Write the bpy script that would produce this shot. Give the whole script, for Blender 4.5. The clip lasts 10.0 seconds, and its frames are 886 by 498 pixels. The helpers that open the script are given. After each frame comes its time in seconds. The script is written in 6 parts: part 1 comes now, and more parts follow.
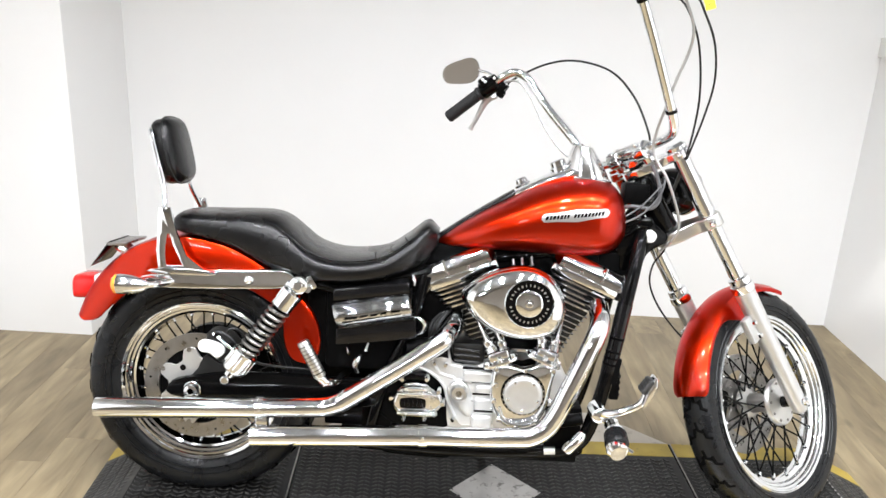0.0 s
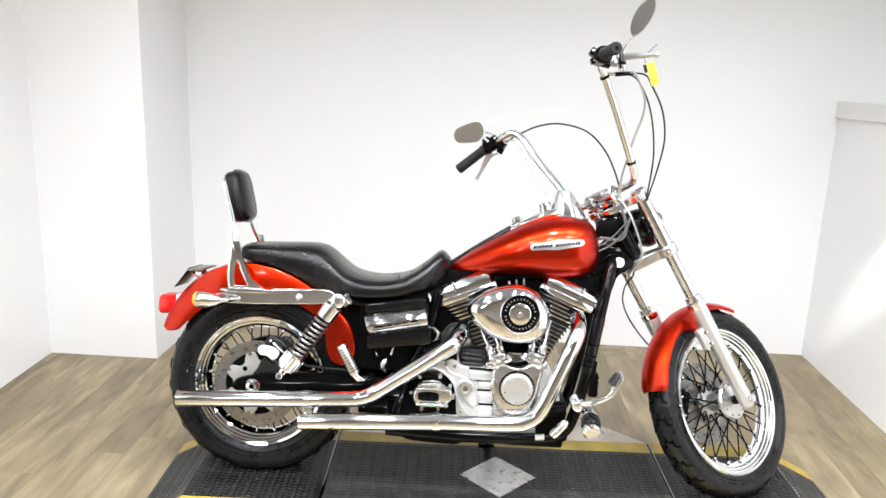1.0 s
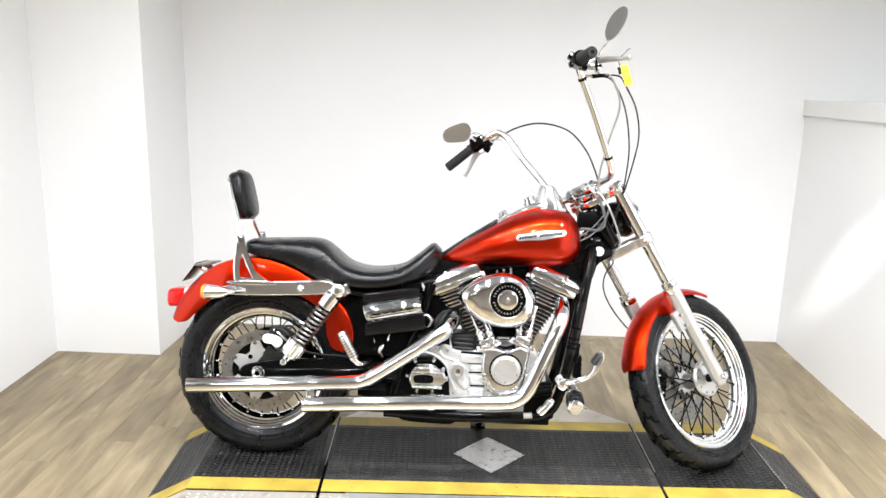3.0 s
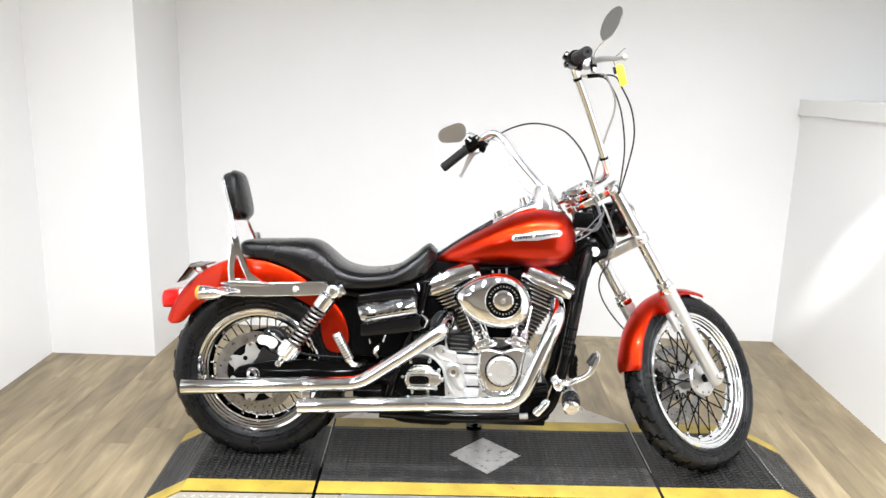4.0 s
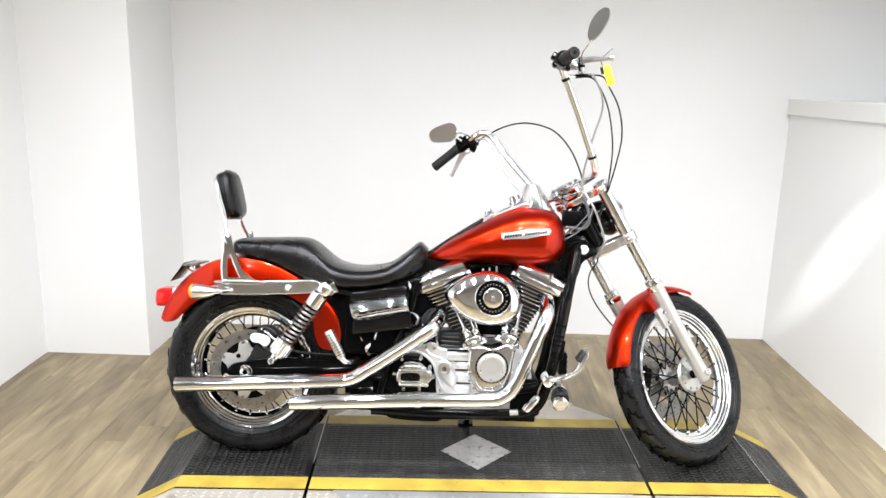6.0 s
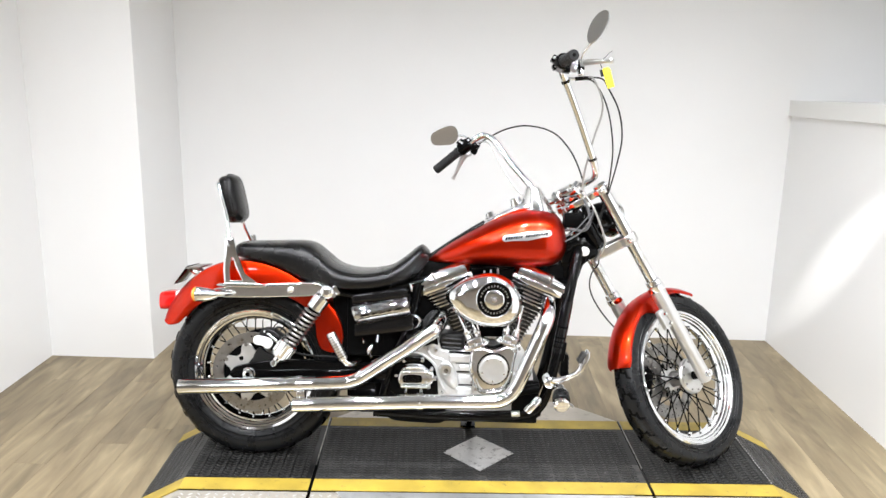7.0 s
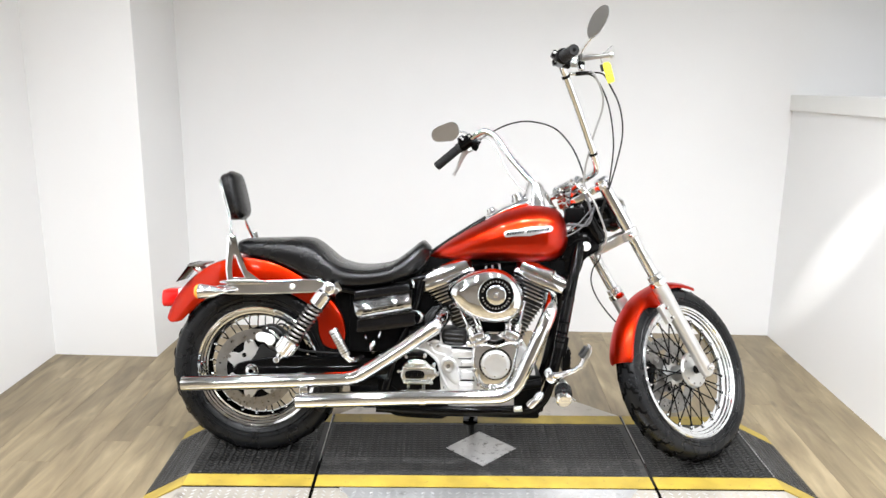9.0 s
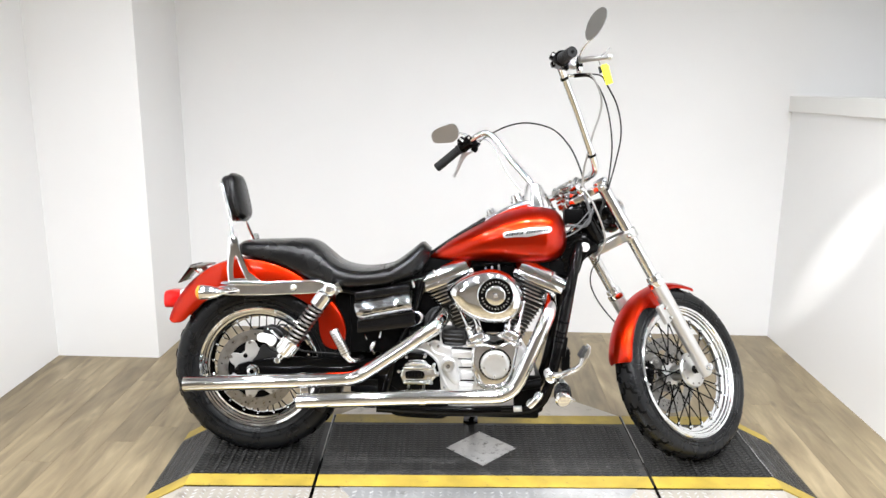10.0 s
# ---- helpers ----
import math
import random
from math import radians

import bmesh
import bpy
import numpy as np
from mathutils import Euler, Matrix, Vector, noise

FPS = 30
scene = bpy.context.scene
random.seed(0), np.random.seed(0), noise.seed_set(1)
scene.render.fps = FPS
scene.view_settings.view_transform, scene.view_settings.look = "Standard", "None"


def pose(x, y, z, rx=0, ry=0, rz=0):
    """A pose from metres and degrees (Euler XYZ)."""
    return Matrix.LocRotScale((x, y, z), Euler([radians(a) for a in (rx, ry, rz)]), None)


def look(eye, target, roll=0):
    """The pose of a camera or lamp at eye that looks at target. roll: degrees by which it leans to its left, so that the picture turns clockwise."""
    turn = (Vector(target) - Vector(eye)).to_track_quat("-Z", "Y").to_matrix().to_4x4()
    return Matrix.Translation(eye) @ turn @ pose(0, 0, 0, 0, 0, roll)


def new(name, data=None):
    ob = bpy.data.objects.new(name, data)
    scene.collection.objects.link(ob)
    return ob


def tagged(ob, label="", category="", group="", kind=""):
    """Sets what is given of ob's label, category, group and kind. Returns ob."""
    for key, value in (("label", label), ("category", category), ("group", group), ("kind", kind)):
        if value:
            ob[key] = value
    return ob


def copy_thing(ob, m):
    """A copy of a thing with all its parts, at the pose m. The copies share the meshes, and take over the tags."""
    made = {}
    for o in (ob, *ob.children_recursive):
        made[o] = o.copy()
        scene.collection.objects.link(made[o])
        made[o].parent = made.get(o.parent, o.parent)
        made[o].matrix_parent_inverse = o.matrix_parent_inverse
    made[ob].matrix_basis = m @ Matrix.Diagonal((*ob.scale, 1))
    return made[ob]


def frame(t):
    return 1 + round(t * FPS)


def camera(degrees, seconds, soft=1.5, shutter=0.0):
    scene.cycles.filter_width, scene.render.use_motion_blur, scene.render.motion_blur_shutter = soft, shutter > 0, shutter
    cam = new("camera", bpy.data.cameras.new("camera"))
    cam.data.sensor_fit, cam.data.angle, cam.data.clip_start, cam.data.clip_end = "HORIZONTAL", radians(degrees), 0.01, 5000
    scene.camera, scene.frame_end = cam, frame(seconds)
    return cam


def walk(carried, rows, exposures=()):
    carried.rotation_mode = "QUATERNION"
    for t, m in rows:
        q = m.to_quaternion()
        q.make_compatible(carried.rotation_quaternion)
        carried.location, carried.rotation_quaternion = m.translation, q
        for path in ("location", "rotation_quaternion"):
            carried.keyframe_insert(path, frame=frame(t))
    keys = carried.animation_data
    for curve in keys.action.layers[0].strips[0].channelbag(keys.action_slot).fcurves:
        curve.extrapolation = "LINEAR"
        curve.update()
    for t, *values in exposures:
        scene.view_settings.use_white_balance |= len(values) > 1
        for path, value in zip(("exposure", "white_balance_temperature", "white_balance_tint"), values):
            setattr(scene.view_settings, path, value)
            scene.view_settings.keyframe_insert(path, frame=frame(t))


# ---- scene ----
cam = camera(58.1, 10.0)
PATH = [
    (0, (-0.149, -2.0, 1.413), (-0.157, -0.102, 0.784), 2.87),
    (0.5, (-0.121, -2.305, 1.456), (-0.155, -0.38, 0.914), 2.13),
    (1, (-0.084, -2.553, 1.474), (-0.166, -0.616, 0.984), 2.15),
    (1.5, (-0.134, -2.746, 1.469), (-0.176, -0.802, 0.999), 2.15),
    (2, (-0.133, -2.805, 1.475), (-0.211, -0.864, 0.998), 1.73),
    (2.5, (-0.102, -2.766, 1.473), (-0.163, -0.825, 0.997), 1.55),
    (4, (-0.087, -2.741, 1.473), (-0.129, -0.799, 0.998), 1.45),
    (4.5, (-0.081, -2.748, 1.469), (-0.113, -0.806, 0.991), 1.27),
    (5, (-0.074, -2.752, 1.471), (-0.1, -0.81, 0.994), 1.38),
    (5.5, (-0.072, -2.763, 1.473), (-0.1, -0.82, 0.998), 1.42),
    (7, (-0.053, -2.788, 1.474), (-0.098, -0.844, 1.008), 1.06),
    (7.5, (-0.057, -2.789, 1.472), (-0.101, -0.843, 1.012), 0.83),
    (8, (-0.052, -2.789, 1.473), (-0.1, -0.844, 1.008), 0.7),
    (8.5, (-0.05, -2.791, 1.473), (-0.1, -0.849, 0.999), 0.78),
    (9, (-0.051, -2.796, 1.466), (-0.101, -0.852, 0.996), 0.67),
    (9.5, (-0.045, -2.805, 1.469), (-0.097, -0.861, 1.002), 0.63),
    (10, (-0.041, -2.814, 1.468), (-0.097, -0.87, 1.002), 0.53),
]
EXPOSURES = [(0.0, -0.22), (1.0, -0.15), (2.0, -0.08), (4.5, -0.17), (5.5, -0.17), (7.2, -0.24), (10.0, -0.24)]
walk(cam, [(t, look(eye, target, roll)) for t, eye, target, roll in PATH], EXPOSURES)

# ---- light: ceiling fixtures in a white photo bay ----
world = bpy.data.worlds.new("world")
scene.world = world
world.use_nodes = True
world.node_tree.nodes["Background"].inputs[0].default_value = (1.0, 0.98, 0.95, 1)
world.node_tree.nodes["Background"].inputs[1].default_value = 0.1


def area_lamp(name, x, y, z, sx, sy, watts, colour=(1.0, 0.97, 0.92), turn=(0, 0, 0), spread=180):
    lamp = bpy.data.lights.new(name, "AREA")
    lamp.spread = radians(spread)
    lamp.shape, lamp.size, lamp.size_y, lamp.energy, lamp.color = "RECTANGLE", sx, sy, watts, colour
    ob = new(name, lamp)
    ob.matrix_world = pose(x, y, z, *turn)
    return ob


CEIL = 2.95
LAMPS = [(x, y) for y in (-0.5, -1.75, -3.1) for x in (-1.5, -0.75, 0.0, 0.75, 1.5)]
for lx, ly in LAMPS:
    area_lamp("ceiling_lamp_light", lx, ly, CEIL - 0.075, 0.17, 0.10, {-0.5: 21.5, -1.75: 27.5, -3.1: 30.0}[ly] * {-1.5: 0.72, -0.75: 0.9, 0.0: 1.0, 0.75: 1.05, 1.5: 1.15}[lx], (0.93, 0.951, 0.99), spread=142)
# two unseen lamps, added to brighten the room that the chrome reflects
for lx, ly in ((-2.2, -4.6), (2.2, -4.6)):
    area_lamp("ceiling_lamp_light", lx, ly, CEIL - 0.075, 0.9, 0.3, 52, (0.94, 0.96, 1.0))

# a track spotlight that throws a slanting patch on the right wall
SPOT_AT, SPOT_TO = Vector((1.04, -1.42, 2.80)), Vector((1.772, 1.05, 0.475))
beam = bpy.data.lights.new("spotlight_beam", "SPOT")
beam.energy, beam.spot_size, beam.spot_blend, beam.shadow_soft_size, beam.color = 950, radians(5.6), 0.95, 0.03, (1.0, 0.99, 0.98)
new("spotlight_beam", beam).matrix_world = look(SPOT_AT, SPOT_TO)

# ---- materials ----
def material(name, colour, rough=0.5, metal=0.0, coat=0.0, spec=0.5, vary=0.0, grain=0.0, scale=30.0, rough_vary=0.0, bump_scale=None, coat_rough=0.03):
    """A principled material with noise in its colour, its gloss and its relief."""
    mat = bpy.data.materials.new(name)
    mat.use_nodes = True
    nt = mat.node_tree
    b = nt.nodes["Principled BSDF"]
    b.inputs["Base Color"].default_value = (*colour, 1)
    b.inputs["Roughness"].default_value = rough
    b.inputs["Metallic"].default_value = metal
    b.inputs["Coat Weight"].default_value = coat
    b.inputs["Coat Roughness"].default_value = coat_rough
    b.inputs["Specular IOR Level"].default_value = spec
    tc = nt.nodes.new("ShaderNodeTexCoord")
    if vary or rough_vary:
        n = nt.nodes.new("ShaderNodeTexNoise")
        n.inputs["Scale"].default_value, n.inputs["Detail"].default_value = scale, 6
        nt.links.new(tc.outputs["Object"], n.inputs["Vector"])
    if vary:
        mix = nt.nodes.new("ShaderNodeMix")
        mix.data_type = "RGBA"
        mix.inputs["A"].default_value = (*[c * (1 - vary) for c in colour], 1)
        mix.inputs["B"].default_value = (*[min(1, c * (1 + vary)) for c in colour], 1)
        nt.links.new(n.outputs["Fac"], mix.inputs["Factor"])
        nt.links.new(mix.outputs["Result"], b.inputs["Base Color"])
    if rough_vary:
        mr = nt.nodes.new("ShaderNodeMapRange")
        mr.inputs["From Min"].default_value, mr.inputs["From Max"].default_value = 0.3, 0.7
        mr.inputs["To Min"].default_value, mr.inputs["To Max"].default_value = max(0, rough - rough_vary), rough + rough_vary
        nt.links.new(n.outputs["Fac"], mr.inputs["Value"])
        nt.links.new(mr.outputs["Result"], b.inputs["Roughness"])
    if grain:
        g = nt.nodes.new("ShaderNodeTexNoise")
        g.inputs["Scale"].default_value, g.inputs["Detail"].default_value = bump_scale or scale * 12, 4
        nt.links.new(tc.outputs["Object"], g.inputs["Vector"])
        bu = nt.nodes.new("ShaderNodeBump")
        bu.inputs["Strength"].default_value, bu.inputs["Distance"].default_value = grain, 0.002
        nt.links.new(g.outputs["Fac"], bu.inputs["Height"])
        nt.links.new(bu.outputs["Normal"], b.inputs["Normal"])
    return mat


M_RED = material("red_metallic_paint", (0.50, 0.017, 0.0012), 0.28, 0.95, coat=0.5, vary=0.08, scale=900, coat_rough=0.02)
M_RED.node_tree.nodes["Principled BSDF"].inputs["Specular Tint"].default_value = (0.9, 0.10, 0.04, 1)   # a deep red towards the edges
M_CHROME = material("chrome", (0.86, 0.88, 0.90), 0.06, 1.0, rough_vary=0.04, grain=0.06, scale=25, bump_scale=45)
M_ALU = material("cast_aluminium", (0.68, 0.68, 0.675), 0.34, 0.55, vary=0.2, grain=0.4, scale=20)
M_SLIDER = material("bead_blasted_aluminium", (0.60, 0.60, 0.59), 0.36, 0.8, vary=0.06, grain=0.06, scale=30)
M_POLISH = material("polished_aluminium", (0.76, 0.76, 0.76), 0.13, 1.0, rough_vary=0.05, grain=0.05, scale=30, bump_scale=60)
M_SATIN = material("satin_aluminium", (0.66, 0.66, 0.65), 0.3, 1.0, vary=0.05, grain=0.05, scale=30)
M_STEEL = material("worn_steel", (0.30, 0.29, 0.28), 0.32, 1.0, vary=0.15, scale=40, rough_vary=0.1)
M_BLACK = material("black_gloss_paint", (0.002, 0.002, 0.0021), 0.08, 0.0, coat=0.0, spec=0.16, vary=0.2, scale=40, rough_vary=0.04)
M_PANEL = material("black_lacquer", (0.004, 0.004, 0.0045), 0.12, 0.0, spec=0.36, vary=0.2, scale=30, rough_vary=0.05)
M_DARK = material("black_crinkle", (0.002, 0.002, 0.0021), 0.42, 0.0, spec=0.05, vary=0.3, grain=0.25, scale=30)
M_RUBBER = material("tyre_rubber", (0.0065, 0.0069, 0.0076), 0.3, 0.0, spec=0.24, vary=0.3, grain=0.2, scale=18, rough_vary=0.1)
M_GRIP = material("grip_rubber", (0.012, 0.012, 0.0125), 0.55, spec=0.3, grain=0.2, scale=40)
M_VINYL = material("black_vinyl", (0.003, 0.003, 0.0033), 0.25, 0.0, spec=0.36, vary=0.2, grain=0.25, scale=12, bump_scale=420, rough_vary=0.06)
M_FIN = material("polished_fin_edge", (0.62, 0.62, 0.62), 0.25, 1.0, vary=0.06, scale=40)
M_GREYFIN = material("black_cylinder", (0.008, 0.008, 0.008), 0.42, 0.0, vary=0.2, scale=40)
M_AMBER = material("amber_lens", (0.9, 0.32, 0.02), 0.15, 0.0, coat=0.5)
M_TAILRED = material("red_lens", (0.58, 0.006, 0.005), 0.12, 0.0, spec=0.5)
M_WHITE = material("white_enamel", (0.8, 0.8, 0.78), 0.35)
M_MIRROR = material("mirror_glass", (0.9, 0.9, 0.9), 0.01, 1.0)
M_YELLOWTAG = material("yellow_tag", (0.85, 0.75, 0.03), 0.6, vary=0.08, scale=60)
M_BADGE = material("satin_badge", (0.68, 0.68, 0.67), 0.3, 1.0, vary=0.05, scale=80)
M_CABLE = material("black_cable", (0.008, 0.008, 0.008), 0.4, spec=0.3)
M_WIRE = material("grey_wire_sleeve", (0.10, 0.10, 0.105), 0.4, spec=0.4)
M_BRAID = material("braided_cable", (0.42, 0.42, 0.41), 0.4, 0.7, grain=0.3, scale=200)


def wall_paint():
    """White paint with faint roller relief and a few grey scuffs."""
    mat = material("white_wall_paint", (0.86, 0.86, 0.855), 0.5, vary=0.02, grain=0.12, scale=3.0, bump_scale=140, rough_vary=0.08)
    nt = mat.node_tree
    b = nt.nodes["Principled BSDF"]
    old = b.inputs["Base Color"].links[0].from_socket
    tc = nt.nodes.new("ShaderNodeTexCoord")
    n = nt.nodes.new("ShaderNodeTexNoise")
    n.inputs["Scale"].default_value, n.inputs["Detail"].default_value, n.inputs["Roughness"].default_value = 4.5, 4, 0.6
    nt.links.new(tc.outputs["Object"], n.inputs["Vector"])
    ramp = nt.nodes.new("ShaderNodeValToRGB")
    ramp.color_ramp.elements[0].position, ramp.color_ramp.elements[1].position = 0.80, 0.95
    nt.links.new(n.outputs["Fac"], ramp.inputs[0])
    mix = nt.nodes.new("ShaderNodeMix")
    mix.data_type = "RGBA"
    mix.inputs["B"].default_value = (0.6, 0.6, 0.59, 1)
    nt.links.new(ramp.outputs[0], mix.inputs["Factor"])
    nt.links.new(old, mix.inputs["A"])
    nt.links.new(mix.outputs["Result"], b.inputs["Base Color"])
    return mat


M_WALL = wall_paint()
# ceiling behind the camera: its dim light is put into the colour
M_DIMCEIL = material("dim_light_ceiling", (0.40, 0.415, 0.44), 0.8, vary=0.1, scale=3)
M_DISC = material("dark_brake_steel", (0.31, 0.30, 0.285), 0.32, 1.0, vary=0.2, scale=60, rough_vary=0.08)
# unseen bay ceiling: the lack of light up there is put into this grey
M_CEIL = material("unlit_ceiling_tone", (0.34, 0.36, 0.39), 0.8, vary=0.03, scale=5)


def wood_planks():
    """Pale oak-look vinyl: every plank has its own tone, with long grain along its length."""
    mat = bpy.data.materials.new("oak_vinyl")
    mat.use_nodes = True
    nt = mat.node_tree
    b = nt.nodes["Principled BSDF"]
    tc, info = nt.nodes.new("ShaderNodeTexCoord"), nt.nodes.new("ShaderNodeObjectInfo")
    shift = nt.nodes.new("ShaderNodeVectorMath")
    shift.operation = "MULTIPLY_ADD"
    shift.inputs[1].default_value = (1, 1, 1)
    comb = nt.nodes.new("ShaderNodeCombineXYZ")
    mul = nt.nodes.new("ShaderNodeMath")
    mul.operation, mul.inputs[1].default_value = "MULTIPLY", 37.0
    nt.links.new(info.outputs["Random"], mul.inputs[0])
    for i in range(3):
        nt.links.new(mul.outputs[0], comb.inputs[i])
    nt.links.new(tc.outputs["Object"], shift.inputs[0])
    nt.links.new(comb.outputs[0], shift.inputs[2])
    mp = nt.nodes.new("ShaderNodeMapping")
    mp.inputs["Scale"].default_value = (11, 1.7, 1)
    nt.links.new(shift.outputs[0], mp.inputs["Vector"])
    grain = nt.nodes.new("ShaderNodeTexNoise")
    grain.inputs["Scale"].default_value, grain.inputs["Detail"].default_value, grain.inputs["Distortion"].default_value = 2.2, 8, 0.7
    nt.links.new(mp.outputs[0], grain.inputs["Vector"])
    ramp = nt.nodes.new("ShaderNodeValToRGB")
    ramp.color_ramp.elements[0].position, ramp.color_ramp.elements[0].color = 0.27, (0.088, 0.064, 0.035, 1)
    ramp.color_ramp.elements[1].position, ramp.color_ramp.elements[1].color = 0.70, (0.36, 0.285, 0.172, 1)
    for at, col in ((0.42, (0.172, 0.131, 0.075, 1)), (0.56, (0.245, 0.192, 0.112, 1))):
        stop = ramp.color_ramp.elements.new(at)
        stop.color = col
    # long cloudy streaks over the fine grain, and a few dark knots
    mp2 = nt.nodes.new("ShaderNodeMapping")
    mp2.inputs["Scale"].default_value = (7, 1.3, 1)
    nt.links.new(shift.outputs[0], mp2.inputs["Vector"])
    cloud = nt.nodes.new("ShaderNodeTexNoise")
    cloud.inputs["Scale"].default_value, cloud.inputs["Detail"].default_value, cloud.inputs["Distortion"].default_value = 1.1, 4, 1.2
    nt.links.new(mp2.outputs[0], cloud.inputs["Vector"])
    blend = nt.nodes.new("ShaderNodeMix")
    blend.inputs["Factor"].default_value = 0.6
    nt.links.new(grain.outputs["Fac"], blend.inputs["A"])
    nt.links.new(cloud.outputs["Fac"], blend.inputs["B"])
    nt.links.new(blend.outputs["Result"], ramp.inputs[0])
    knot = nt.nodes.new("ShaderNodeTexVoronoi")
    knot.inputs["Scale"].default_value = 1.0
    mp3 = nt.nodes.new("ShaderNodeMapping")
    mp3.inputs["Scale"].default_value = (5.5, 2.2, 1)
    nt.links.new(shift.outputs[0], mp3.inputs["Vector"])
    nt.links.new(mp3.outputs[0], knot.inputs["Vector"])
    spot = nt.nodes.new("ShaderNodeMapRange")
    spot.inputs["From Min"].default_value, spot.inputs["From Max"].default_value = 0.03, 0.10
    spot.inputs["To Min"].default_value, spot.inputs["To Max"].default_value = 0.62, 1.0
    nt.links.new(knot.outputs["Distance"], spot.inputs["Value"])
    hsv = nt.nodes.new("ShaderNodeHueSaturation")
    mr = nt.nodes.new("ShaderNodeMapRange")
    mr.inputs["To Min"].default_value, mr.inputs["To Max"].default_value = 0.84, 1.14
    nt.links.new(info.outputs["Random"], mr.inputs["Value"])
    dim = nt.nodes.new("ShaderNodeMath")
    dim.operation = "MULTIPLY"
    nt.links.new(mr.outputs[0], dim.inputs[0])
    nt.links.new(spot.outputs[0], dim.inputs[1])
    nt.links.new(dim.outputs[0], hsv.inputs["Value"])
    nt.links.new(ramp.outputs[0], hsv.inputs["Color"])
    nt.links.new(hsv.outputs[0], b.inputs["Base Color"])
    b.inputs["Roughness"].default_value = 0.42
    bu = nt.nodes.new("ShaderNodeBump")
    bu.inputs["Strength"].default_value, bu.inputs["Distance"].default_value = 0.15, 0.001
    nt.links.new(grain.outputs["Fac"], bu.inputs["Height"])
    nt.links.new(bu.outputs["Normal"], b.inputs["Normal"])
    return mat


M_WOOD = wood_planks()
M_GROOVE = material("plank_joint", (0.12, 0.09, 0.055), 0.8, vary=0.25, scale=5)


def worn(name, colour, under, wear, scale, rough, metal=0.0, under_metal=0.0, spec=0.5):
    """Paint worn through to what lies under it."""
    mat = bpy.data.materials.new(name)
    mat.use_nodes = True
    nt = mat.node_tree
    b = nt.nodes["Principled BSDF"]
    tc = nt.nodes.new("ShaderNodeTexCoord")
    n = nt.nodes.new("ShaderNodeTexNoise")
    n.inputs["Scale"].default_value, n.inputs["Detail"].default_value, n.inputs["Roughness"].default_value = scale, 10, 0.65
    nt.links.new(tc.outputs["Object"], n.inputs["Vector"])
    ramp = nt.nodes.new("ShaderNodeValToRGB")
    ramp.color_ramp.elements[0].position, ramp.color_ramp.elements[1].position = wear, wear + 0.12
    nt.links.new(n.outputs["Fac"], ramp.inputs[0])
    mix = nt.nodes.new("ShaderNodeMix")
    mix.data_type = "RGBA"
    mix.inputs["A"].default_value, mix.inputs["B"].default_value = (*colour, 1), (*under, 1)
    nt.links.new(ramp.outputs[0], mix.inputs["Factor"])
    n2 = nt.nodes.new("ShaderNodeTexNoise")
    n2.inputs["Scale"].default_value, n2.inputs["Detail"].default_value = scale * 0.2, 5
    nt.links.new(tc.outputs["Object"], n2.inputs["Vector"])
    hsv = nt.nodes.new("ShaderNodeHueSaturation")
    mr = nt.nodes.new("ShaderNodeMapRange")
    mr.inputs["From Min"].default_value, mr.inputs["From Max"].default_value = 0.3, 0.7
    mr.inputs["To Min"].default_value, mr.inputs["To Max"].default_value = 0.75, 1.25
    nt.links.new(n2.outputs["Fac"], mr.inputs["Value"])
    nt.links.new(mr.outputs[0], hsv.inputs["Value"])
    nt.links.new(mix.outputs["Result"], hsv.inputs["Color"])
    nt.links.new(hsv.outputs[0], b.inputs["Base Color"])
    b.inputs["Roughness"].default_value = rough
    b.inputs["Specular IOR Level"].default_value = spec
    mm = nt.nodes.new("ShaderNodeMapRange")
    mm.inputs["To Min"].default_value, mm.inputs["To Max"].default_value = metal, under_metal
    nt.links.new(ramp.outputs[0], mm.inputs["Value"])
    nt.links.new(mm.outputs[0], b.inputs["Metallic"])
    return mat


M_DECK = worn("black_deck_paint", (0.008, 0.0078, 0.0076), (0.035, 0.034, 0.033), 0.58, 22, 0.36, spec=0.2)
M_YELLOW = worn("yellow_line_paint", (0.36, 0.258, 0.036), (0.10, 0.08, 0.035), 0.60, 38, 0.5)
M_PLATE = worn("bare_tread_plate", (0.50, 0.46, 0.40), (0.3, 0.27, 0.23), 0.55, 14, 0.42, 0.5, 0.4)
# wall tones set by what the chrome and mirrors reflect from behind the camera
M_TANWALL = material("unseen_wall_tan", (0.57, 0.52, 0.46), 0.7, vary=0.1, scale=2)
M_GREYWALL = material("unseen_wall_grey", (0.56, 0.57, 0.58), 0.7, vary=0.1, scale=2)
M_TREADTOP = worn("worn_tread_top", (0.024, 0.0235, 0.0225), (0.13, 0.125, 0.12), 0.6, 40, 0.28, 0.0, 0.4, spec=0.35)
M_GREYDECK = worn("grey_worn_deck", (0.024, 0.0235, 0.023), (0.06, 0.058, 0.055), 0.50, 9, 0.5, spec=0.25)
M_BARE = worn("bare_scratched_metal", (0.52, 0.51, 0.50), (0.17, 0.16, 0.15), 0.54, 30, 0.42, 0.7, 0.4)
M_WING = worn("bright_tread_metal", (0.66, 0.66, 0.66), (0.40, 0.39, 0.37), 0.6, 18, 0.34, 0.8, 0.7)
M_GROOVEBLACK = material("tread_groove", (0.002, 0.002, 0.002), 0.9, spec=0.05)
M_PADGREY = material("dark_pedal_rubber", (0.02, 0.02, 0.02), 0.5, vary=0.2, scale=60)

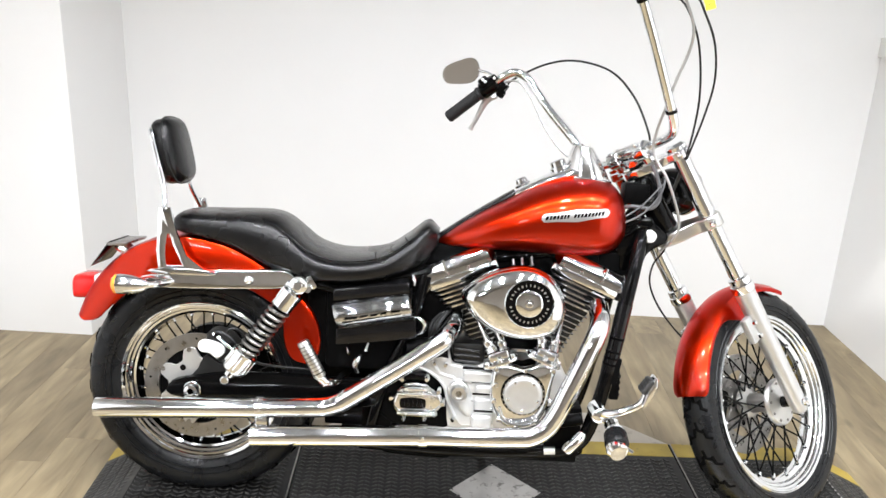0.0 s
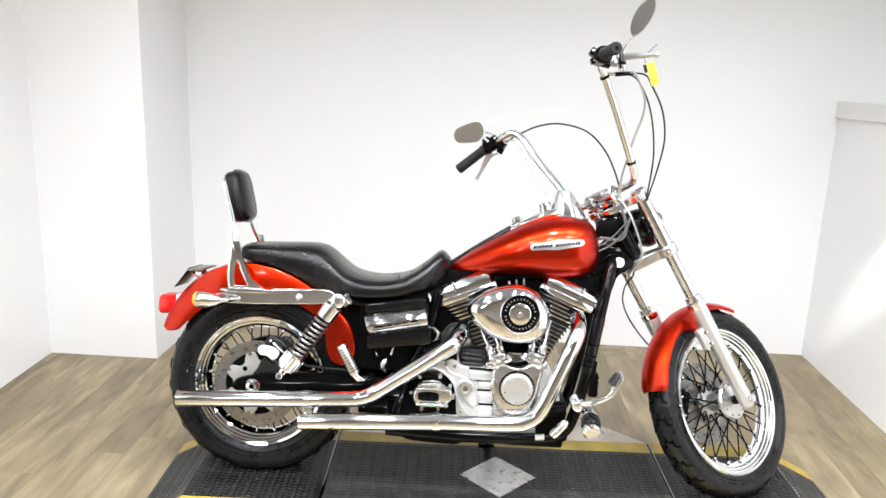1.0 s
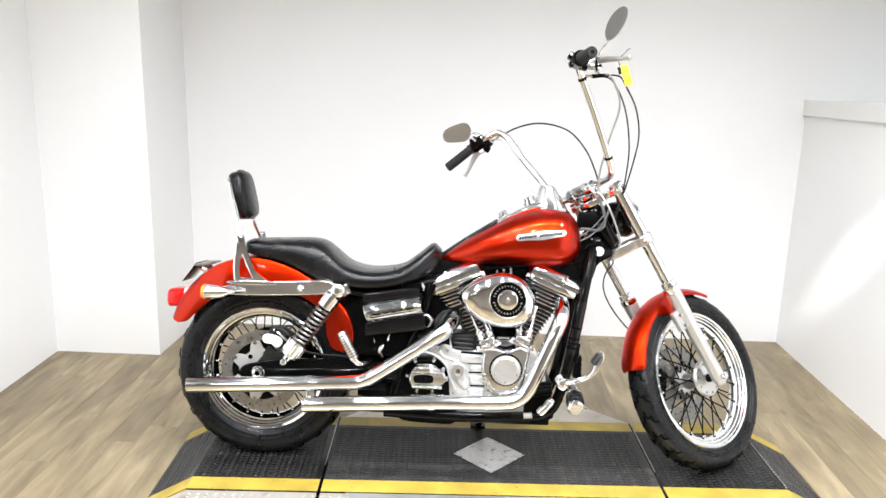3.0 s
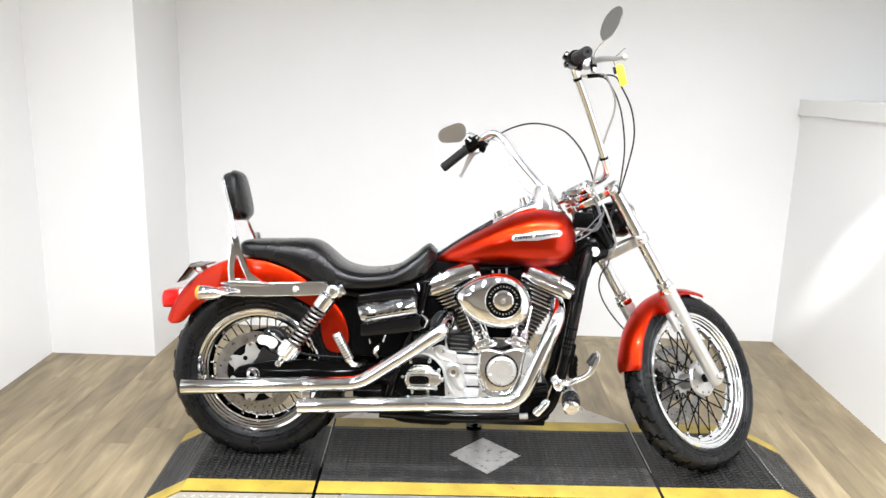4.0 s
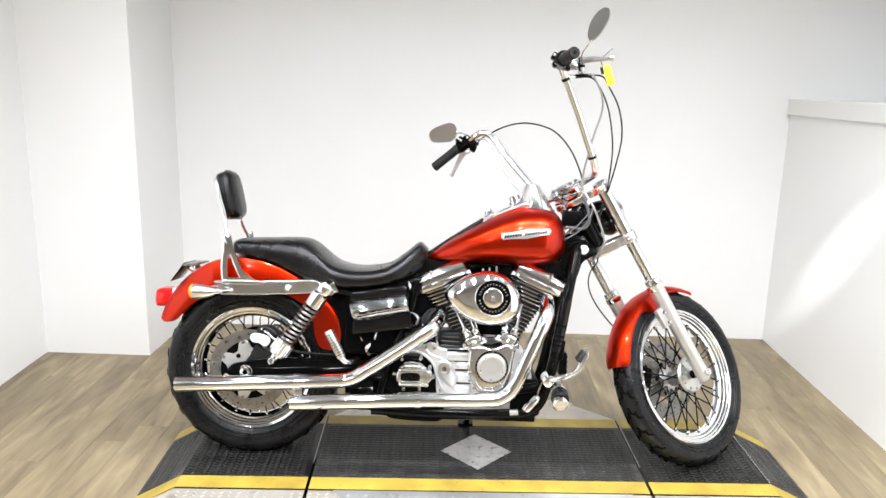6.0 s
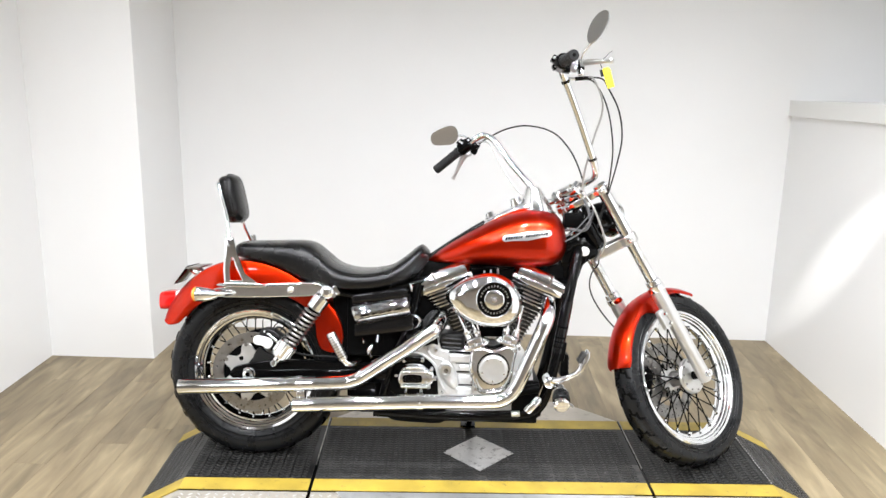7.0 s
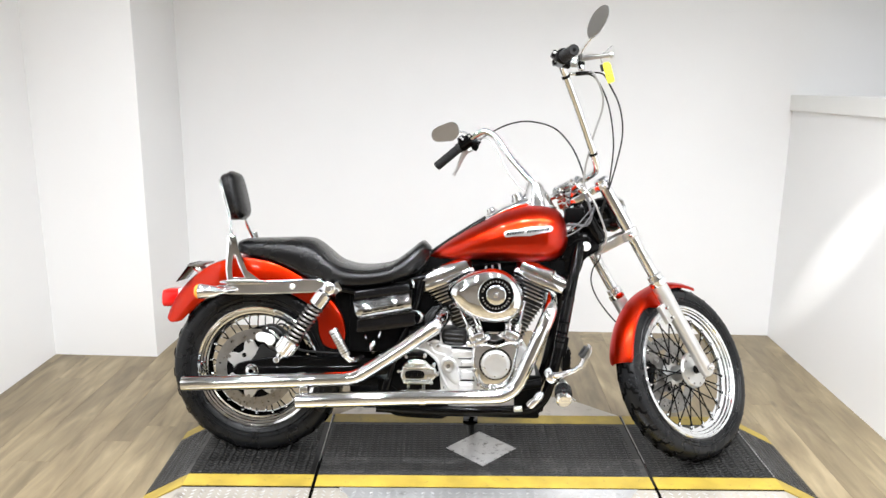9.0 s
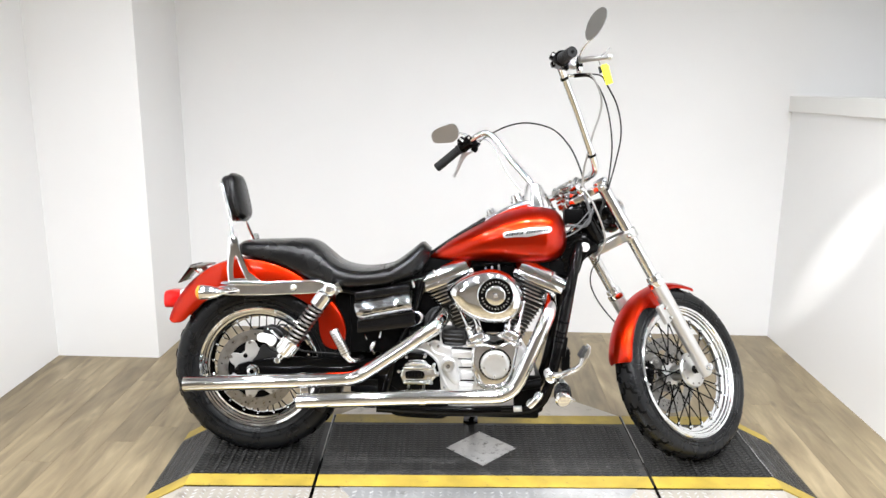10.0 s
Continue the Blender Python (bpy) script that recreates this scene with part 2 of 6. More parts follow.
# ---- mesh tools ----
def part(name, bm, mat, parent=None, label="", m=None, smooth=True, edge=40):
    """One mesh object from a bmesh, under a thing or a part."""
    if m is not None:
        bmesh.ops.transform(bm, matrix=m, verts=bm.verts)
    bmesh.ops.recalc_face_normals(bm, faces=bm.faces)
    if smooth:
        limit = radians(edge)
        for f in bm.faces:
            f.smooth = True
        for e in bm.edges:
            if len(e.link_faces) == 2 and e.calc_face_angle(0) > limit:
                e.smooth = False
    me = bpy.data.meshes.new(name)
    bm.to_mesh(me)
    bm.free()
    me.materials.append(mat)
    ob = new(name, me)
    ob.parent = parent
    if label:
        ob["label"] = label
    return ob


def joined(*bms):
    """Several bmeshes as one."""
    out = bms[0]
    for b in bms[1:]:
        me = bpy.data.meshes.new("tmp")
        b.to_mesh(me)
        b.free()
        out.from_mesh(me)
        bpy.data.meshes.remove(me)
    return out


def spline(points, steps=6, closed=False):
    """Catmull-Rom through the points (tuples of any length)."""
    p = [np.array(q, float) for q in points]
    n = len(p)
    out = []
    for i in range(n if closed else n - 1):
        if closed:
            a, b, c, d = p[i - 1], p[i], p[(i + 1) % n], p[(i + 2) % n]
        else:
            a, b, c, d = p[max(i - 1, 0)], p[i], p[i + 1], p[min(i + 2, n - 1)]
        for k in range(steps):
            t = k / steps
            out.append(0.5 * (2 * b + (c - a) * t + (2 * a - 5 * b + 4 * c - d) * t * t + (3 * b - a - 3 * c + d) * t ** 3))
    if not closed:
        out.append(p[-1])
    return out


def loft(rings, cap=True, closed=True, loop=False):
    """Skin over rings of equally many points."""
    bm = bmesh.new()
    vs = [[bm.verts.new(tuple(q)) for q in r] for r in rings]
    n = len(vs[0])
    pairs = list(zip(vs, vs[1:])) + ([(vs[-1], vs[0])] if loop else [])
    for a, b in pairs:
        for i in range(n if closed else n - 1):
            j = (i + 1) % n
            bm.faces.new((a[i], a[j], b[j], b[i]))
    if cap and not loop:
        bm.faces.new(vs[0][::-1])
        bm.faces.new(vs[-1])
    return bm


def tube(points, r, seg=12, smooth_steps=0, cap=True):
    """A round bar along a path; r is a number or one per point."""
    if smooth_steps:
        rr = r if isinstance(r, (list, tuple)) else [r] * len(points)
        pts = spline([(*p, q) for p, q in zip(points, rr)], smooth_steps)
        path, radii = [Vector(p[:3]) for p in pts], [float(p[3]) for p in pts]
    else:
        path = [Vector(p) for p in points]
        radii = list(r) if isinstance(r, (list, tuple)) else [r] * len(path)
    rings, side = [], None
    for i, p in enumerate(path):
        d = (path[min(i + 1, len(path) - 1)] - path[max(i - 1, 0)]).normalized()
        if side is None:
            side = d.orthogonal().normalized()
        side = (side - d * side.dot(d)).normalized()
        up = d.cross(side)
        rings.append([p + radii[i] * (math.cos(a) * side + math.sin(a) * up) for a in (2 * math.pi * k / seg for k in range(seg))])
    return loft(rings, cap)


def lathe(profile, seg=48, centre=(0, 0, 0), closed=False, axis="Y"):
    """Turn a profile of (radius, along) round an axis."""
    rings = []
    for k in range(seg):
        a = 2 * math.pi * k / seg
        ring = []
        for r, y in profile:
            c, s = r * math.cos(a), r * math.sin(a)
            q = {"Y": (c, y, s), "Z": (c, s, y), "X": (y, c, s)}[axis]
            ring.append((q[0] + centre[0], q[1] + centre[1], q[2] + centre[2]))
        rings.append(ring)
    return loft(rings, cap=False, closed=closed, loop=True)


def bevelled(bm, width, segments=2, angle=30):
    if width > 0:
        edges = [e for e in bm.edges if len(e.link_faces) == 2 and e.calc_face_angle(0) > radians(angle)]
        bmesh.ops.bevel(bm, geom=edges, offset=width, segments=segments, profile=0.6, affect="EDGES", clamp_overlap=True)
    return bm


def slab(outline, y0, y1, bevel=0.0, segments=2, axis="Y"):
    """A plate of that outline (x, z), from y0 to y1."""
    bm = bmesh.new()
    put = {"Y": lambda a, b, c: (a, c, b), "Z": lambda a, b, c: (a, b, c), "X": lambda a, b, c: (c, a, b)}[axis]
    lo = [bm.verts.new(put(a, b, y0)) for a, b in outline]
    hi = [bm.verts.new(put(a, b, y1)) for a, b in outline]
    n = len(lo)
    bm.faces.new(lo)
    bm.faces.new(hi[::-1])
    for i in range(n):
        bm.faces.new((lo[i], hi[i], hi[(i + 1) % n], lo[(i + 1) % n]))
    bmesh.ops.recalc_face_normals(bm, faces=bm.faces)
    return bevelled(bm, bevel, segments)


def frame_slab(outer, inner, y0, y1, bevel=0.0, axis="Y"):
    """A plate with a window in it: outlines with equally many points."""
    bm = bmesh.new()
    put = {"Y": lambda a, b, c: (a, c, b), "Z": lambda a, b, c: (a, b, c)}[axis]
    v = [[bm.verts.new(put(a, b, y)) for a, b in o] for o, y in ((outer, y0), (outer, y1), (inner, y1), (inner, y0))]
    n = len(outer)
    for k in range(4):
        a, b = v[k], v[(k + 1) % 4]
        for i in range(n):
            j = (i + 1) % n
            bm.faces.new((a[i], a[j], b[j], b[i]))
    bmesh.ops.recalc_face_normals(bm, faces=bm.faces)
    return bevelled(bm, bevel)


def box(x, y, z, sx, sy, sz, bevel=0.0, m=None, segments=2):
    bm = bmesh.new()
    bmesh.ops.create_cube(bm, size=1.0, matrix=Matrix.Diagonal((sx, sy, sz, 1)))
    bevelled(bm, bevel, segments)
    if m is not None:
        bmesh.ops.transform(bm, matrix=m, verts=bm.verts)
    bmesh.ops.translate(bm, vec=(x, y, z), verts=bm.verts)
    return bm


def rod(a, b, r, seg=12, r2=None):
    return tube([a, b], [r, r if r2 is None else r2], seg)


def bolt(x, y, z, r=0.008, depth=0.008, axis=(0, -1, 0), seg=6):
    a = Vector((x, y, z))
    d = Vector(axis) * depth
    return tube([a, a + d * 0.8, a + d], [r, r, r * 0.75], seg)


def arc(cx, cz, r, a0, a1, n=10):
    return [(cx + r * math.cos(radians(a0 + (a1 - a0) * k / n)), cz + r * math.sin(radians(a0 + (a1 - a0) * k / n))) for k in range(n + 1)]


def rounded(pts, steps=4):
    """A closed smooth outline through 2D points."""
    return [tuple(q) for q in spline(pts, steps, closed=True)]


def curve_at(keys, x):
    """Smooth value at x through keys (x, value)."""
    xs = [k[0] for k in keys]
    if x <= xs[0]:
        return keys[0][1]
    for i in range(len(keys) - 1):
        if x <= xs[i + 1]:
            a, b = keys[i], keys[i + 1]
            p, q = keys[max(i - 1, 0)], keys[min(i + 2, len(keys) - 1)]
            h = b[0] - a[0]
            m0 = (b[1] - p[1]) / max(b[0] - p[0], 1e-6) * h
            m1 = (q[1] - a[1]) / max(q[0] - a[0], 1e-6) * h
            t = (x - a[0]) / h
            return (2 * t ** 3 - 3 * t * t + 1) * a[1] + (t ** 3 - 2 * t * t + t) * m0 + (3 * t * t - 2 * t ** 3) * b[1] + (t ** 3 - t * t) * m1
    return keys[-1][1]

# ---- the room ----
FLOOR = -0.094


def wall(name, x0, y0, x1, y1, z0, z1, thick, label):
    """A straight wall whose room face runs from (x0, y0) to (x1, y1); the thickness goes to its left."""
    d = Vector((x1 - x0, y1 - y0, 0))
    n = Vector((-d.y, d.x, 0)).normalized() * thick
    bm = slab([(x0, y0), (x1, y1), (x1 + n.x, y1 + n.y), (x0 + n.x, y0 + n.y)], z0, z1, axis="Z")
    ob = part(name, bm, M_WALL, smooth=False)
    return tagged(ob, label, "wall", kind="structure")


wall("wall_back", 2.5, 1.656, -1.8, 1.656, FLOOR - 0.1, CEIL, -0.12, "white painted back wall of the photo bay")
column = part("wall_column", slab([(-2.5, 1.13), (-1.655, 1.123), (-1.637, 1.70), (-2.5, 1.70)], FLOOR - 0.1, CEIL - 0.002, bevel=0.004, axis="Z"), M_WALL, smooth=False)
tagged(column, "white boxed-out wall section beside the back wall", "wall", kind="structure")
wall("wall_left", -2.2, 1.2, -2.2, -2.6, FLOOR - 0.1, CEIL - 0.001, -0.12, "white painted side wall with scuffs")
# unseen walls, added to close the room and to show in the chrome
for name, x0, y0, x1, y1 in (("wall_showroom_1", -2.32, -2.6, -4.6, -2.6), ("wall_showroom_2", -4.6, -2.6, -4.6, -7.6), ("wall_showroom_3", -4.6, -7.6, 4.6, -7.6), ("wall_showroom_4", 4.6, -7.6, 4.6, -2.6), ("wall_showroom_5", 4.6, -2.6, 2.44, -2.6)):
    w = wall(name, x0, y0, x1, y1, FLOOR - 0.1, CEIL - 0.002, -0.12, "unseen wall behind the camera, toned for reflections in the chrome")
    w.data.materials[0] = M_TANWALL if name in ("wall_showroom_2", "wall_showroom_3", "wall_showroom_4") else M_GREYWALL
RW = [(1.729, 1.70), (1.729 + 0.018 * 4.3, 1.70 - 4.3)]


def right_wall():
    """A half-height wall whose cap board rises a little towards the room, with the upper wall set back behind its ledge."""
    (x0, y0), (x1, y1) = RW
    d = Vector((x1 - x0, y1 - y0, 0)).normalized()
    n = Vector((-d.y, d.x, 0))
    ob = tagged(new("wall_right"), "white half-height side wall with a flat cap board", "wall", kind="structure")
    rise = 0.033 * (y0 - y1)

    def prism(near, far, z0, z1, tilt0, tilt1, bevel=0.0):
        bm = bmesh.new()
        base = [(x0 + n.x * near, y0 + n.y * near, 0), (x1 + n.x * near, y1 + n.y * near, 1), (x1 + n.x * far, y1 + n.y * far, 1), (x0 + n.x * far, y0 + n.y * far, 0)]
        lo = [bm.verts.new((x, y, z0 + tilt0 * k)) for x, y, k in base]
        hi = [bm.verts.new((x, y, z1 + tilt1 * k)) for x, y, k in base]
        bm.faces.new(lo)
        bm.faces.new(hi[::-1])
        for i in range(4):
            bm.faces.new((lo[i], hi[i], hi[(i + 1) % 4], lo[(i + 1) % 4]))
        bmesh.ops.recalc_face_normals(bm, faces=bm.faces)
        return bevelled(bm, bevel)

    part("lower_wall", prism(0.0, 0.62, FLOOR - 0.1, 1.198, 0, rise), M_WALL, ob, smooth=False)
    part("cap_board", prism(-0.016, 0.62, 1.198, 1.282, rise, rise, 0.003), M_WHITE, ob, "white cap board", smooth=False)
    part("upper_wall", prism(0.5, 0.62, 1.27, CEIL - 0.001, rise, 0), M_WALL, ob, smooth=False)


right_wall()
ceiling = part("ceiling", box(0, -0.8, CEIL + 0.06, 9.6, 5.6, 0.12), M_CEIL, smooth=False)
# unseen ceiling, added over the room behind the camera
beyond = part("ceiling_showroom", box(0, -5.705, CEIL + 0.06, 9.6, 4.2, 0.12), M_DIMCEIL, smooth=False)
tagged(beyond, "unseen ceiling behind the camera, its dim light put into the grey", "ceiling", kind="structure")
tagged(ceiling, "unseen ceiling over the photo bay, grey for its lack of light", "ceiling", kind="structure")


def ceiling_lamp(sx, sy):
    ob = tagged(new("ceiling_lamp"), "white rectangular ceiling light fixture", "lamp", group="ceiling lamps")
    part("housing", box(0, 0, -0.03, sx + 0.06, sy + 0.06, 0.06, 0.006), M_WHITE, ob)
    return ob


first_lamp = ceiling_lamp(0.17, 0.10)
first_lamp.matrix_basis = pose(*LAMPS[0], CEIL)
for sx, sy in LAMPS[1:]:
    copy_thing(first_lamp, pose(sx, sy, CEIL))
# made-up fixtures for the two added lamps behind the camera
for sx, sy in ((-2.2, -4.6), (2.2, -4.6)):
    ceiling_lamp(0.9, 0.3).matrix_basis = pose(sx, sy, CEIL)

def track_spotlight():
    ob = tagged(new("track_spotlight"), "small white track spotlight on the ceiling", "lamp")
    d = (SPOT_TO - SPOT_AT).normalized()
    back = SPOT_AT - d * 0.02
    part("barrel", joined(tube([back - d * 0.10, back - d * 0.095, SPOT_AT + d * 0.04], [0.03, 0.04, 0.042], 24, cap=False), tube([back - d * 0.10, back - d * 0.098], 0.03, 24)), M_WHITE, ob)
    part("stem", tube([back - d * 0.05, Vector((back.x, back.y, CEIL))], 0.008, 10), M_WHITE, ob)
    return ob


track_spotlight()

# ---- floor: a slab with planks of its own on it ----
floor = tagged(new("floor"), "pale oak-look plank floor", "floor", kind="structure")
part("subfloor", box(0, -2.9, FLOOR - 0.056, 9.4, 9.8, 0.1), M_GROOVE, floor, "dark plank joints", smooth=False)


def planks():
    width, length = 0.127, 1.22
    bm = box(0, 0, 0, width - 0.0006, length - 0.0006, 0.006, 0.0004, segments=1)
    me = bpy.data.meshes.new("plank")
    bm.to_mesh(me)
    bm.free()
    me.materials.append(M_WOOD)
    rng = random.Random(4)
    low, high = -4.8, 1.70
    for i in range(-18, 18):
        x = (i + 0.5) * width
        y = low - rng.random() * length
        while y < high:
            a, b = max(y, low), min(y + length, high)
            if -2.3 < x < 2.2 and b - a > 0.02:
                ob = new("plank", me)
                ob.parent = floor
                ob.location = (x, (a + b) / 2, FLOOR - 0.003)
                ob.scale = (1, (b - a) / length, 1)
            y += length


part("showroom_boards", box(0, -6.2, FLOOR - 0.004, 9.2, 2.8, 0.006), M_WOOD, floor, smooth=False)
part("showroom_boards", box(-3.44, -3.7, FLOOR - 0.004, 2.316, 2.2, 0.006), M_WOOD, floor, smooth=False)
part("showroom_boards", box(3.39, -3.7, FLOOR - 0.004, 2.416, 2.2, 0.006), M_WOOD, floor, smooth=False)


# ---- the display platform ----
def treads(name, spots, length, width, height, mat, parent, label, tilt=None):
    """Raised tread bars, joined: spots are (x, y, angle); tilt(x) gives the height of the plate there."""
    verts, faces = [], []
    for x, y, a in spots:
        c, s = math.cos(a), math.sin(a)
        base = len(verts)
        for k, h in ((1.0, -0.0008), (0.55, height)):
            for u, v in ((-1, 0), (-0.45, -1), (0.45, -1), (1, 0), (0.45, 1), (-0.45, 1)):
                px, py = u * length / 2 * (0.85 if k < 1 else 1), v * width / 2 * k
                qx, qy = x + px * c - py * s, y + px * s + py * c
                verts.append((qx, qy, (tilt(qx) if tilt else 0.0) + h))
        for i in range(6):
            j = (i + 1) % 6
            faces.append((base + i, base + j, base + 6 + j, base + 6 + i))
        faces.append(tuple(base + 6 + i for i in range(6)))
    me = bpy.data.meshes.new(name)
    me.from_pydata(verts, [], faces)
    me.materials.append(mat)
    ob = new(name, me)
    ob.parent = parent
    return tagged(ob, label, kind="stuff")


def chevrons(x0, x1, y0, y1, px, py, angle, skip=None):
    out, row, y = [], 0, y0 + py / 2
    while y < y1 - py * 0.3:
        k, x = 0, x0 + px / 2
        while x < x1 - px * 0.4:
            if not (skip and skip(x, y)):
                out.append((x, y, angle if k % 2 else -angle))
            x += px
            k += 1
        y += py
        row += 1
    return out


def platform():
    ob = tagged(new("lift_platform"), "low black motorcycle lift platform with yellow edge lines", "platform")
    ob.matrix_basis = pose(0.0, 0.06, 0, 0, 0, 1.9)
    zt, zb = -0.002, FLOOR
    xl, xr = -0.573, 0.633
    cxl, cxr, exl, exr = -1.03, 1.083, -1.195, 1.258
    n0, n1, f0, f1 = -0.252, -0.330, 0.174, 0.250

    def deck(name, x0, x1, y0, y1, mat, label, top=0.0):
        return part(name, box((x0 + x1) / 2, (y0 + y1) / 2, zt - 0.004 + top, x1 - x0, y1 - y0, 0.008, 0.001), mat, ob, label, smooth=False)

    part("base", box((cxl + cxr) / 2, (n1 + f1) / 2, (zb + zt - 0.012) / 2, cxr - cxl - 0.02, f1 - n1 - 0.01, zt - 0.012 - zb, 0.0), M_DARK, ob, smooth=False)
    g = 0.006

    def inside(x, y, grow=0.0):
        return abs(x - 0.031) / (0.135 + grow) + abs(y + 0.043) / (0.140 + grow) < 1

    for x0, x1 in ((cxl, xl - g), (xl + g, xr - g), (xr + g, cxr)):
        middle = x0 > cxl and x1 < cxr
        split = -0.118 if middle else n0
        deck("deck_plate", x0, x1, split, f0, M_DECK, "worn black painted tread plate")
        if middle:
            deck("deck_strip", x0, x1, n0 + 0.0005, split - 0.0005, M_GREYDECK, "grey worn smooth deck strip")
        deck("edge_line", x0, x1, n1, n0 - 0.0005, M_YELLOW, "yellow painted edge line", 0.0006)
        deck("edge_line", x0, x1, f0 + 0.0005, f1, M_YELLOW, "yellow painted edge line", 0.0006)
        treads("chevron_tread", chevrons(x0 + 0.004, x1 - 0.004, n0 + 0.003, f0 - 0.003, 0.0205, 0.0185, 0.6, lambda x, y: inside(x, y, 0.004)), 0.0235, 0.0080, 0.0030, M_TREADTOP, ob, "raised black chevron treads", lambda x: zt)
        treads("painted_tread", chevrons(x0 + 0.006, x1 - 0.006, n1 + 0.004, n0 - 0.004, 0.024, 0.024, 0.6), 0.018, 0.005, 0.0008, M_YELLOW, ob, "painted-over treads", lambda x: zt)
    part("deck_diamond", slab([(0.031 - 0.135, -0.043), (0.031, -0.043 - 0.140), (0.031 + 0.135, -0.043), (0.031, -0.043 + 0.140)], zt - 0.004, zt + 0.0012, axis="Z"), M_BARE, ob, "bare scratched metal diamond", smooth=False)
    # seams between the three plates
    for x in (xl, xr):
        part("seam", box(x, (n1 + f1) / 2 - 0.1, zt - 0.007, 0.012, f1 - n1 + 0.2, 0.008), M_BLACK, ob, smooth=False)
        part("seam_edge", box(x + 0.003 * (1 if x > 0 else -1), (n0 + f1) / 2 + 0.05, zt - 0.0005, 0.0035, f1 - n0 - 0.10, 0.003, 0.0008), M_STEEL, ob, "bright worn seam edge", smooth=False)
    part("edge_gap", box((cxl + cxr) / 2, n1 - 0.0035, zt - 0.006, cxr - cxl, 0.006, 0.008), M_BLACK, ob, "dark gap along the edge", smooth=False)
    # side wings: trapezoids that fold out on both long sides
    part("side_wing", slab([(-0.48, n1 - 0.0068), (0.565, n1 - 0.0068), (0.44, n1 - 0.19), (-0.36, n1 - 0.19)][::-1], zt - 0.009, zt - 0.001, axis="Z"), M_WING, ob, "bright metal tread plate wing", smooth=False)
    part("side_wing", slab([(xl + 0.02, f1 + 0.0008), (xr - 0.004, f1 + 0.0008), (0.42, f1 + 0.19), (-0.36, f1 + 0.19)], zt - 0.009, zt - 0.001, axis="Z"), M_PLATE, ob, "bright metal tread plate wing", smooth=False)
    treads("wing_tread", [(x, y, a) for x, y, a in chevrons(-0.47, 0.55, n1 - 0.18, n1 - 0.009, 0.030, 0.022, 0.75) if -0.47 + (n1 - y) * 0.65 < x < 0.555 - (n1 - y) * 0.65], 0.020, 0.0055, 0.0016, M_WING, ob, "raised diamond treads", lambda x: zt - 0.001)

    # worn bright spots along the fold where the right ramp begins
    spots = [(cxr + 0.0008 * math.sin(7.0 * k), n0 + 0.012 + (f0 - n0 - 0.02) * k / 22, 1.57) for k in range(23)]
    treads("fold_wear", spots, 0.010, 0.006, 0.0022, M_BARE, ob, "bright worn spots on the fold", lambda x: zt)

    def slope(x):
        for a, b in ((cxl, exl), (cxr, exr)):
            if (x - a) * (b - a) > 0:
                return zt + (zb + 0.004 - zt) * min(1, (x - a) / (b - a))
        return zt

    # tan end plates beside the wings, and the ramps down to the floor
    for x0, x1 in ((cxl, -0.335), (0.415, cxr)):
        deck("end_plate", x0, x1, n1 - 0.25, n1 - 0.0068, M_PLATE, "worn bare tread plate", -0.003)
        treads("end_tread", chevrons(x0 + 0.006, x1 - 0.006, n1 - 0.24, n1 - 0.010, 0.030, 0.022, 0.75), 0.020, 0.0055, 0.0016, M_WING, ob, "raised diamond treads", lambda x: zt - 0.003)

    def ramp(x0, x1, y0, y1, mat, name, label, drop=0.0):
        a = [(x0, zt - 0.008 - drop), (x0, zt - drop), (x1, zb + 0.004), (x1, zb)]
        part(name, slab(a, y0, y1), mat, ob, label, smooth=False)

    for x0, x1 in ((cxl, exl), (cxr, exr)):
        lo, hi = min(x0, x1), max(x0, x1)
        ramp(x0, x1, n0, f0, M_GREYDECK, "ramp_plate", "grey-black tread plate ramp")
        treads("ramp_tread", chevrons(lo + 0.004, hi - 0.004, n0 + 0.003, f0 - 0.003, 0.0205, 0.0185, 0.6), 0.0235, 0.0080, 0.0026, M_TREADTOP, ob, "raised ramp treads", slope)
        ramp(x0, x1, n1, n0 - 0.0005, M_YELLOW, "edge_line", "yellow painted edge line")
        ramp(x0, x1, f0 + 0.0005, f1, M_YELLOW, "edge_line", "yellow painted edge line")
        ramp(x0, x1, n1 - 0.25, n1 - 0.0068, M_PLATE, "end_plate", "worn bare tread plate", 0.003)
    return ob


lift = platform()

# ---- the motorcycle: x forward, y to its left, z up from the tyres ----
LEAN, STEER = 9.83, 41.0
bike = tagged(new("motorcycle"), "red cruiser motorcycle with tall chrome handlebars, leaning on its stand", "motorcycle")
bike.matrix_basis = pose(0, 0, 0, -LEAN, 0, 0)
AXLE_R = (-0.815, 0.0, 0.318)
AXLE_F = (0.81, 0.0, 0.318)
RAKE = 30.5
UP = Vector((-math.sin(radians(RAKE)), 0, math.cos(radians(RAKE))))   # along the fork
FWD = Vector((math.cos(radians(RAKE)), 0, math.sin(radians(RAKE))))   # square to the fork
HEAD = Vector(AXLE_F) - FWD * 0.053                                   # a point of the steering axis
TURN = Matrix.Translation(HEAD) @ Matrix.Rotation(radians(STEER), 4, UP) @ Matrix.Translation(-HEAD)


def fk(a, s, f=0.0):
    """A point by the fork: a along it from the axle, s to the left, f ahead."""
    return Vector(AXLE_F) + UP * a + Vector((0, s, 0)) + FWD * f


# -- wheels --
TYRE = {}


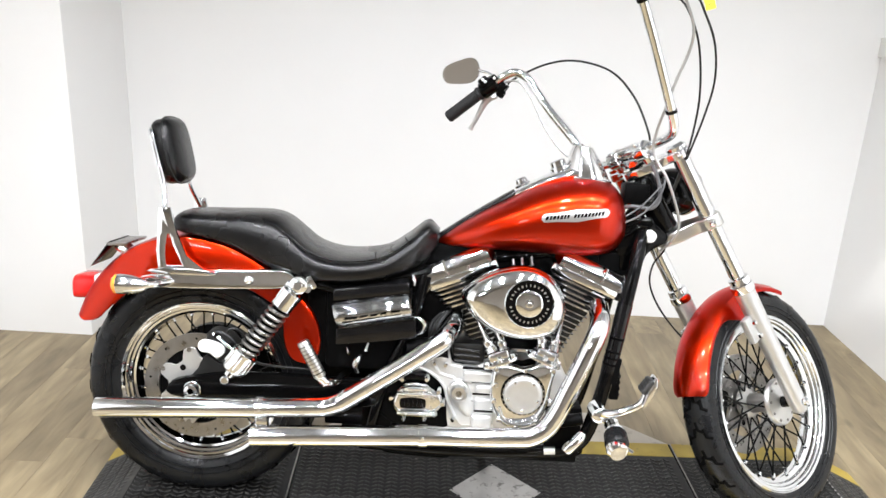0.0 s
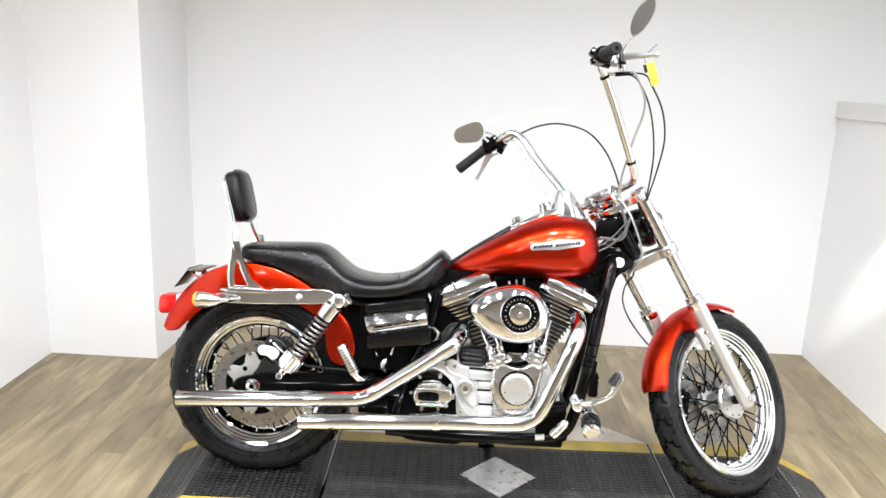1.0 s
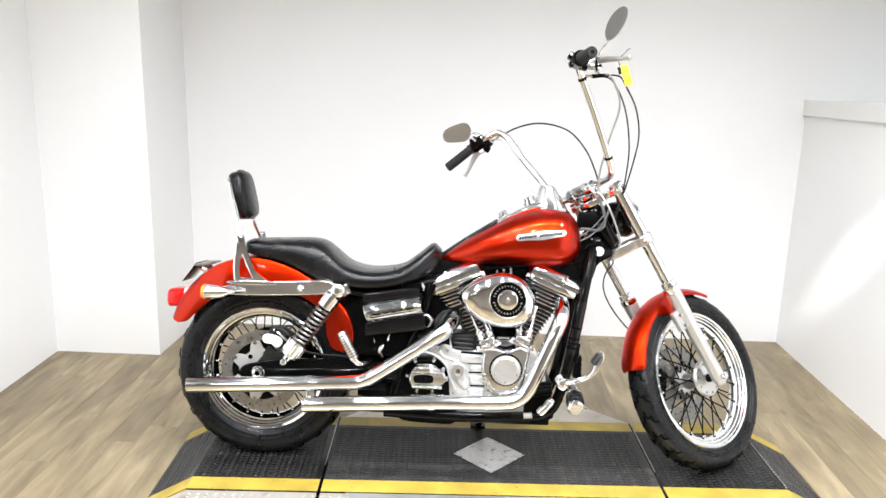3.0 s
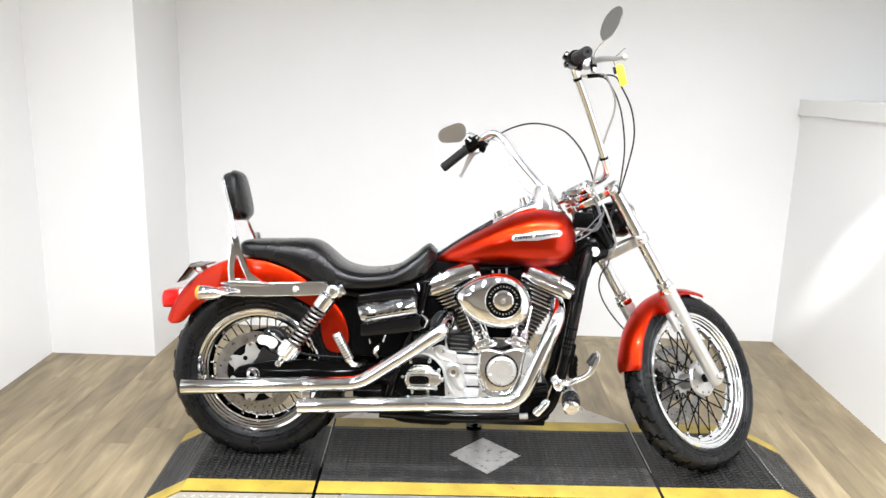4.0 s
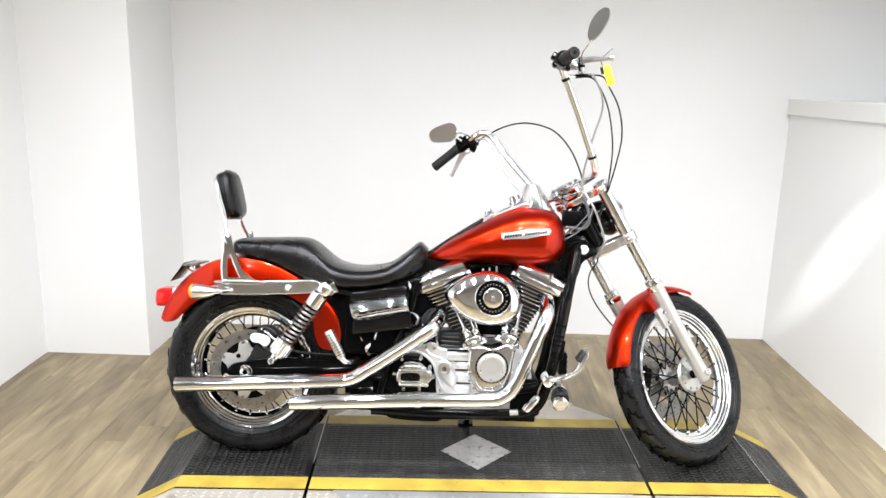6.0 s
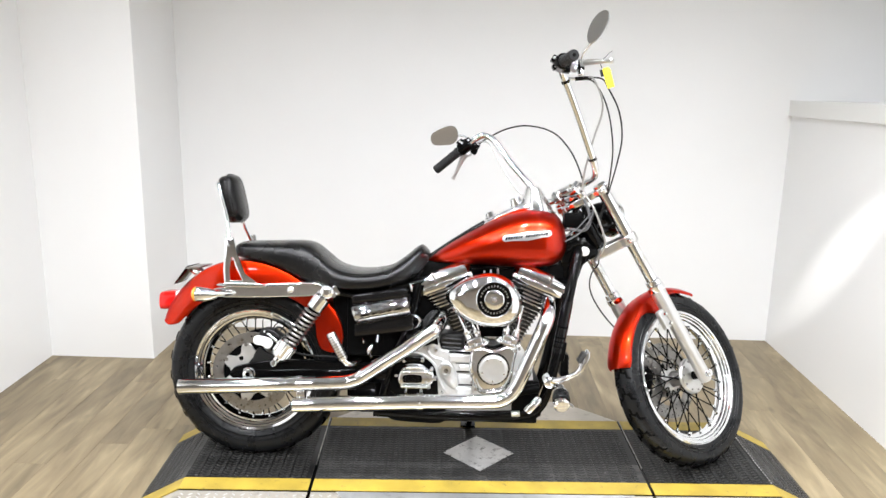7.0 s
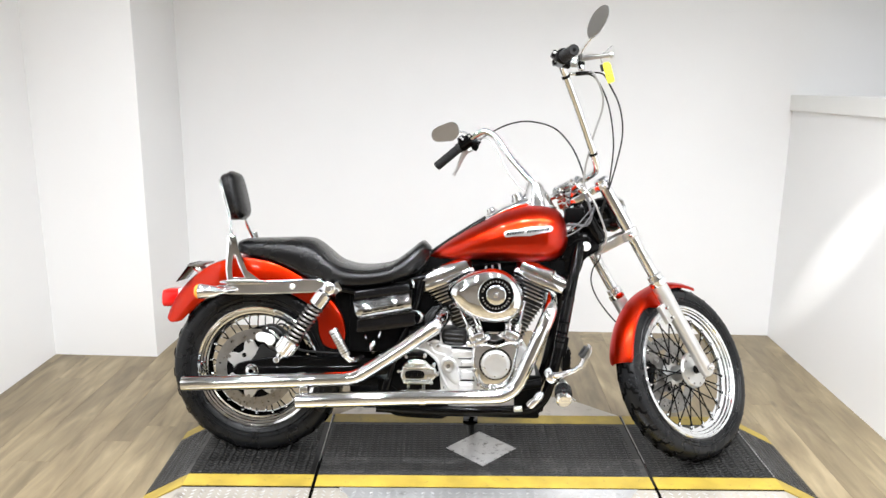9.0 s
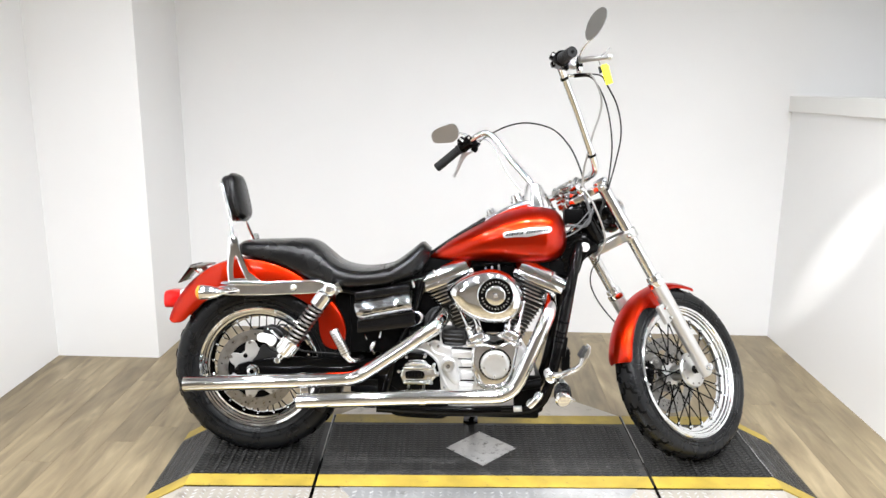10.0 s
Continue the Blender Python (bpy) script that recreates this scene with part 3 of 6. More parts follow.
def wheel(name, centre, r_out, half, r_rim, rim_half, m, tread, label):
    w = new(name)
    w.parent = bike
    w["label"] = label
    at = Matrix.Translation(centre)
    m = m @ at
    tk = r_out - r_rim
    prof = [(r_rim - 0.004, -rim_half + 0.012), (r_rim + 0.010, -rim_half + 0.004), (r_rim + 0.016, -rim_half - 0.004), (r_rim + tk * 0.35, -half * 0.96), (r_rim + tk * 0.6, -half), (r_rim + tk * 0.8, -half * 0.92),
            (r_rim + tk * 0.93, -half * 0.66), (r_out - 0.001, -half * 0.3), (r_out, 0)]
    prof = prof + [(r, -y) for r, y in prof[-2::-1]]
    prof = [tuple(q) for q in spline(prof, 3)]
    TYRE[name] = sorted((abs(y), r) for r, y in prof if y <= 0 and r > r_rim + tk * 0.62)
    part("tyre", lathe(prof, 96), M_RUBBER, w, "black rubber tyre", m=m)
    for k in (0.30, 0.44):
        part("sidewall_ring", lathe([(r_rim + tk * k - 0.002, -half * 0.955), (r_rim + tk * k, -half * 1.0 - 0.0012), (r_rim + tk * k + 0.002, -half * 0.99)], 96), M_RUBBER, w, m=m)
    rim = [(r_rim + 0.013, -rim_half + 0.002), (r_rim + 0.0125, -rim_half - 0.001), (r_rim + 0.010, -rim_half - 0.0025), (r_rim + 0.006, -rim_half - 0.001), (r_rim + 0.004, -rim_half + 0.004), (r_rim - 0.001, -rim_half + 0.0045), (r_rim - 0.003, -rim_half + 0.007), (r_rim - 0.004, -rim_half + 0.012),
           (r_rim - 0.010, -rim_half + 0.013), (r_rim - 0.012, -rim_half + 0.016), (r_rim - 0.0125, -rim_half + 0.022), (r_rim - 0.018, -rim_half + 0.025), (r_rim - 0.024, -0.010), (r_rim - 0.027, 0)]
    rim = rim + [(r, -y) for r, y in rim[-2::-1]]
    inner = [(r - 0.004, y) for r, y in rim[::-1]]
    part("rim", lathe(rim + inner, 96, closed=True), M_CHROME, w, "polished chrome rim", m=m)
    return w, m


rear, RM = wheel("rear_wheel", AXLE_R, 0.326, 0.078, 0.216, 0.062, Matrix.Identity(4), 0, "rear wire-spoked wheel")
front, FM = wheel("front_wheel", AXLE_F, 0.328, 0.047, 0.2415, 0.038, TURN, 0, "front wire-spoked wheel turned aside")


def spokes(w, m, r_hub, hub_half, r_rim, count, rr, mat, label):
    """Crossed wire spokes with nipples."""
    for k in range(count):
        a = 2 * math.pi * (k + 0.5) / count
        side = -1 if k % 2 else 1
        lead = 0.55 if (k // 2) % 2 else -0.55
        p = (r_hub * math.cos(a + lead), side * hub_half, r_hub * math.sin(a + lead))
        q = (r_rim * math.cos(a), side * 0.008, r_rim * math.sin(a))
        n = [q[i] + (p[i] - q[i]) * 0.07 for i in range(3)]
        part("spoke", rod(p, q, rr, 6), mat, w, label if k == 0 else "", m=m)
        part("nipple", rod(n, q, rr * 1.9, 6), M_CHROME, w, m=m)
        g = r_rim - 0.0042
        part("dimple", rod((g * math.cos(a), side * 0.008, g * math.sin(a)), (r_rim * math.cos(a), side * 0.008, r_rim * math.sin(a)), 0.0068, 10), M_DARK, w, m=m)


spokes(rear, RM, 0.05, 0.045, 0.192, 40, 0.0026, M_BLACK, "black wire spoke")
spokes(front, FM, 0.035, 0.045, 0.217, 40, 0.0027, M_BLACK, "black wire spoke")


def profile_loft(x0, x1, n, top, bottom, half, power=2.4, seg=28, power_low=None):
    """A body whose cross-sections are rounded boxes between two side curves."""
    rings = []
    for i in range(n + 1):
        u = i / n
        x = x0 + (x1 - x0) * (0.5 - 0.5 * math.cos(math.pi * u))
        zt, zb, h = curve_at(top, x), curve_at(bottom, x), max(curve_at(half, x), 0.002)
        cz, rz = (zt + zb) / 2, max((zt - zb) / 2, 0.001)
        ring = []
        for k in range(seg):
            a = 2 * math.pi * k / seg
            c, s = math.cos(a), math.sin(a)
            p = power if s >= 0 or power_low is None else power_low
            ring.append((x, h * math.copysign(abs(c) ** (2 / p), c), cz + rz * math.copysign(abs(s) ** (2 / p), s)))
        rings.append(ring)
    return loft(rings)


# -- fuel tank --
tank_top = [(-0.175, 0.748), (-0.10, 0.806), (0.0, 0.866), (0.10, 0.917), (0.20, 0.943), (0.272, 0.936), (0.316, 0.905), (0.342, 0.83)]
tank_low = [(-0.175, 0.738), (-0.11, 0.733), (0.07, 0.730), (0.22, 0.727), (0.295, 0.740), (0.328, 0.770), (0.342, 0.81)]
tank_half = [(-0.175, 0.03), (-0.14, 0.07), (-0.05, 0.115), (0.06, 0.148), (0.18, 0.158), (0.274, 0.147), (0.320, 0.10), (0.342, 0.03)]
tank = part("fuel_tank", profile_loft(-0.175, 0.342, 44, tank_top, tank_low, tank_half, 2.35, 40, 2.8), M_RED, bike, "glossy red metallic teardrop tank")

# -- seat --
seat_top = [(-0.89, 0.782), (-0.875, 0.795), (-0.85, 0.799), (-0.75, 0.803), (-0.645, 0.806), (-0.60, 0.796), (-0.555, 0.760), (-0.515, 0.726), (-0.45, 0.706), (-0.38, 0.706), (-0.31, 0.722), (-0.25, 0.764), (-0.20, 0.801), (-0.170, 0.778)]
seat_low = [(-0.885, 0.748), (-0.846, 0.738), (-0.770, 0.723), (-0.692, 0.695), (-0.646, 0.669), (-0.607, 0.648), (-0.537, 0.639), (-0.473, 0.632), (-0.376, 0.637), (-0.295, 0.651), (-0.230, 0.675), (-0.184, 0.718), (-0.168, 0.74)]
seat_half = [(-0.89, 0.085), (-0.87, 0.112), (-0.80, 0.122), (-0.70, 0.128), (-0.60, 0.136), (-0.50, 0.155), (-0.40, 0.165), (-0.30, 0.15), (-0.22, 0.115), (-0.172, 0.07)]
part("seat", profile_loft(-0.888, -0.170, 56, seat_top, seat_low, seat_half, 2.7, 44, 5.0), M_VINYL, bike, "black stitched vinyl two-up seat")


# -- fenders --
ROUND, BOXY = (0.036, 0.97, 0.016, 0.84, 0.005, 0.5), (0.015, 0.995, 0.005, 0.95, 0.001, 0.65)
def fender(centre, r, half, skirt, a0, a1, mat, m, name, label, r_of=None, n=64, tip=False, thick=0.003, boxy=False):
    """A round-shouldered mudguard: an arc of a wheel-hugging section; skirt(angle) is how far its sides drop."""
    outer, rings = [], []
    for i in range(n + 1):
        u = i / n
        a = radians(a0 + (a1 - a0) * u)
        wide = half * (0.78 + 0.22 * math.sqrt(max(0, 1 - (1 - u / 0.07) ** 2)) if tip and u < 0.07 else 1.0)
        box_k = min(1.0, max(0.0, (u - 0.17) / 0.12)) if boxy else 0.0
        wide = wide * (1 + 0.12 * box_k)
        shape = [a0_ + (b0_ - a0_) * box_k for a0_, b0_ in zip(ROUND, BOXY)]
        drop, r = skirt(u), (r_of(a0 + (a1 - a0) * u) if r_of else r)
        sec = [(r - drop, -wide), (r - drop * 0.75 - 0.006, -wide), (r - min(shape[0], drop * 0.7), -wide * shape[1]), (r - shape[2], -wide * shape[3]), (r - shape[4], -wide * shape[5]), (r, 0)]
        sec = sec + [(q, -y) for q, y in sec[-2::-1]]
        sec = sec + [(q - thick, y * 0.965) for q, y in sec[::-1]]
        rings.append([(centre[0] + q * math.cos(a), centre[1] + y, centre[2] + q * math.sin(a)) for q, y in sec])
    ob = part(name, loft(rings), mat, bike, label, m=m)
    return ob


REAR_OUT = [(15.6, 0.336), (18, 0.352), (24, 0.372), (34, 0.388), (45, 0.389), (60, 0.389), (68, 0.395), (78, 0.404), (88, 0.413), (97, 0.421), (105, 0.423), (115, 0.422), (125, 0.420), (135, 0.414), (147, 0.401), (152, 0.394)]
REAR_IN = [(15.6, 0.309), (17, 0.294), (21, 0.277), (31, 0.281), (45, 0.320), (55, 0.318), (83, 0.313), (120, 0.318), (145, 0.325), (149, 0.335), (151.5, 0.355)]


def rear_out(deg):
    return curve_at(REAR_OUT, deg)


fender(AXLE_R, 0.391, 0.098, lambda u: rear_out(151.5 - 135.9 * u) - curve_at(REAR_IN, 151.5 - 135.9 * u), 151.5, 15.6, M_RED, None, "rear_fender", "glossy red rear fender", rear_out, boxy=True)
fender(AXLE_F, 0.352, 0.057, lambda u: 0.030 + 0.05 * math.exp(-((u - 0.57) / 0.11) ** 2), 175, 76, M_RED, TURN, "front_fender", "glossy red front fender", tip=True)


def side_of(x, z, top, low, half, power=2.35, power_low=2.8):
    """How far out the near side of a lofted body lies at (x, z)."""
    zt, zb, h = curve_at(top, x), curve_at(low, x), curve_at(half, x)
    cz, rz = (zt + zb) / 2, (zt - zb) / 2
    s = (z - cz) / rz
    p = power if s >= 0 else power_low
    return -h * max(0.0, 1 - abs(s) ** p) ** (1 / p)


# -- tank badge, filler caps, console --
def badge():
    n, rows = 40, 4
    out = []
    for lift in (0.0005, 0.0032):
        for r in range(rows + 1):
            line = []
            for i in range(n + 1):
                u, v = i / n, r / rows - 0.5
                x = 0.094 + 0.176 * u
                z = 0.836 + 0.024 * u + v * (0.023 + 0.010 * max(0, 1 - abs(u - 0.52) / 0.3)) * math.sqrt(max(0.06, 1 - max(0, (abs(u - 0.5) - 0.43) / 0.07) ** 2))
                line.append((x, side_of(x, z, tank_top, tank_low, tank_half) - lift, z))
            out.append(line)
    bm = bmesh.new()
    v = [[bm.verts.new(q) for q in line] for line in out]
    k = rows + 1
    for base in (0, k):
        for r in range(rows):
            for i in range(n):
                bm.faces.new((v[base + r][i], v[base + r][i + 1], v[base + r + 1][i + 1], v[base + r + 1][i]))
    for i in range(n):
        for r in (0, rows):
            bm.faces.new((v[r][i], v[r][i + 1], v[k + r][i + 1], v[k + r][i]))
    for r in range(rows):
        for i in (0, n):
            bm.faces.new((v[r][i], v[r + 1][i], v[k + r + 1][i], v[k + r][i]))
    b = part("tank_badge", bm, M_BADGE, tank, "chrome tank badge with dark bars")
    for u0, u1 in ((0.06, 0.10), (0.115, 0.15), (0.165, 0.205), (0.22, 0.255), (0.27, 0.31), (0.325, 0.355), (0.37, 0.40), (0.47, 0.505), (0.52, 0.555), (0.57, 0.605), (0.62, 0.66), (0.675, 0.71), (0.725, 0.76), (0.775, 0.81), (0.825, 0.86), (0.875, 0.91)):
        bars = []
        for u in (u0, u1):
            x, z = 0.094 + 0.176 * u, 0.836 + 0.024 * u
            for dz in (-0.0052, 0.0052):
                bars.append((x + dz * 0.3, side_of(x, z + dz, tank_top, tank_low, tank_half) - 0.0038, z + dz))
        me = bmesh.new()
        q = [me.verts.new(p) for p in bars]
        me.faces.new((q[0], q[2], q[3], q[1]))
        bmesh.ops.solidify(me, geom=me.faces[:], thickness=0.0006)
        part("badge_bar", me, M_BLACK, tank, smooth=False)


badge()
console_top = [(-0.17, 0.762), (-0.09, 0.818), (0.0, 0.876), (0.06, 0.912), (0.12, 0.945), (0.17, 0.966), (0.22, 0.972), (0.27, 0.958), (0.308, 0.915)]
console_low = [(-0.17, 0.742), (-0.09, 0.80), (0.0, 0.855), (0.10, 0.905), (0.2, 0.93), (0.26, 0.925), (0.305, 0.89)]
console_half = [(0.01, 0.018), (0.05, 0.036), (0.12, 0.048), (0.2, 0.052), (0.27, 0.046), (0.305, 0.02)]
part("console", profile_loft(0.01, 0.305, 20, console_top, console_low, console_half, 2.2, 24), M_CHROME, bike, "chrome tank console")
part("console_strip", profile_loft(-0.172, 0.03, 14, [(x, z + 0.004) for x, z in console_top], console_low, [(-0.172, 0.02), (-0.1, 0.026), (0.03, 0.03)], 2.6, 16), M_VINYL, bike, "black leather tank strip")
pod = new("speedometer")
pod.parent = bike
GAUGE = Matrix.Translation((0.156, 0, 0.949)) @ Matrix.Rotation(radians(-22), 4, "Y")
part("gauge_cap", lathe([(0.0, 0.037), (0.018, 0.0365), (0.0215, 0.034), (0.022, 0.020), (0.027, 0.018), (0.0275, 0.006), (0.031, 0.003), (0.032, -0.02)], 32, axis="Z"), M_CHROME, bike, "chrome round gauge cap", m=GAUGE)
POD_RINGS = ((0.925, 0.229, 0.066, 0.058), (0.948, 0.227, 0.060, 0.056), (0.970, 0.223, 0.052, 0.053), (0.990, 0.219, 0.043, 0.050), (1.010, 0.2145, 0.034, 0.047), (1.018, 0.213, 0.030, 0.045), (1.024, 0.2125, 0.026, 0.043), (1.026, 0.2125, 0.020, 0.036))
part("housing", loft([[(cx + hx * math.copysign(abs(math.cos(a)) ** 0.85, math.cos(a)), hy * math.copysign(abs(math.sin(a)) ** 0.85, math.sin(a)), z - 0.10 * (hx * math.cos(a))) for a in (2 * math.pi * k / 36 for k in range(36))] for z, cx, hx, hy in POD_RINGS]), M_POLISH, pod, "polished speedometer housing")
part("dial", tube([(0.196, 0, 1.012), (0.1935, 0, 1.0145)], 0.024, 28), M_BLACK, pod, "dark dial face")
part("base_bead", tube([(0.229 + 0.066 * math.cos(a), 0.060 * math.sin(a), 0.938 - 0.0066 * math.cos(a)) for a in (2 * math.pi * k / 40 for k in range(41))], 0.004, 8), M_CHROME, pod, "chrome bead at the foot")
for cx, cy in ((0.060, 0.045),):
    cm = Matrix.Translation((cx, cy, curve_at(tank_top, cx) + 0.006)) @ Matrix.Rotation(radians(-28), 4, "Y")
    part("fuel_cap", lathe([(0.0, 0.026), (0.012, 0.0255), (0.0165, 0.023), (0.0175, 0.018), (0.018, 0.012), (0.024, 0.008), (0.025, -0.02)], 28, axis="Z"), M_CHROME, bike, "chrome fuel cap", m=cm)

# -- seat trim --
for off, zz in ((0.006, 0.72),):
    rail = []
    for i in range(25):
        x = -0.62 + 0.43 * i / 24
        zt, zb, h = curve_at(seat_top, x), curve_at(seat_low, x), curve_at(seat_half, x)
        s = 0.70
        z = (zt + zb) / 2 + s * (zt - zb) / 2
        rail.append((x, -h * (1 - s ** 2.7) ** (1 / 2.7) - 0.0002, z))
    part("seat_seam", tube(rail, 0.0018, 6), M_VINYL, bike, "stitched seat seam")
part("seat_pan", profile_loft(-0.62, -0.19, 24, [(x, z + 0.012) for x, z in seat_low], [(x, z - 0.010) for x, z in seat_low], [(x, w * 0.75) for x, w in seat_half], 3.0, 20), M_DARK, bike)
for x0, x1, s0, s1 in ((-0.300, -0.285, 0.98, 0.55), (-0.262, -0.242, 0.98, 0.55), (-0.340, -0.328, 0.98, 0.55)):
    tuck = []
    for i in range(9):
        u = i / 8
        x, s = x0 + (x1 - x0) * u, s0 + (s1 - s0) * u
        zt, zb, h = curve_at(seat_top, x), curve_at(seat_low, x), curve_at(seat_half, x)
        tuck.append((x, -h * (1 - s ** 2.7) ** (1 / 2.7), (zt + zb) / 2 + s * (zt - zb) / 2))
    part("seat_tuck", tube(tuck, 0.0016, 6), M_DARK, bike)

# -- fender struts, sissy bar --
for s in (-1, 1):
    out = rounded([(-0.95, 0.603), (-0.955, 0.622), (-0.93, 0.634), (-0.80, 0.650), (-0.60, 0.662), (-0.555, 0.655), (-0.545, 0.636), (-0.57, 0.614), (-0.70, 0.606), (-0.85, 0.600)], 3)
    part("fender_strut", slab(out, s * 0.118, s * 0.146, 0.006, 4), M_CHROME, bike, "chrome fender strut")
    part("strut_bolt", lathe([(0.0, -0.009), (0.009, -0.006), (0.0125, -0.002), (0.0125, 0.004)], 16, (-0.665, s * 0.145, 0.632)), M_CHROME, bike)
    outer = [(-0.902, 0.640), (-0.908, 0.70), (-0.905, 0.75), (-0.902, 0.815), (-0.870, 0.815), (-0.855, 0.75), (-0.828, 0.69), (-0.775, 0.650)]
    inner = [(-0.881, 0.664), (-0.884, 0.69), (-0.883, 0.715), (-0.878, 0.745), (-0.872, 0.745), (-0.864, 0.715), (-0.852, 0.69), (-0.838, 0.664)]
    part("sissy_plate", frame_slab(outer, inner, s * 0.143, s * 0.155, 0.003), M_CHROME, bike, "chrome sissy bar side plate")
    part("sissy_foot", slab(rounded([(-0.92, 0.640), (-0.92, 0.652), (-0.85, 0.656), (-0.77, 0.654), (-0.752, 0.646), (-0.77, 0.640)], 2), s * 0.1425, s * 0.158, 0.003), M_CHROME, bike)
bar = [(-0.886, -0.146, 0.79), (-0.893, -0.130, 0.815), (-0.904, -0.106, 0.855), (-0.914, -0.100, 0.90), (-0.929, -0.099, 0.954), (-0.941, -0.094, 1.000), (-0.952, -0.066, 1.014), (-0.955, 0.0, 1.016)]
bar = bar + [(x, -y, z) for x, y, z in bar[-2::-1]]
part("sissy_bar", tube(bar, 0.0068, 12, 5), M_CHROME, bike, "chrome sissy bar hoop")
PAD = Matrix.Translation((-0.911, 0.0, 0.957)) @ Matrix.Rotation(radians(-13), 4, "Y")


def pad_shape(depth0, depth1, w, h, bulge):
    rings = []
    for i in range(9):
        u = i / 8
        x = depth0 + (depth1 - depth0) * u
        k = 1 - 0.55 * max(0, (u - 0.55) / 0.45) ** 2.4 - 0.10 * max(0, (0.2 - u) / 0.2) ** 2
        ring = []
        for j in range(32):
            a = 2 * math.pi * j / 32
            c, s = math.cos(a), math.sin(a)
            ring.append((x, w * k * math.copysign(abs(c) ** 0.62, c), h * (k * 0.35 + 0.65 * (1 if k > 0.95 else 0.92 + 0.08 * k)) * math.copysign(abs(s) ** 0.62, s)))
        rings.append(ring)
    return loft(rings)


pad = part("backrest_pad", pad_shape(-0.027, 0.034, 0.092, 0.090, 0), M_VINYL, bike, "black vinyl backrest pad", m=PAD)
ring = [(0.006, 0.093 * math.copysign(abs(math.cos(a)) ** 0.62, math.cos(a)), 0.0908 * math.copysign(abs(math.sin(a)) ** 0.62, math.sin(a))) for a in (2 * math.pi * j / 48 for j in range(49))]
part("piping", tube(ring, 0.0034, 8), M_VINYL, pad, "black piping", m=PAD)
part("back_plate", box(-0.032, 0, 0, 0.006, 0.11, 0.12, 0.002), M_CHROME, pad, "chrome back plate", m=PAD)

# -- rear lights --
tail = part("tail_light", profile_loft(-1.185, -1.117, 10, [(-1.185, 0.588), (-1.177, 0.601), (-1.117, 0.604)], [(-1.185, 0.545), (-1.177, 0.534), (-1.117, 0.540)], [(-1.185, 0.04), (-1.177, 0.052), (-1.117, 0.054)], 4.0, 24), M_TAILRED, bike, "red tail light lens")
part("light_base", slab([(-1.117, 0.535), (-1.117, 0.606), (-1.067, 0.618), (-1.052, 0.612), (-1.087, 0.56), (-1.104, 0.530)], -0.056, 0.056, 0.004), M_CHROME, tail, "chrome tail light base")
part("licence_plate", slab([(-1.122, 0.632), (-1.117, 0.636), (-1.065, 0.700), (-1.070, 0.704)], -0.066, 0.066, 0.001), M_BLACK, bike, "black licence plate holder")
part("plate_frame", slab([(-1.078, 0.700), (-1.016, 0.704), (-1.018, 0.696), (-1.073, 0.692)], -0.068, 0.068, 0.002), M_STEEL, bike, "dark steel plate bracket")
part("plate_lamp", tube([(-1.022, -0.02, 0.668), (-1.045, -0.02, 0.682), (-1.066, -0.02, 0.690)], [0.016, 0.020, 0.014], 18), M_CHROME, bike)
part("plate_arm", box(-1.04, 0, 0.655, 0.09, 0.05, 0.012, 0.003, Matrix.Rotation(radians(-42), 4, "Y")), M_DARK, bike)
for s in (-1, 1):
    y = s * 0.20
    sig = part("turn_signal", lathe([(0.0, 0.075), (0.008, 0.074), (0.018, 0.06), (0.024, 0.035), (0.0265, 0.01), (0.0265, -0.004)], 24, (-0.985, y, 0.616), axis="X"), M_CHROME, bike, "chrome bullet turn signal")
    part("lens", lathe([(0.0265, -0.004), (0.0255, -0.011), (0.018, -0.018), (0.0, -0.02)], 24, (-0.985, y, 0.616), axis="X"), M_AMBER, sig, "amber lens")
    part("stalk", tube([(-0.925, y, 0.616), (-0.90, y, 0.618), (-0.885, s * 0.175, 0.618), (-0.87, s * 0.14, 0.618)], 0.0085, 12, 4), M_CHROME, sig)

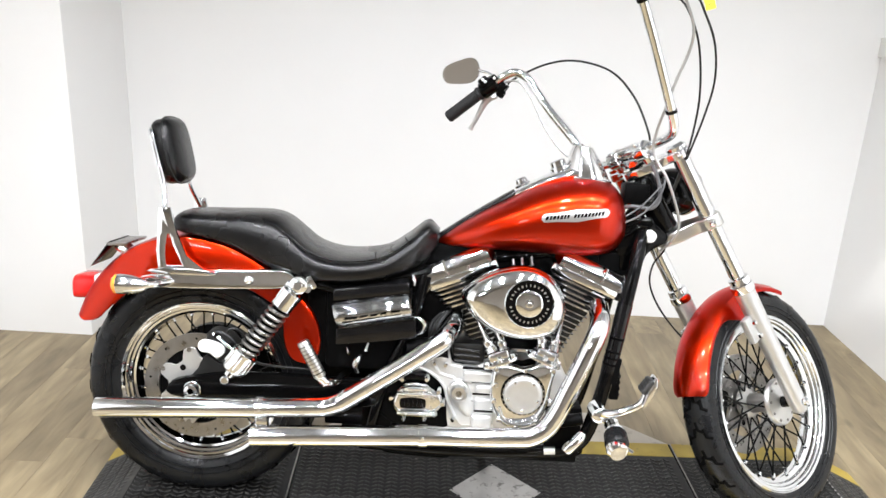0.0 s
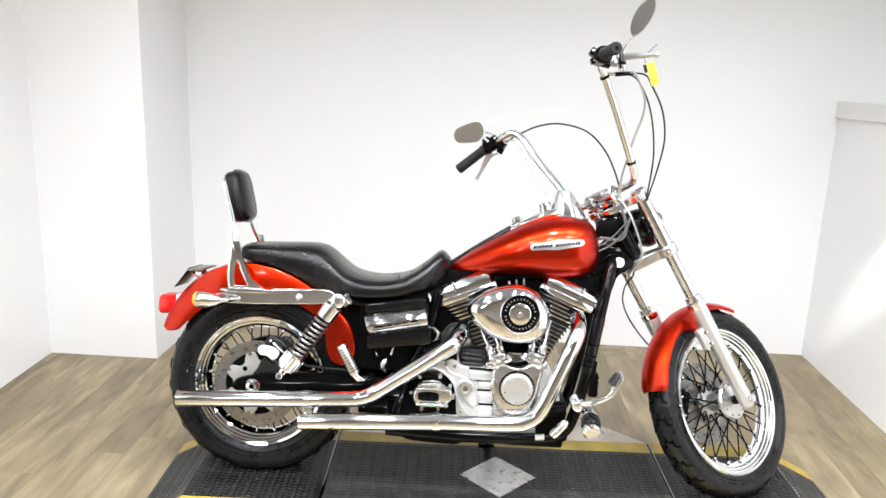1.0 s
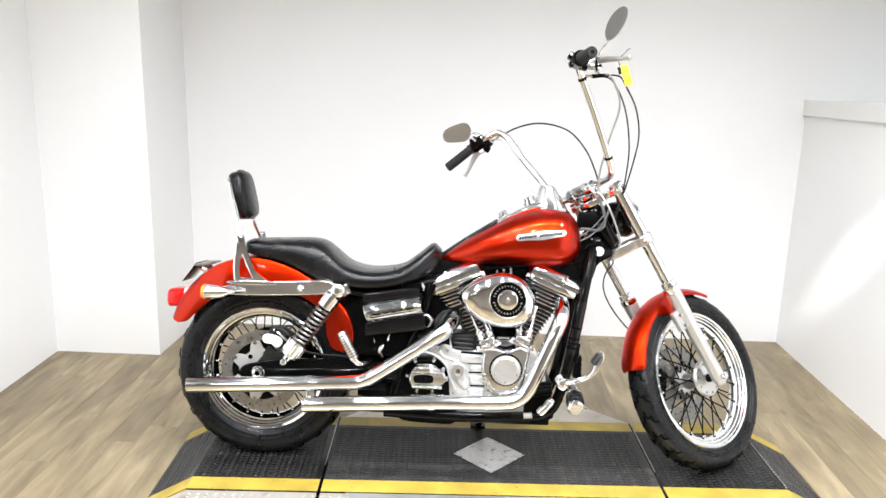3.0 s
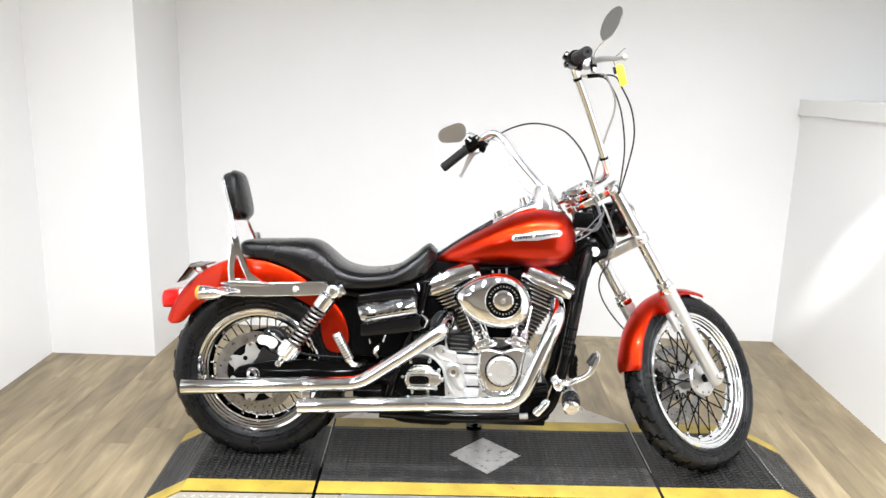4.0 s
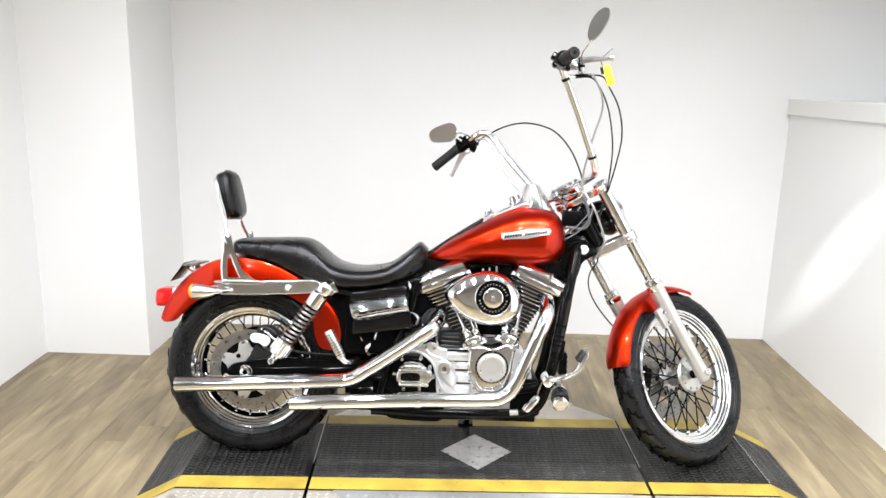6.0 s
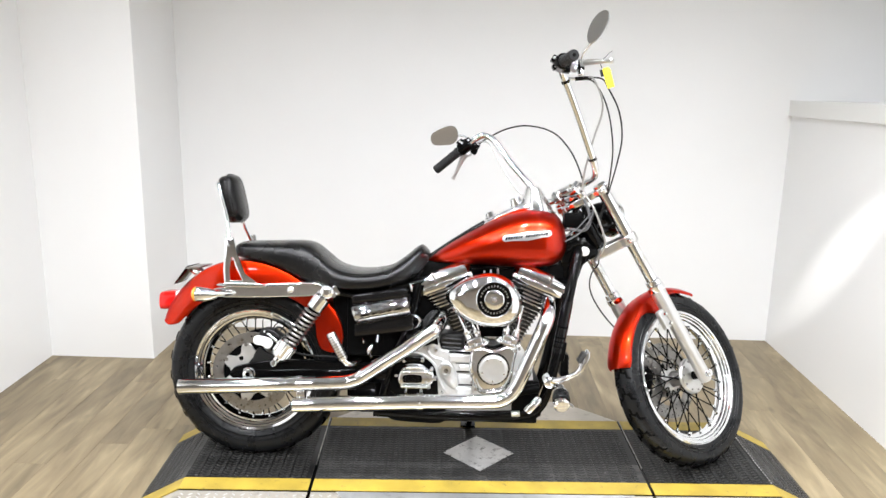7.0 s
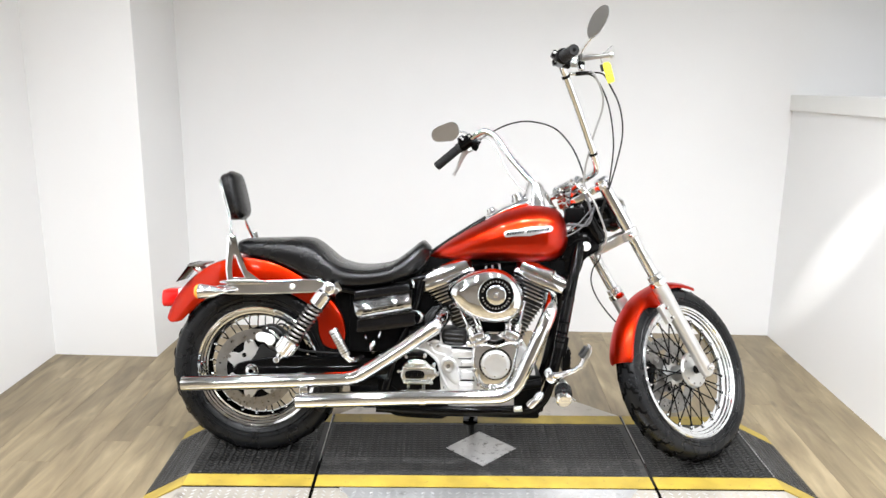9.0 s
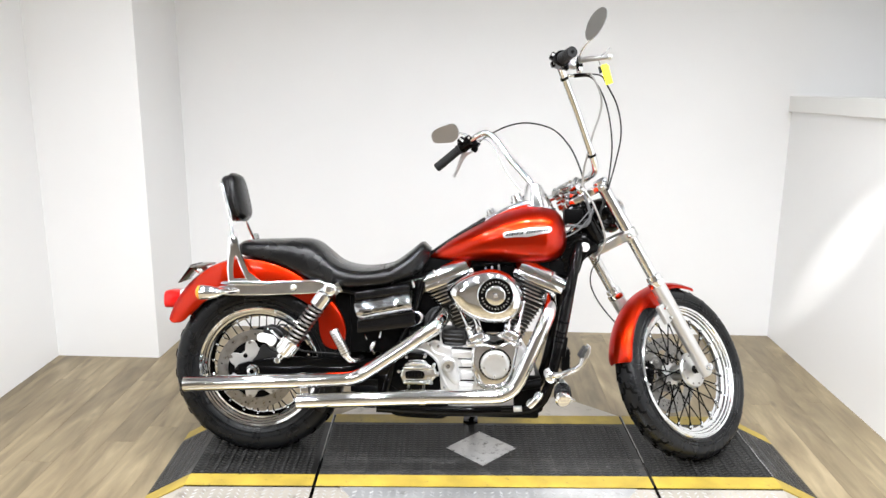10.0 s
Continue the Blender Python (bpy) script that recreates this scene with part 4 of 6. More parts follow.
# -- rear suspension --
for s in (-1, 1):
    y = s * 0.178
    a, b = Vector((-0.526, y, 0.634)), Vector((-0.708, y, 0.378))
    d = (b - a).normalized()
    shock = new("shock_absorber")
    shock.parent = bike
    shock["label"] = "chrome coil-over rear shock"
    part("top_eye", lathe([(0.0, -0.027), (0.010, -0.027), (0.012, -0.021), (0.018, -0.020), (0.023, -0.016), (0.0245, 0.0), (0.023, 0.018), (0.0, 0.02)], 24, tuple(a)), M_CHROME, shock)
    part("upper_cover", tube([a + d * 0.022, a + d * 0.026, a + d * 0.074, a + d * 0.078], [0.022, 0.030, 0.031, 0.027], 28), M_CHROME, shock, "chrome spring cover")
    part("lower_cup", tube([b - d * 0.085, b - d * 0.081, b - d * 0.028, b - d * 0.022, b - d * 0.018, b - d * 0.002], [0.029, 0.034, 0.034, 0.031, 0.016, 0.014], 28), M_CHROME, shock, "chrome lower spring cup")
    part("damper", rod(a + d * 0.07, b - d * 0.05, 0.0205, 18), M_DARK, shock)
    u = d.orthogonal().normalized()
    v = d.cross(u)
    length = (b - a).length - 0.082 - 0.075
    coil = [a + d * (0.076 + length * k / 190) + 0.0258 * (math.cos(k * 2 * math.pi * 9.5 / 190) * u + math.sin(k * 2 * math.pi * 9.5 / 190) * v) for k in range(191)]
    part("spring", tube(coil, 0.0048, 8), M_STEEL, shock, "chrome coil spring")
    for k in range(14):
        q = 2 * math.pi * k / 14
        e = 0.0338 * (math.cos(q) * u + math.sin(q) * v)
        part("cup_flute", rod(b - d * 0.075 + e, b - d * 0.034 + e, 0.0022, 6), M_CHROME, shock)
    part("eye_clevis", bevelled(box(0, 0, 0, 0.034, 0.030, 0.040), 0.008), M_CHROME, shock, m=Matrix.Translation(a + Vector((0.022, -s * 0.026, 0.0))) @ Matrix.Rotation(radians(-30), 4, "Y"))
    part("lower_bolt", bolt(b.x, y - 0.03 * (1 if s < 0 else -1), b.z + 0.0, 0.011, 0.012, (0, s, 0), 12), M_CHROME, shock)
    part("shock_stud", bolt(-0.505, s * 0.13, 0.622, 0.013, 0.045, (0, s, 0), 14), M_CHROME, shock)

for s in (-1, 1):
    part("swingarm", slab(rounded([(-0.875, 0.30), (-0.88, 0.335), (-0.84, 0.352), (-0.70, 0.375), (-0.45, 0.37), (-0.32, 0.365), (-0.32, 0.30), (-0.45, 0.295), (-0.70, 0.29)], 3), s * 0.105, s * 0.135, 0.006), M_BLACK, bike, "black swingarm")
    part("axle_nut", lathe([(0.008, -0.016), (0.010, -0.018), (0.018, -0.016), (0.020, -0.004), (0.024, 0.0), (0.024, 0.01)], 20, (-0.815, s * 0.145, 0.322)) if s < 0 else bolt(-0.815, 0.135, 0.322, 0.02, 0.015, (0, 1, 0)), M_CHROME, bike, "chrome axle nut")

# -- rear hub, brake --
part("hub", lathe([(0.0, -0.075), (0.03, -0.075), (0.034, -0.06), (0.055, -0.055), (0.056, -0.045), (0.036, -0.035), (0.036, 0.035), (0.056, 0.045), (0.056, 0.055), (0.04, 0.06), (0.0, 0.08)], 36), M_CHROME, rear, "chrome hub", m=RM)


def disc(parent, m, r0, r1, y, carrier, holes, lobes, rings):
    """A drilled brake disc held by a lobed carrier."""
    bm = lathe([(r0, y), (r1, y), (r1, y + 0.006), (r0, y + 0.006)], 96, closed=True)
    d = part("brake_disc", bm, M_DISC, parent, "worn steel brake disc", m=m)
    for k in range(holes):
        for rr, ph in rings:
            r, a = r0 + (r1 - r0) * rr, 2 * math.pi * (k + ph) / holes
            part("drilling", lathe([(0.0, -0.0006), (0.0032, -0.0006), (0.0035, 0.0004)], 10, (r * math.cos(a), y, r * math.sin(a))), M_BLACK, d, m=m)
    outline = []
    for k in range(lobes * 12):
        a = 2 * math.pi * k / (lobes * 12)
        r = r0 - 0.013 + 0.015 * math.tanh(2.2 * math.cos(lobes * a))
        outline.append((r * math.cos(a), r * math.sin(a)))
    plate = part("carrier", slab(outline, y - 0.004, y + 0.004, 0.0012, 1), carrier, d, "lobed disc carrier", m=m)
    for k in range(lobes):
        a = 2 * math.pi * k / lobes
        part("bobbin", tube([(r0 * 0.97 * math.cos(a), y - 0.003, r0 * 0.97 * math.sin(a)), (r0 * 0.97 * math.cos(a), y - 0.0065, r0 * 0.97 * math.sin(a))], 0.0065, 14), M_STEEL, plate, m=m)
        a += math.pi / lobes
        part("carrier_hole", lathe([(0.0, -0.0006), (0.0085, -0.0006), (0.009, 0.0004)], 16, (r0 * 0.60 * math.cos(a), y - 0.0036, r0 * 0.60 * math.sin(a))), M_BLACK, plate, m=m)


# black ring in place of the shade seen between disc and carrier
part("carrier_shade_ring", lathe([(0.03, -0.086), (0.112, -0.086), (0.114, -0.084), (0.112, -0.080), (0.03, -0.078)], 48), M_DARK, rear, "black ring for the shade behind the disc carrier", m=RM)
part("rear_pulley", lathe([(0.0, 0.062), (0.128, 0.064), (0.134, 0.068), (0.134, 0.100), (0.128, 0.104), (0.0, 0.10)], 64), M_DARK, rear, "black belt pulley", m=RM)
part("belt_guard", slab(rounded([(-0.72, 0.43), (-0.56, 0.455), (-0.40, 0.44), (-0.33, 0.40), (-0.36, 0.28), (-0.55, 0.27), (-0.66, 0.30)], 3), 0.06, 0.10, 0.004), M_DARK, bike, "black belt guard")
disc(rear, RM, 0.108, 0.148, -0.094, M_SLIDER, 9, 7, ((0.62, 0.3),))
caliper = part("brake_caliper", slab(rounded([(-0.779, 0.480), (-0.751, 0.487), (-0.718, 0.474), (-0.695, 0.442), (-0.703, 0.412), (-0.728, 0.400), (-0.760, 0.430), (-0.779, 0.452)], 3), -0.132, -0.080, 0.007, 3), M_CABLE, bike, "dark grey cast brake caliper")
part("caliper_cover", slab(rounded([(-0.800, 0.442), (-0.797, 0.457), (-0.784, 0.462), (-0.762, 0.459), (-0.738, 0.451), (-0.729, 0.436), (-0.737, 0.419), (-0.753, 0.416), (-0.768, 0.427), (-0.790, 0.430)], 3), -0.1500, -0.128, 0.006, 3), M_WHITE, caliper, "bright caliper cover")
part("slide_pin", tube([(-0.762, -0.130, 0.478), (-0.740, -0.140, 0.466), (-0.708, -0.140, 0.437)], [0.006, 0.0045, 0.0045], 10), M_CHROME, caliper)
for bx, bz in ((-0.752, 0.474), (-0.712, 0.452)):
    part("caliper_bolt", bolt(bx, -0.132, bz, 0.0075, 0.008, seg=8), M_DARK, caliper)
part("caliper_bracket", slab(rounded([(-0.818, 0.348), (-0.806, 0.378), (-0.790, 0.411), (-0.773, 0.413), (-0.748, 0.394), (-0.690, 0.384), (-0.690, 0.350)], 3), -0.124, -0.108, 0.004), M_CABLE, bike, "black caliper bracket")
part("brake_line", tube([(-0.735, -0.12, 0.455), (-0.72, -0.12, 0.49), (-0.69, -0.11, 0.475), (-0.66, -0.11, 0.40), (-0.5, -0.11, 0.385)], 0.004, 8, 5), M_CABLE, bike)

# -- passenger pegs --
for s in (-1, 1):
    part("passenger_peg", tube([(-0.509, s * 0.205, 0.490), (-0.507, s * 0.205, 0.486), (-0.461, s * 0.205, 0.400), (-0.459, s * 0.205, 0.396)], [0.014, 0.0165, 0.0165, 0.014], 20), M_SATIN, bike, "folded knurled passenger peg")
    part("peg_mount", tube([(-0.462, s * 0.205, 0.398), (-0.450, s * 0.200, 0.382), (-0.43, s * 0.19, 0.378), (-0.415, s * 0.13, 0.375)], [0.013, 0.013, 0.011, 0.012], 12), M_CHROME, bike)

for s in (-1, 1):
    for k in range(9):
        q = Vector((-0.503, s * 0.205, 0.479)).lerp(Vector((-0.466, s * 0.205, 0.409)), k / 8)
        part("peg_ring", tube([q, q + Vector((0.0012, 0, -0.0022))], 0.0172, 18), M_STEEL if k % 8 else M_DARK, bike)

# -- exhausts --
def muffler(x0, x1, y, z0, z1, r, label):
    ex = new("exhaust")
    ex.parent = bike
    ex["label"] = label
    d = Vector((x1 - x0, 0, z1 - z0)).normalized()
    a, b = Vector((x0, y, z0)), Vector((x1, y, z1))
    tip = tube([a - d * -0.004, a, a + d * 0.02, b - d * 0.01, b], [r * 0.88, r * 0.99, r, r, r * 0.97], 32, cap=False)
    inner = tube([a + d * 0.002, a + d * 0.12], [r * 0.9, r * 0.86], 32, cap=False)
    part("muffler", joined(tip, inner), M_CHROME, ex, "polished chrome muffler")
    part("baffle", rod(a + d * 0.1, a + d * 0.104, r * 0.86, 24), M_BLACK, ex)
    part("clamp", tube([b - d * 0.012, b - d * 0.011, b + d * 0.011, b + d * 0.012], [r, r + 0.003, r + 0.003, r], 32), M_CHROME, ex, "chrome clamp")
    part("clamp_bolt", bolt(b.x, y - r - 0.002, b.z + 0.006, 0.005, 0.008), M_CHROME, ex)
    return ex


e1 = muffler(-1.05, -0.615, -0.2, 0.281, 0.303, 0.0275, "upper chrome exhaust with an open end")
part("header", tube([(-0.615, -0.2, 0.303), (-0.47, -0.2, 0.311), (-0.42, -0.2, 0.322), (-0.375, -0.199, 0.348), (-0.17, -0.188, 0.487), (-0.135, -0.166, 0.515), (-0.115, -0.120, 0.535), (-0.105, -0.07, 0.545)], 0.0265, 24, 7), M_CHROME, e1, "chrome rear header pipe")
e2 = muffler(-0.635, -0.185, -0.22, 0.2325, 0.256, 0.0275, "lower chrome exhaust")
part("header", tube([(-0.185, -0.22, 0.256), (0.04, -0.22, 0.263), (0.105, -0.22, 0.272), (0.15, -0.218, 0.312), (0.195, -0.213, 0.41), (0.248, -0.20, 0.535), (0.262, -0.175, 0.575), (0.265, -0.12, 0.605)], 0.0265, 24, 7), M_CHROME, e2, "chrome front header pipe")
part("exhaust_bracket", box(-0.40, -0.17, 0.285, 0.10, 0.012, 0.05, 0.003), M_BLACK, bike)
part("pipe_hanger", box(-0.61, -0.205, 0.268, 0.03, 0.03, 0.03, 0.004), M_CHROME, bike)

# -- engine --
K = Vector((0.065, 0, 0.245))


def cyl(name, lean, flip):
    """One air-cooled cylinder: barrel, fins, head and two-piece rocker cover, leaning in the V."""
    m = Matrix.Translation(K) @ Matrix.Rotation(radians(lean), 4, "Y")
    c = new(name)
    c.parent = bike
    c["label"] = "air-cooled cylinder with polished fins"

    def plate(z, w, d, t, cx=0.0):
        o = rounded([(cx - w, -d * 0.6), (cx - w * 0.72, -d), (cx + w * 0.72, -d), (cx + w, -d * 0.6), (cx + w, d * 0.6), (cx + w * 0.72, d), (cx - w * 0.72, d), (cx - w, d * 0.6)], 2)
        return slab(o, z - t / 2, z + t / 2, 0.0, axis="Z")

    shift = 0.006 * (flip - 1)
    core = []
    for z in (0.17, 0.215, 0.25, 0.29, 0.33, 0.365, 0.385):
        w, d = 0.034 + 1.0 * max(0.0, z - 0.215) ** 2, 0.074
        core.append([(shift + x, y, z) for x, y in rounded([(-w, -d * 0.7), (-w * 0.7, -d), (w * 0.7, -d), (w, -d * 0.7), (w, d * 0.7), (w * 0.7, d), (-w * 0.7, d), (-w, d * 0.7)], 2)])
    part("barrel", loft(core), M_GREYFIN, c, m=m)

    def fin(name, bm, label, edge=None):
        """A black fin with machined bright edges."""
        ob = part(name, bm, M_GREYFIN, c, label, m=m)
        ob.data.materials.append(edge or M_FIN)
        axis = m.to_3x3() @ Vector((0, 0, 1))
        for p in ob.data.polygons:
            p.material_index = 1 if abs(p.normal.dot(axis)) < 0.5 else 0

    for k in range(11):
        z = 0.215 + 0.0145 * k
        fin("fin", plate(z, 0.041 + 0.00021 * k * k, 0.084, 0.0018, 0.006 * (flip - 1)), "black cooling fin with a bright edge" if k == 0 else "")
    for k in range(5):
        z = 0.380 + 0.0135 * k
        fin("head_fin", plate(z, 0.068 + 0.0058 * k, 0.098, 0.0042, 0.006 * (flip - 1)), "head fin with a bright edge" if k == 0 else "", M_POLISH)
    part("head", plate(0.415, 0.062, 0.084, 0.075), M_GREYFIN, c, m=m)
    part("rocker_base", bevelled(plate(0.452, 0.112, 0.106, 0.022), 0.003), M_CHROME, c, "chrome lower rocker housing", m=m)
    cover = loft([[(w * a, d * b, z) for a, b in ((-1, -0.75), (-0.85, -1), (0.85, -1), (1, -0.75), (1, 0.75), (0.85, 1), (-0.85, 1), (-1, 0.75))] for z, w, d in ((0.463, 0.110, 0.103), (0.484, 0.109, 0.102), (0.502, 0.099, 0.094), (0.509, 0.086, 0.082))])
    part("rocker_cover", bevelled(cover, 0.003), M_CHROME, c, "chrome rocker cover", m=m)
    part("cover_rib", bevelled(box(-0.030 * flip, 0, 0.485, 0.006, 0.206, 0.048), 0.002), M_CHROME, c, m=m)
    for bx in (-0.085, -0.03, 0.03, 0.085):
        part("cover_bolt", bolt(bx, -0.1015, 0.470, 0.0055, 0.007), M_CHROME, c, m=m)
    part("spark_plug", tube([(0.045 * flip, -0.06, 0.40), (0.062 * flip, -0.10, 0.408), (0.066 * flip, -0.115, 0.41)], [0.010, 0.009, 0.006], 12), M_BLACK, c, m=m)


cyl("rear_cylinder", -22.5, 1)
cyl("front_cylinder", 22.5, -1)

part("crankcase", slab(rounded([(-0.10, 0.20), (-0.13, 0.30), (-0.12, 0.38), (-0.03, 0.43), (0.06, 0.445), (0.16, 0.44), (0.215, 0.36), (0.22, 0.26), (0.17, 0.19), (0.05, 0.175)], 3), -0.115, 0.13, 0.012, 3), M_ALU, bike, "cast aluminium crankcase")
part("gearbox", slab(rounded([(-0.31, 0.27), (-0.315, 0.37), (-0.27, 0.43), (-0.17, 0.455), (-0.09, 0.44), (-0.07, 0.36), (-0.07, 0.24), (-0.20, 0.225)], 3), -0.112, 0.12, 0.012, 3), M_DARK, bike, "black gearbox")
case = part("gear_case", slab([(-0.252, 0.398), (-0.246, 0.412), (-0.205, 0.428), (-0.180, 0.440), (-0.168, 0.466), (-0.128, 0.466), (-0.117, 0.428), (-0.071, 0.421), (-0.010, 0.418), (0.002, 0.40), (0.004, 0.252), (-0.086, 0.252), (-0.104, 0.272), (-0.116, 0.300), (-0.128, 0.352), (-0.146, 0.384), (-0.180, 0.402)], -0.130, -0.04, 0.009, 3), M_ALU, bike, "cast aluminium gear case")
for cx, cz, w, h, y in ((-0.046, 0.398, 0.082, 0.032, -0.140), (-0.026, 0.3645, 0.050, 0.024, -0.142), (-0.026, 0.322, 0.050, 0.034, -0.139), (-0.030, 0.274, 0.058, 0.038, -0.143)):
    part("case_block", bevelled(box(cx, y + 0.012, cz, w, 0.030, h), 0.009, 3), M_ALU, case)
part("case_neck", tube([(-0.148, -0.118, 0.440), (-0.148, -0.122, 0.470), (-0.148, -0.118, 0.486)], [0.024, 0.022, 0.018], 20), M_ALU, case, "round cast neck")
part("case_seam", tube([(-0.176, -0.128, 0.436), (-0.160, -0.131, 0.415), (-0.150, -0.131, 0.402), (-0.130, -0.131, 0.394), (-0.112, -0.131, 0.390), (-0.106, -0.131, 0.372)], 0.0055, 10, 5), M_ALU, case, "raised casting seam")
part("case_seam", tube([(-0.246, -0.127, 0.404), (-0.205, -0.131, 0.412), (-0.168, -0.131, 0.398), (-0.136, -0.131, 0.366), (-0.122, -0.131, 0.320), (-0.104, -0.130, 0.282)], 0.0050, 10, 5), M_ALU, case)
part("plug_skirt", tube([(-0.097, -0.120, 0.358), (-0.092, -0.128, 0.346), (-0.074, -0.126, 0.312), (-0.064, -0.118, 0.290)], [0.030, 0.031, 0.024, 0.016], 24, 4), M_ALU, case, "cast boss under the plug")
part("oil_filler", lathe([(0.0, -0.030), (0.012, -0.030), (0.0135, -0.036), (0.019, -0.037), (0.0225, -0.033), (0.0235, -0.014), (0.028, -0.012), (0.029, 0.03)], 28, (-0.096, -0.138, 0.358)), M_SATIN, case, "bright aluminium plug")
part("plug_socket", lathe([(0.0, -0.0315), (0.0085, -0.0315), (0.0085, -0.026)], 6, (-0.096, -0.138, 0.358)), M_STEEL, case)
# dark rods laid in for the shade between the cast blocks
for x0, z0, x1, z1 in ((-0.062, 0.380, 0.0, 0.381), (-0.058, 0.347, 0.0, 0.348), (-0.062, 0.299, 0.0, 0.299), (-0.088, 0.418, -0.008, 0.417)):
    part("case_gap_shade", tube([(x0, -0.127, z0), (x1, -0.127, z1)], 0.0042, 8), M_DARK, case)
for bx, bz, r in ((-0.079, 0.402, 0.008), (-0.135, 0.425, 0.007), (-0.108, 0.272, 0.006), (-0.222, 0.415, 0.0065), (-0.164, 0.428, 0.006), (-0.004, 0.364, 0.006), (-0.004, 0.312, 0.006), (-0.004, 0.270, 0.006), (-0.062, 0.330, 0.006)):
    part("case_bolt", tube([(bx, -0.126, bz), (bx, -0.138, bz), (bx, -0.142, bz)], [r, r, r * 0.7], 12), M_CHROME, case)
part("deck_block", box(-0.075, -0.05, 0.452, 0.09, 0.12, 0.06, 0.010), M_GREYFIN, bike)
for k in range(3):
    part("deck_rib", tube([(-0.112, -0.112, 0.434 + 0.016 * k), (-0.045, -0.112, 0.430 + 0.016 * k)], 0.0045, 8), M_GREYFIN, bike)
part("case_clamp", tube([(-0.128, -0.160, 0.492), (-0.150, -0.165, 0.480), (-0.168, -0.160, 0.470)], [0.012, 0.015, 0.012], 14), M_CHROME, bike, "chrome pipe clamp")

# clutch release cover: a humped chrome cover with a black panel for its dark reflection, in a dark well
rel = part("release_cover", slab(rounded([(-0.240, 0.376), (-0.215, 0.382), (-0.188, 0.378), (-0.166, 0.362), (-0.142, 0.345), (-0.140, 0.318), (-0.158, 0.298), (-0.195, 0.289), (-0.250, 0.289), (-0.270, 0.315), (-0.262, 0.352)], 3), -0.166, -0.125, 0.012, 4), M_CHROME, bike, "chrome ribbed gearbox cover")
part("upper_notch", bevelled(box(-0.215, -0.140, 0.392, 0.062, 0.034, 0.018), 0.004), M_BLACK, rel, "black notch")
for z, x0, x1, r in ((0.3665, -0.243, -0.180, 0.0085), (0.351, -0.258, -0.158, 0.0065), (0.298, -0.256, -0.165, 0.0075)):
    part("rib", tube([(x0, -0.163, z - 0.004), (x0 + 0.010, -0.172, z), (x1 - 0.010, -0.172, z), (x1, -0.163, z - 0.004)], [r * 0.6, r, r, r * 0.6], 14, 3), M_CHROME, rel)
part("reflection_panel", slab(rounded([(-0.252, 0.318), (-0.250, 0.336), (-0.22, 0.341), (-0.188, 0.338), (-0.182, 0.326), (-0.186, 0.312), (-0.215, 0.309), (-0.246, 0.310)], 3), -0.1680, -0.160, 0.002), M_BLACK, rel, "black panel for the dark reflection")
for k in range(5):
    part("reflection_rib", box(-0.240 + 0.0115 * k, -0.1685, 0.325, 0.0026, 0.004, 0.018, 0.001), M_DARK, rel)
for bx, bz in ((-0.248, 0.388), (-0.183, 0.391), (-0.138, 0.325), (-0.159, 0.294), (-0.240, 0.279), (-0.185, 0.281), (-0.150, 0.358), (-0.166, 0.336), (-0.168, 0.312), (-0.276, 0.335)):
    part("cover_bolt", tube([(bx, -0.130, bz), (bx, -0.162, bz), (bx, -0.168, bz)], [0.0080, 0.0080, 0.005], 12), M_CHROME, rel)

# cam cover with the round timer plate
CAM = rounded([(-0.012, 0.35), (-0.014, 0.41), (-0.004, 0.448), (0.035, 0.452), (0.075, 0.444), (0.128, 0.463), (0.156, 0.446), (0.15, 0.40), (0.142, 0.345), (0.118, 0.295), (0.07, 0.276), (0.02, 0.284)], 3)


def domed(outline, cx, cz, steps):
    """A cover whose outline is drawn in step by step: (scale, depth)."""
    return loft([[(cx + (x - cx) * k, y, cz + (z - cz) * k) for x, z in outline] for k, y in steps])


cam_cover = part("cam_cover", domed(CAM, 0.070, 0.368, [(0.99, -0.11), (1.0, -0.150), (1.0, -0.168), (0.985, -0.178), (0.95, -0.185), (0.89, -0.189), (0.80, -0.190), (0.4, -0.190)]), M_CHROME, bike, "chrome cam cover", edge=60)
part("timer_well", lathe([(0.0, -0.001), (0.058, -0.001), (0.060, 0.002), (0.061, 0.006)], 48, (0.072, -0.190, 0.374)), M_BLACK, cam_cover, "dark timer well")
part("timer_cover", lathe([(0.0, -0.016), (0.016, -0.0165), (0.030, -0.015), (0.036, -0.017), (0.047, -0.016), (0.051, -0.012), (0.052, -0.002)], 48, (0.072, -0.190, 0.374)), M_SLIDER, cam_cover, "brushed round timer cover")
for k in range(24):
    a = 2 * math.pi * k / 24
    part("knurl", box(0, 0, 0, 0.006, 0.010, 0.005, 0.0012), M_CHROME, cam_cover, m=Matrix.Translation((0.072 + 0.0525 * math.cos(a), -0.197, 0.374 + 0.0525 * math.sin(a))) @ Matrix.Rotation(-a, 4, "Y"))
for k in range(5):
    a = 2 * math.pi * k / 5 + 0.9
    part("timer_screw", bolt(0.072 + 0.041 * math.cos(a), -0.205, 0.374 + 0.041 * math.sin(a), 0.0042, 0.004, seg=10), M_CHROME, cam_cover)
part("cover_groove", tube([(0.012, -0.190, 0.335), (0.024, -0.192, 0.306), (0.05, -0.192, 0.292), (0.085, -0.192, 0.292), (0.108, -0.190, 0.302)], 0.0045, 10, 5), M_CHROME, cam_cover)
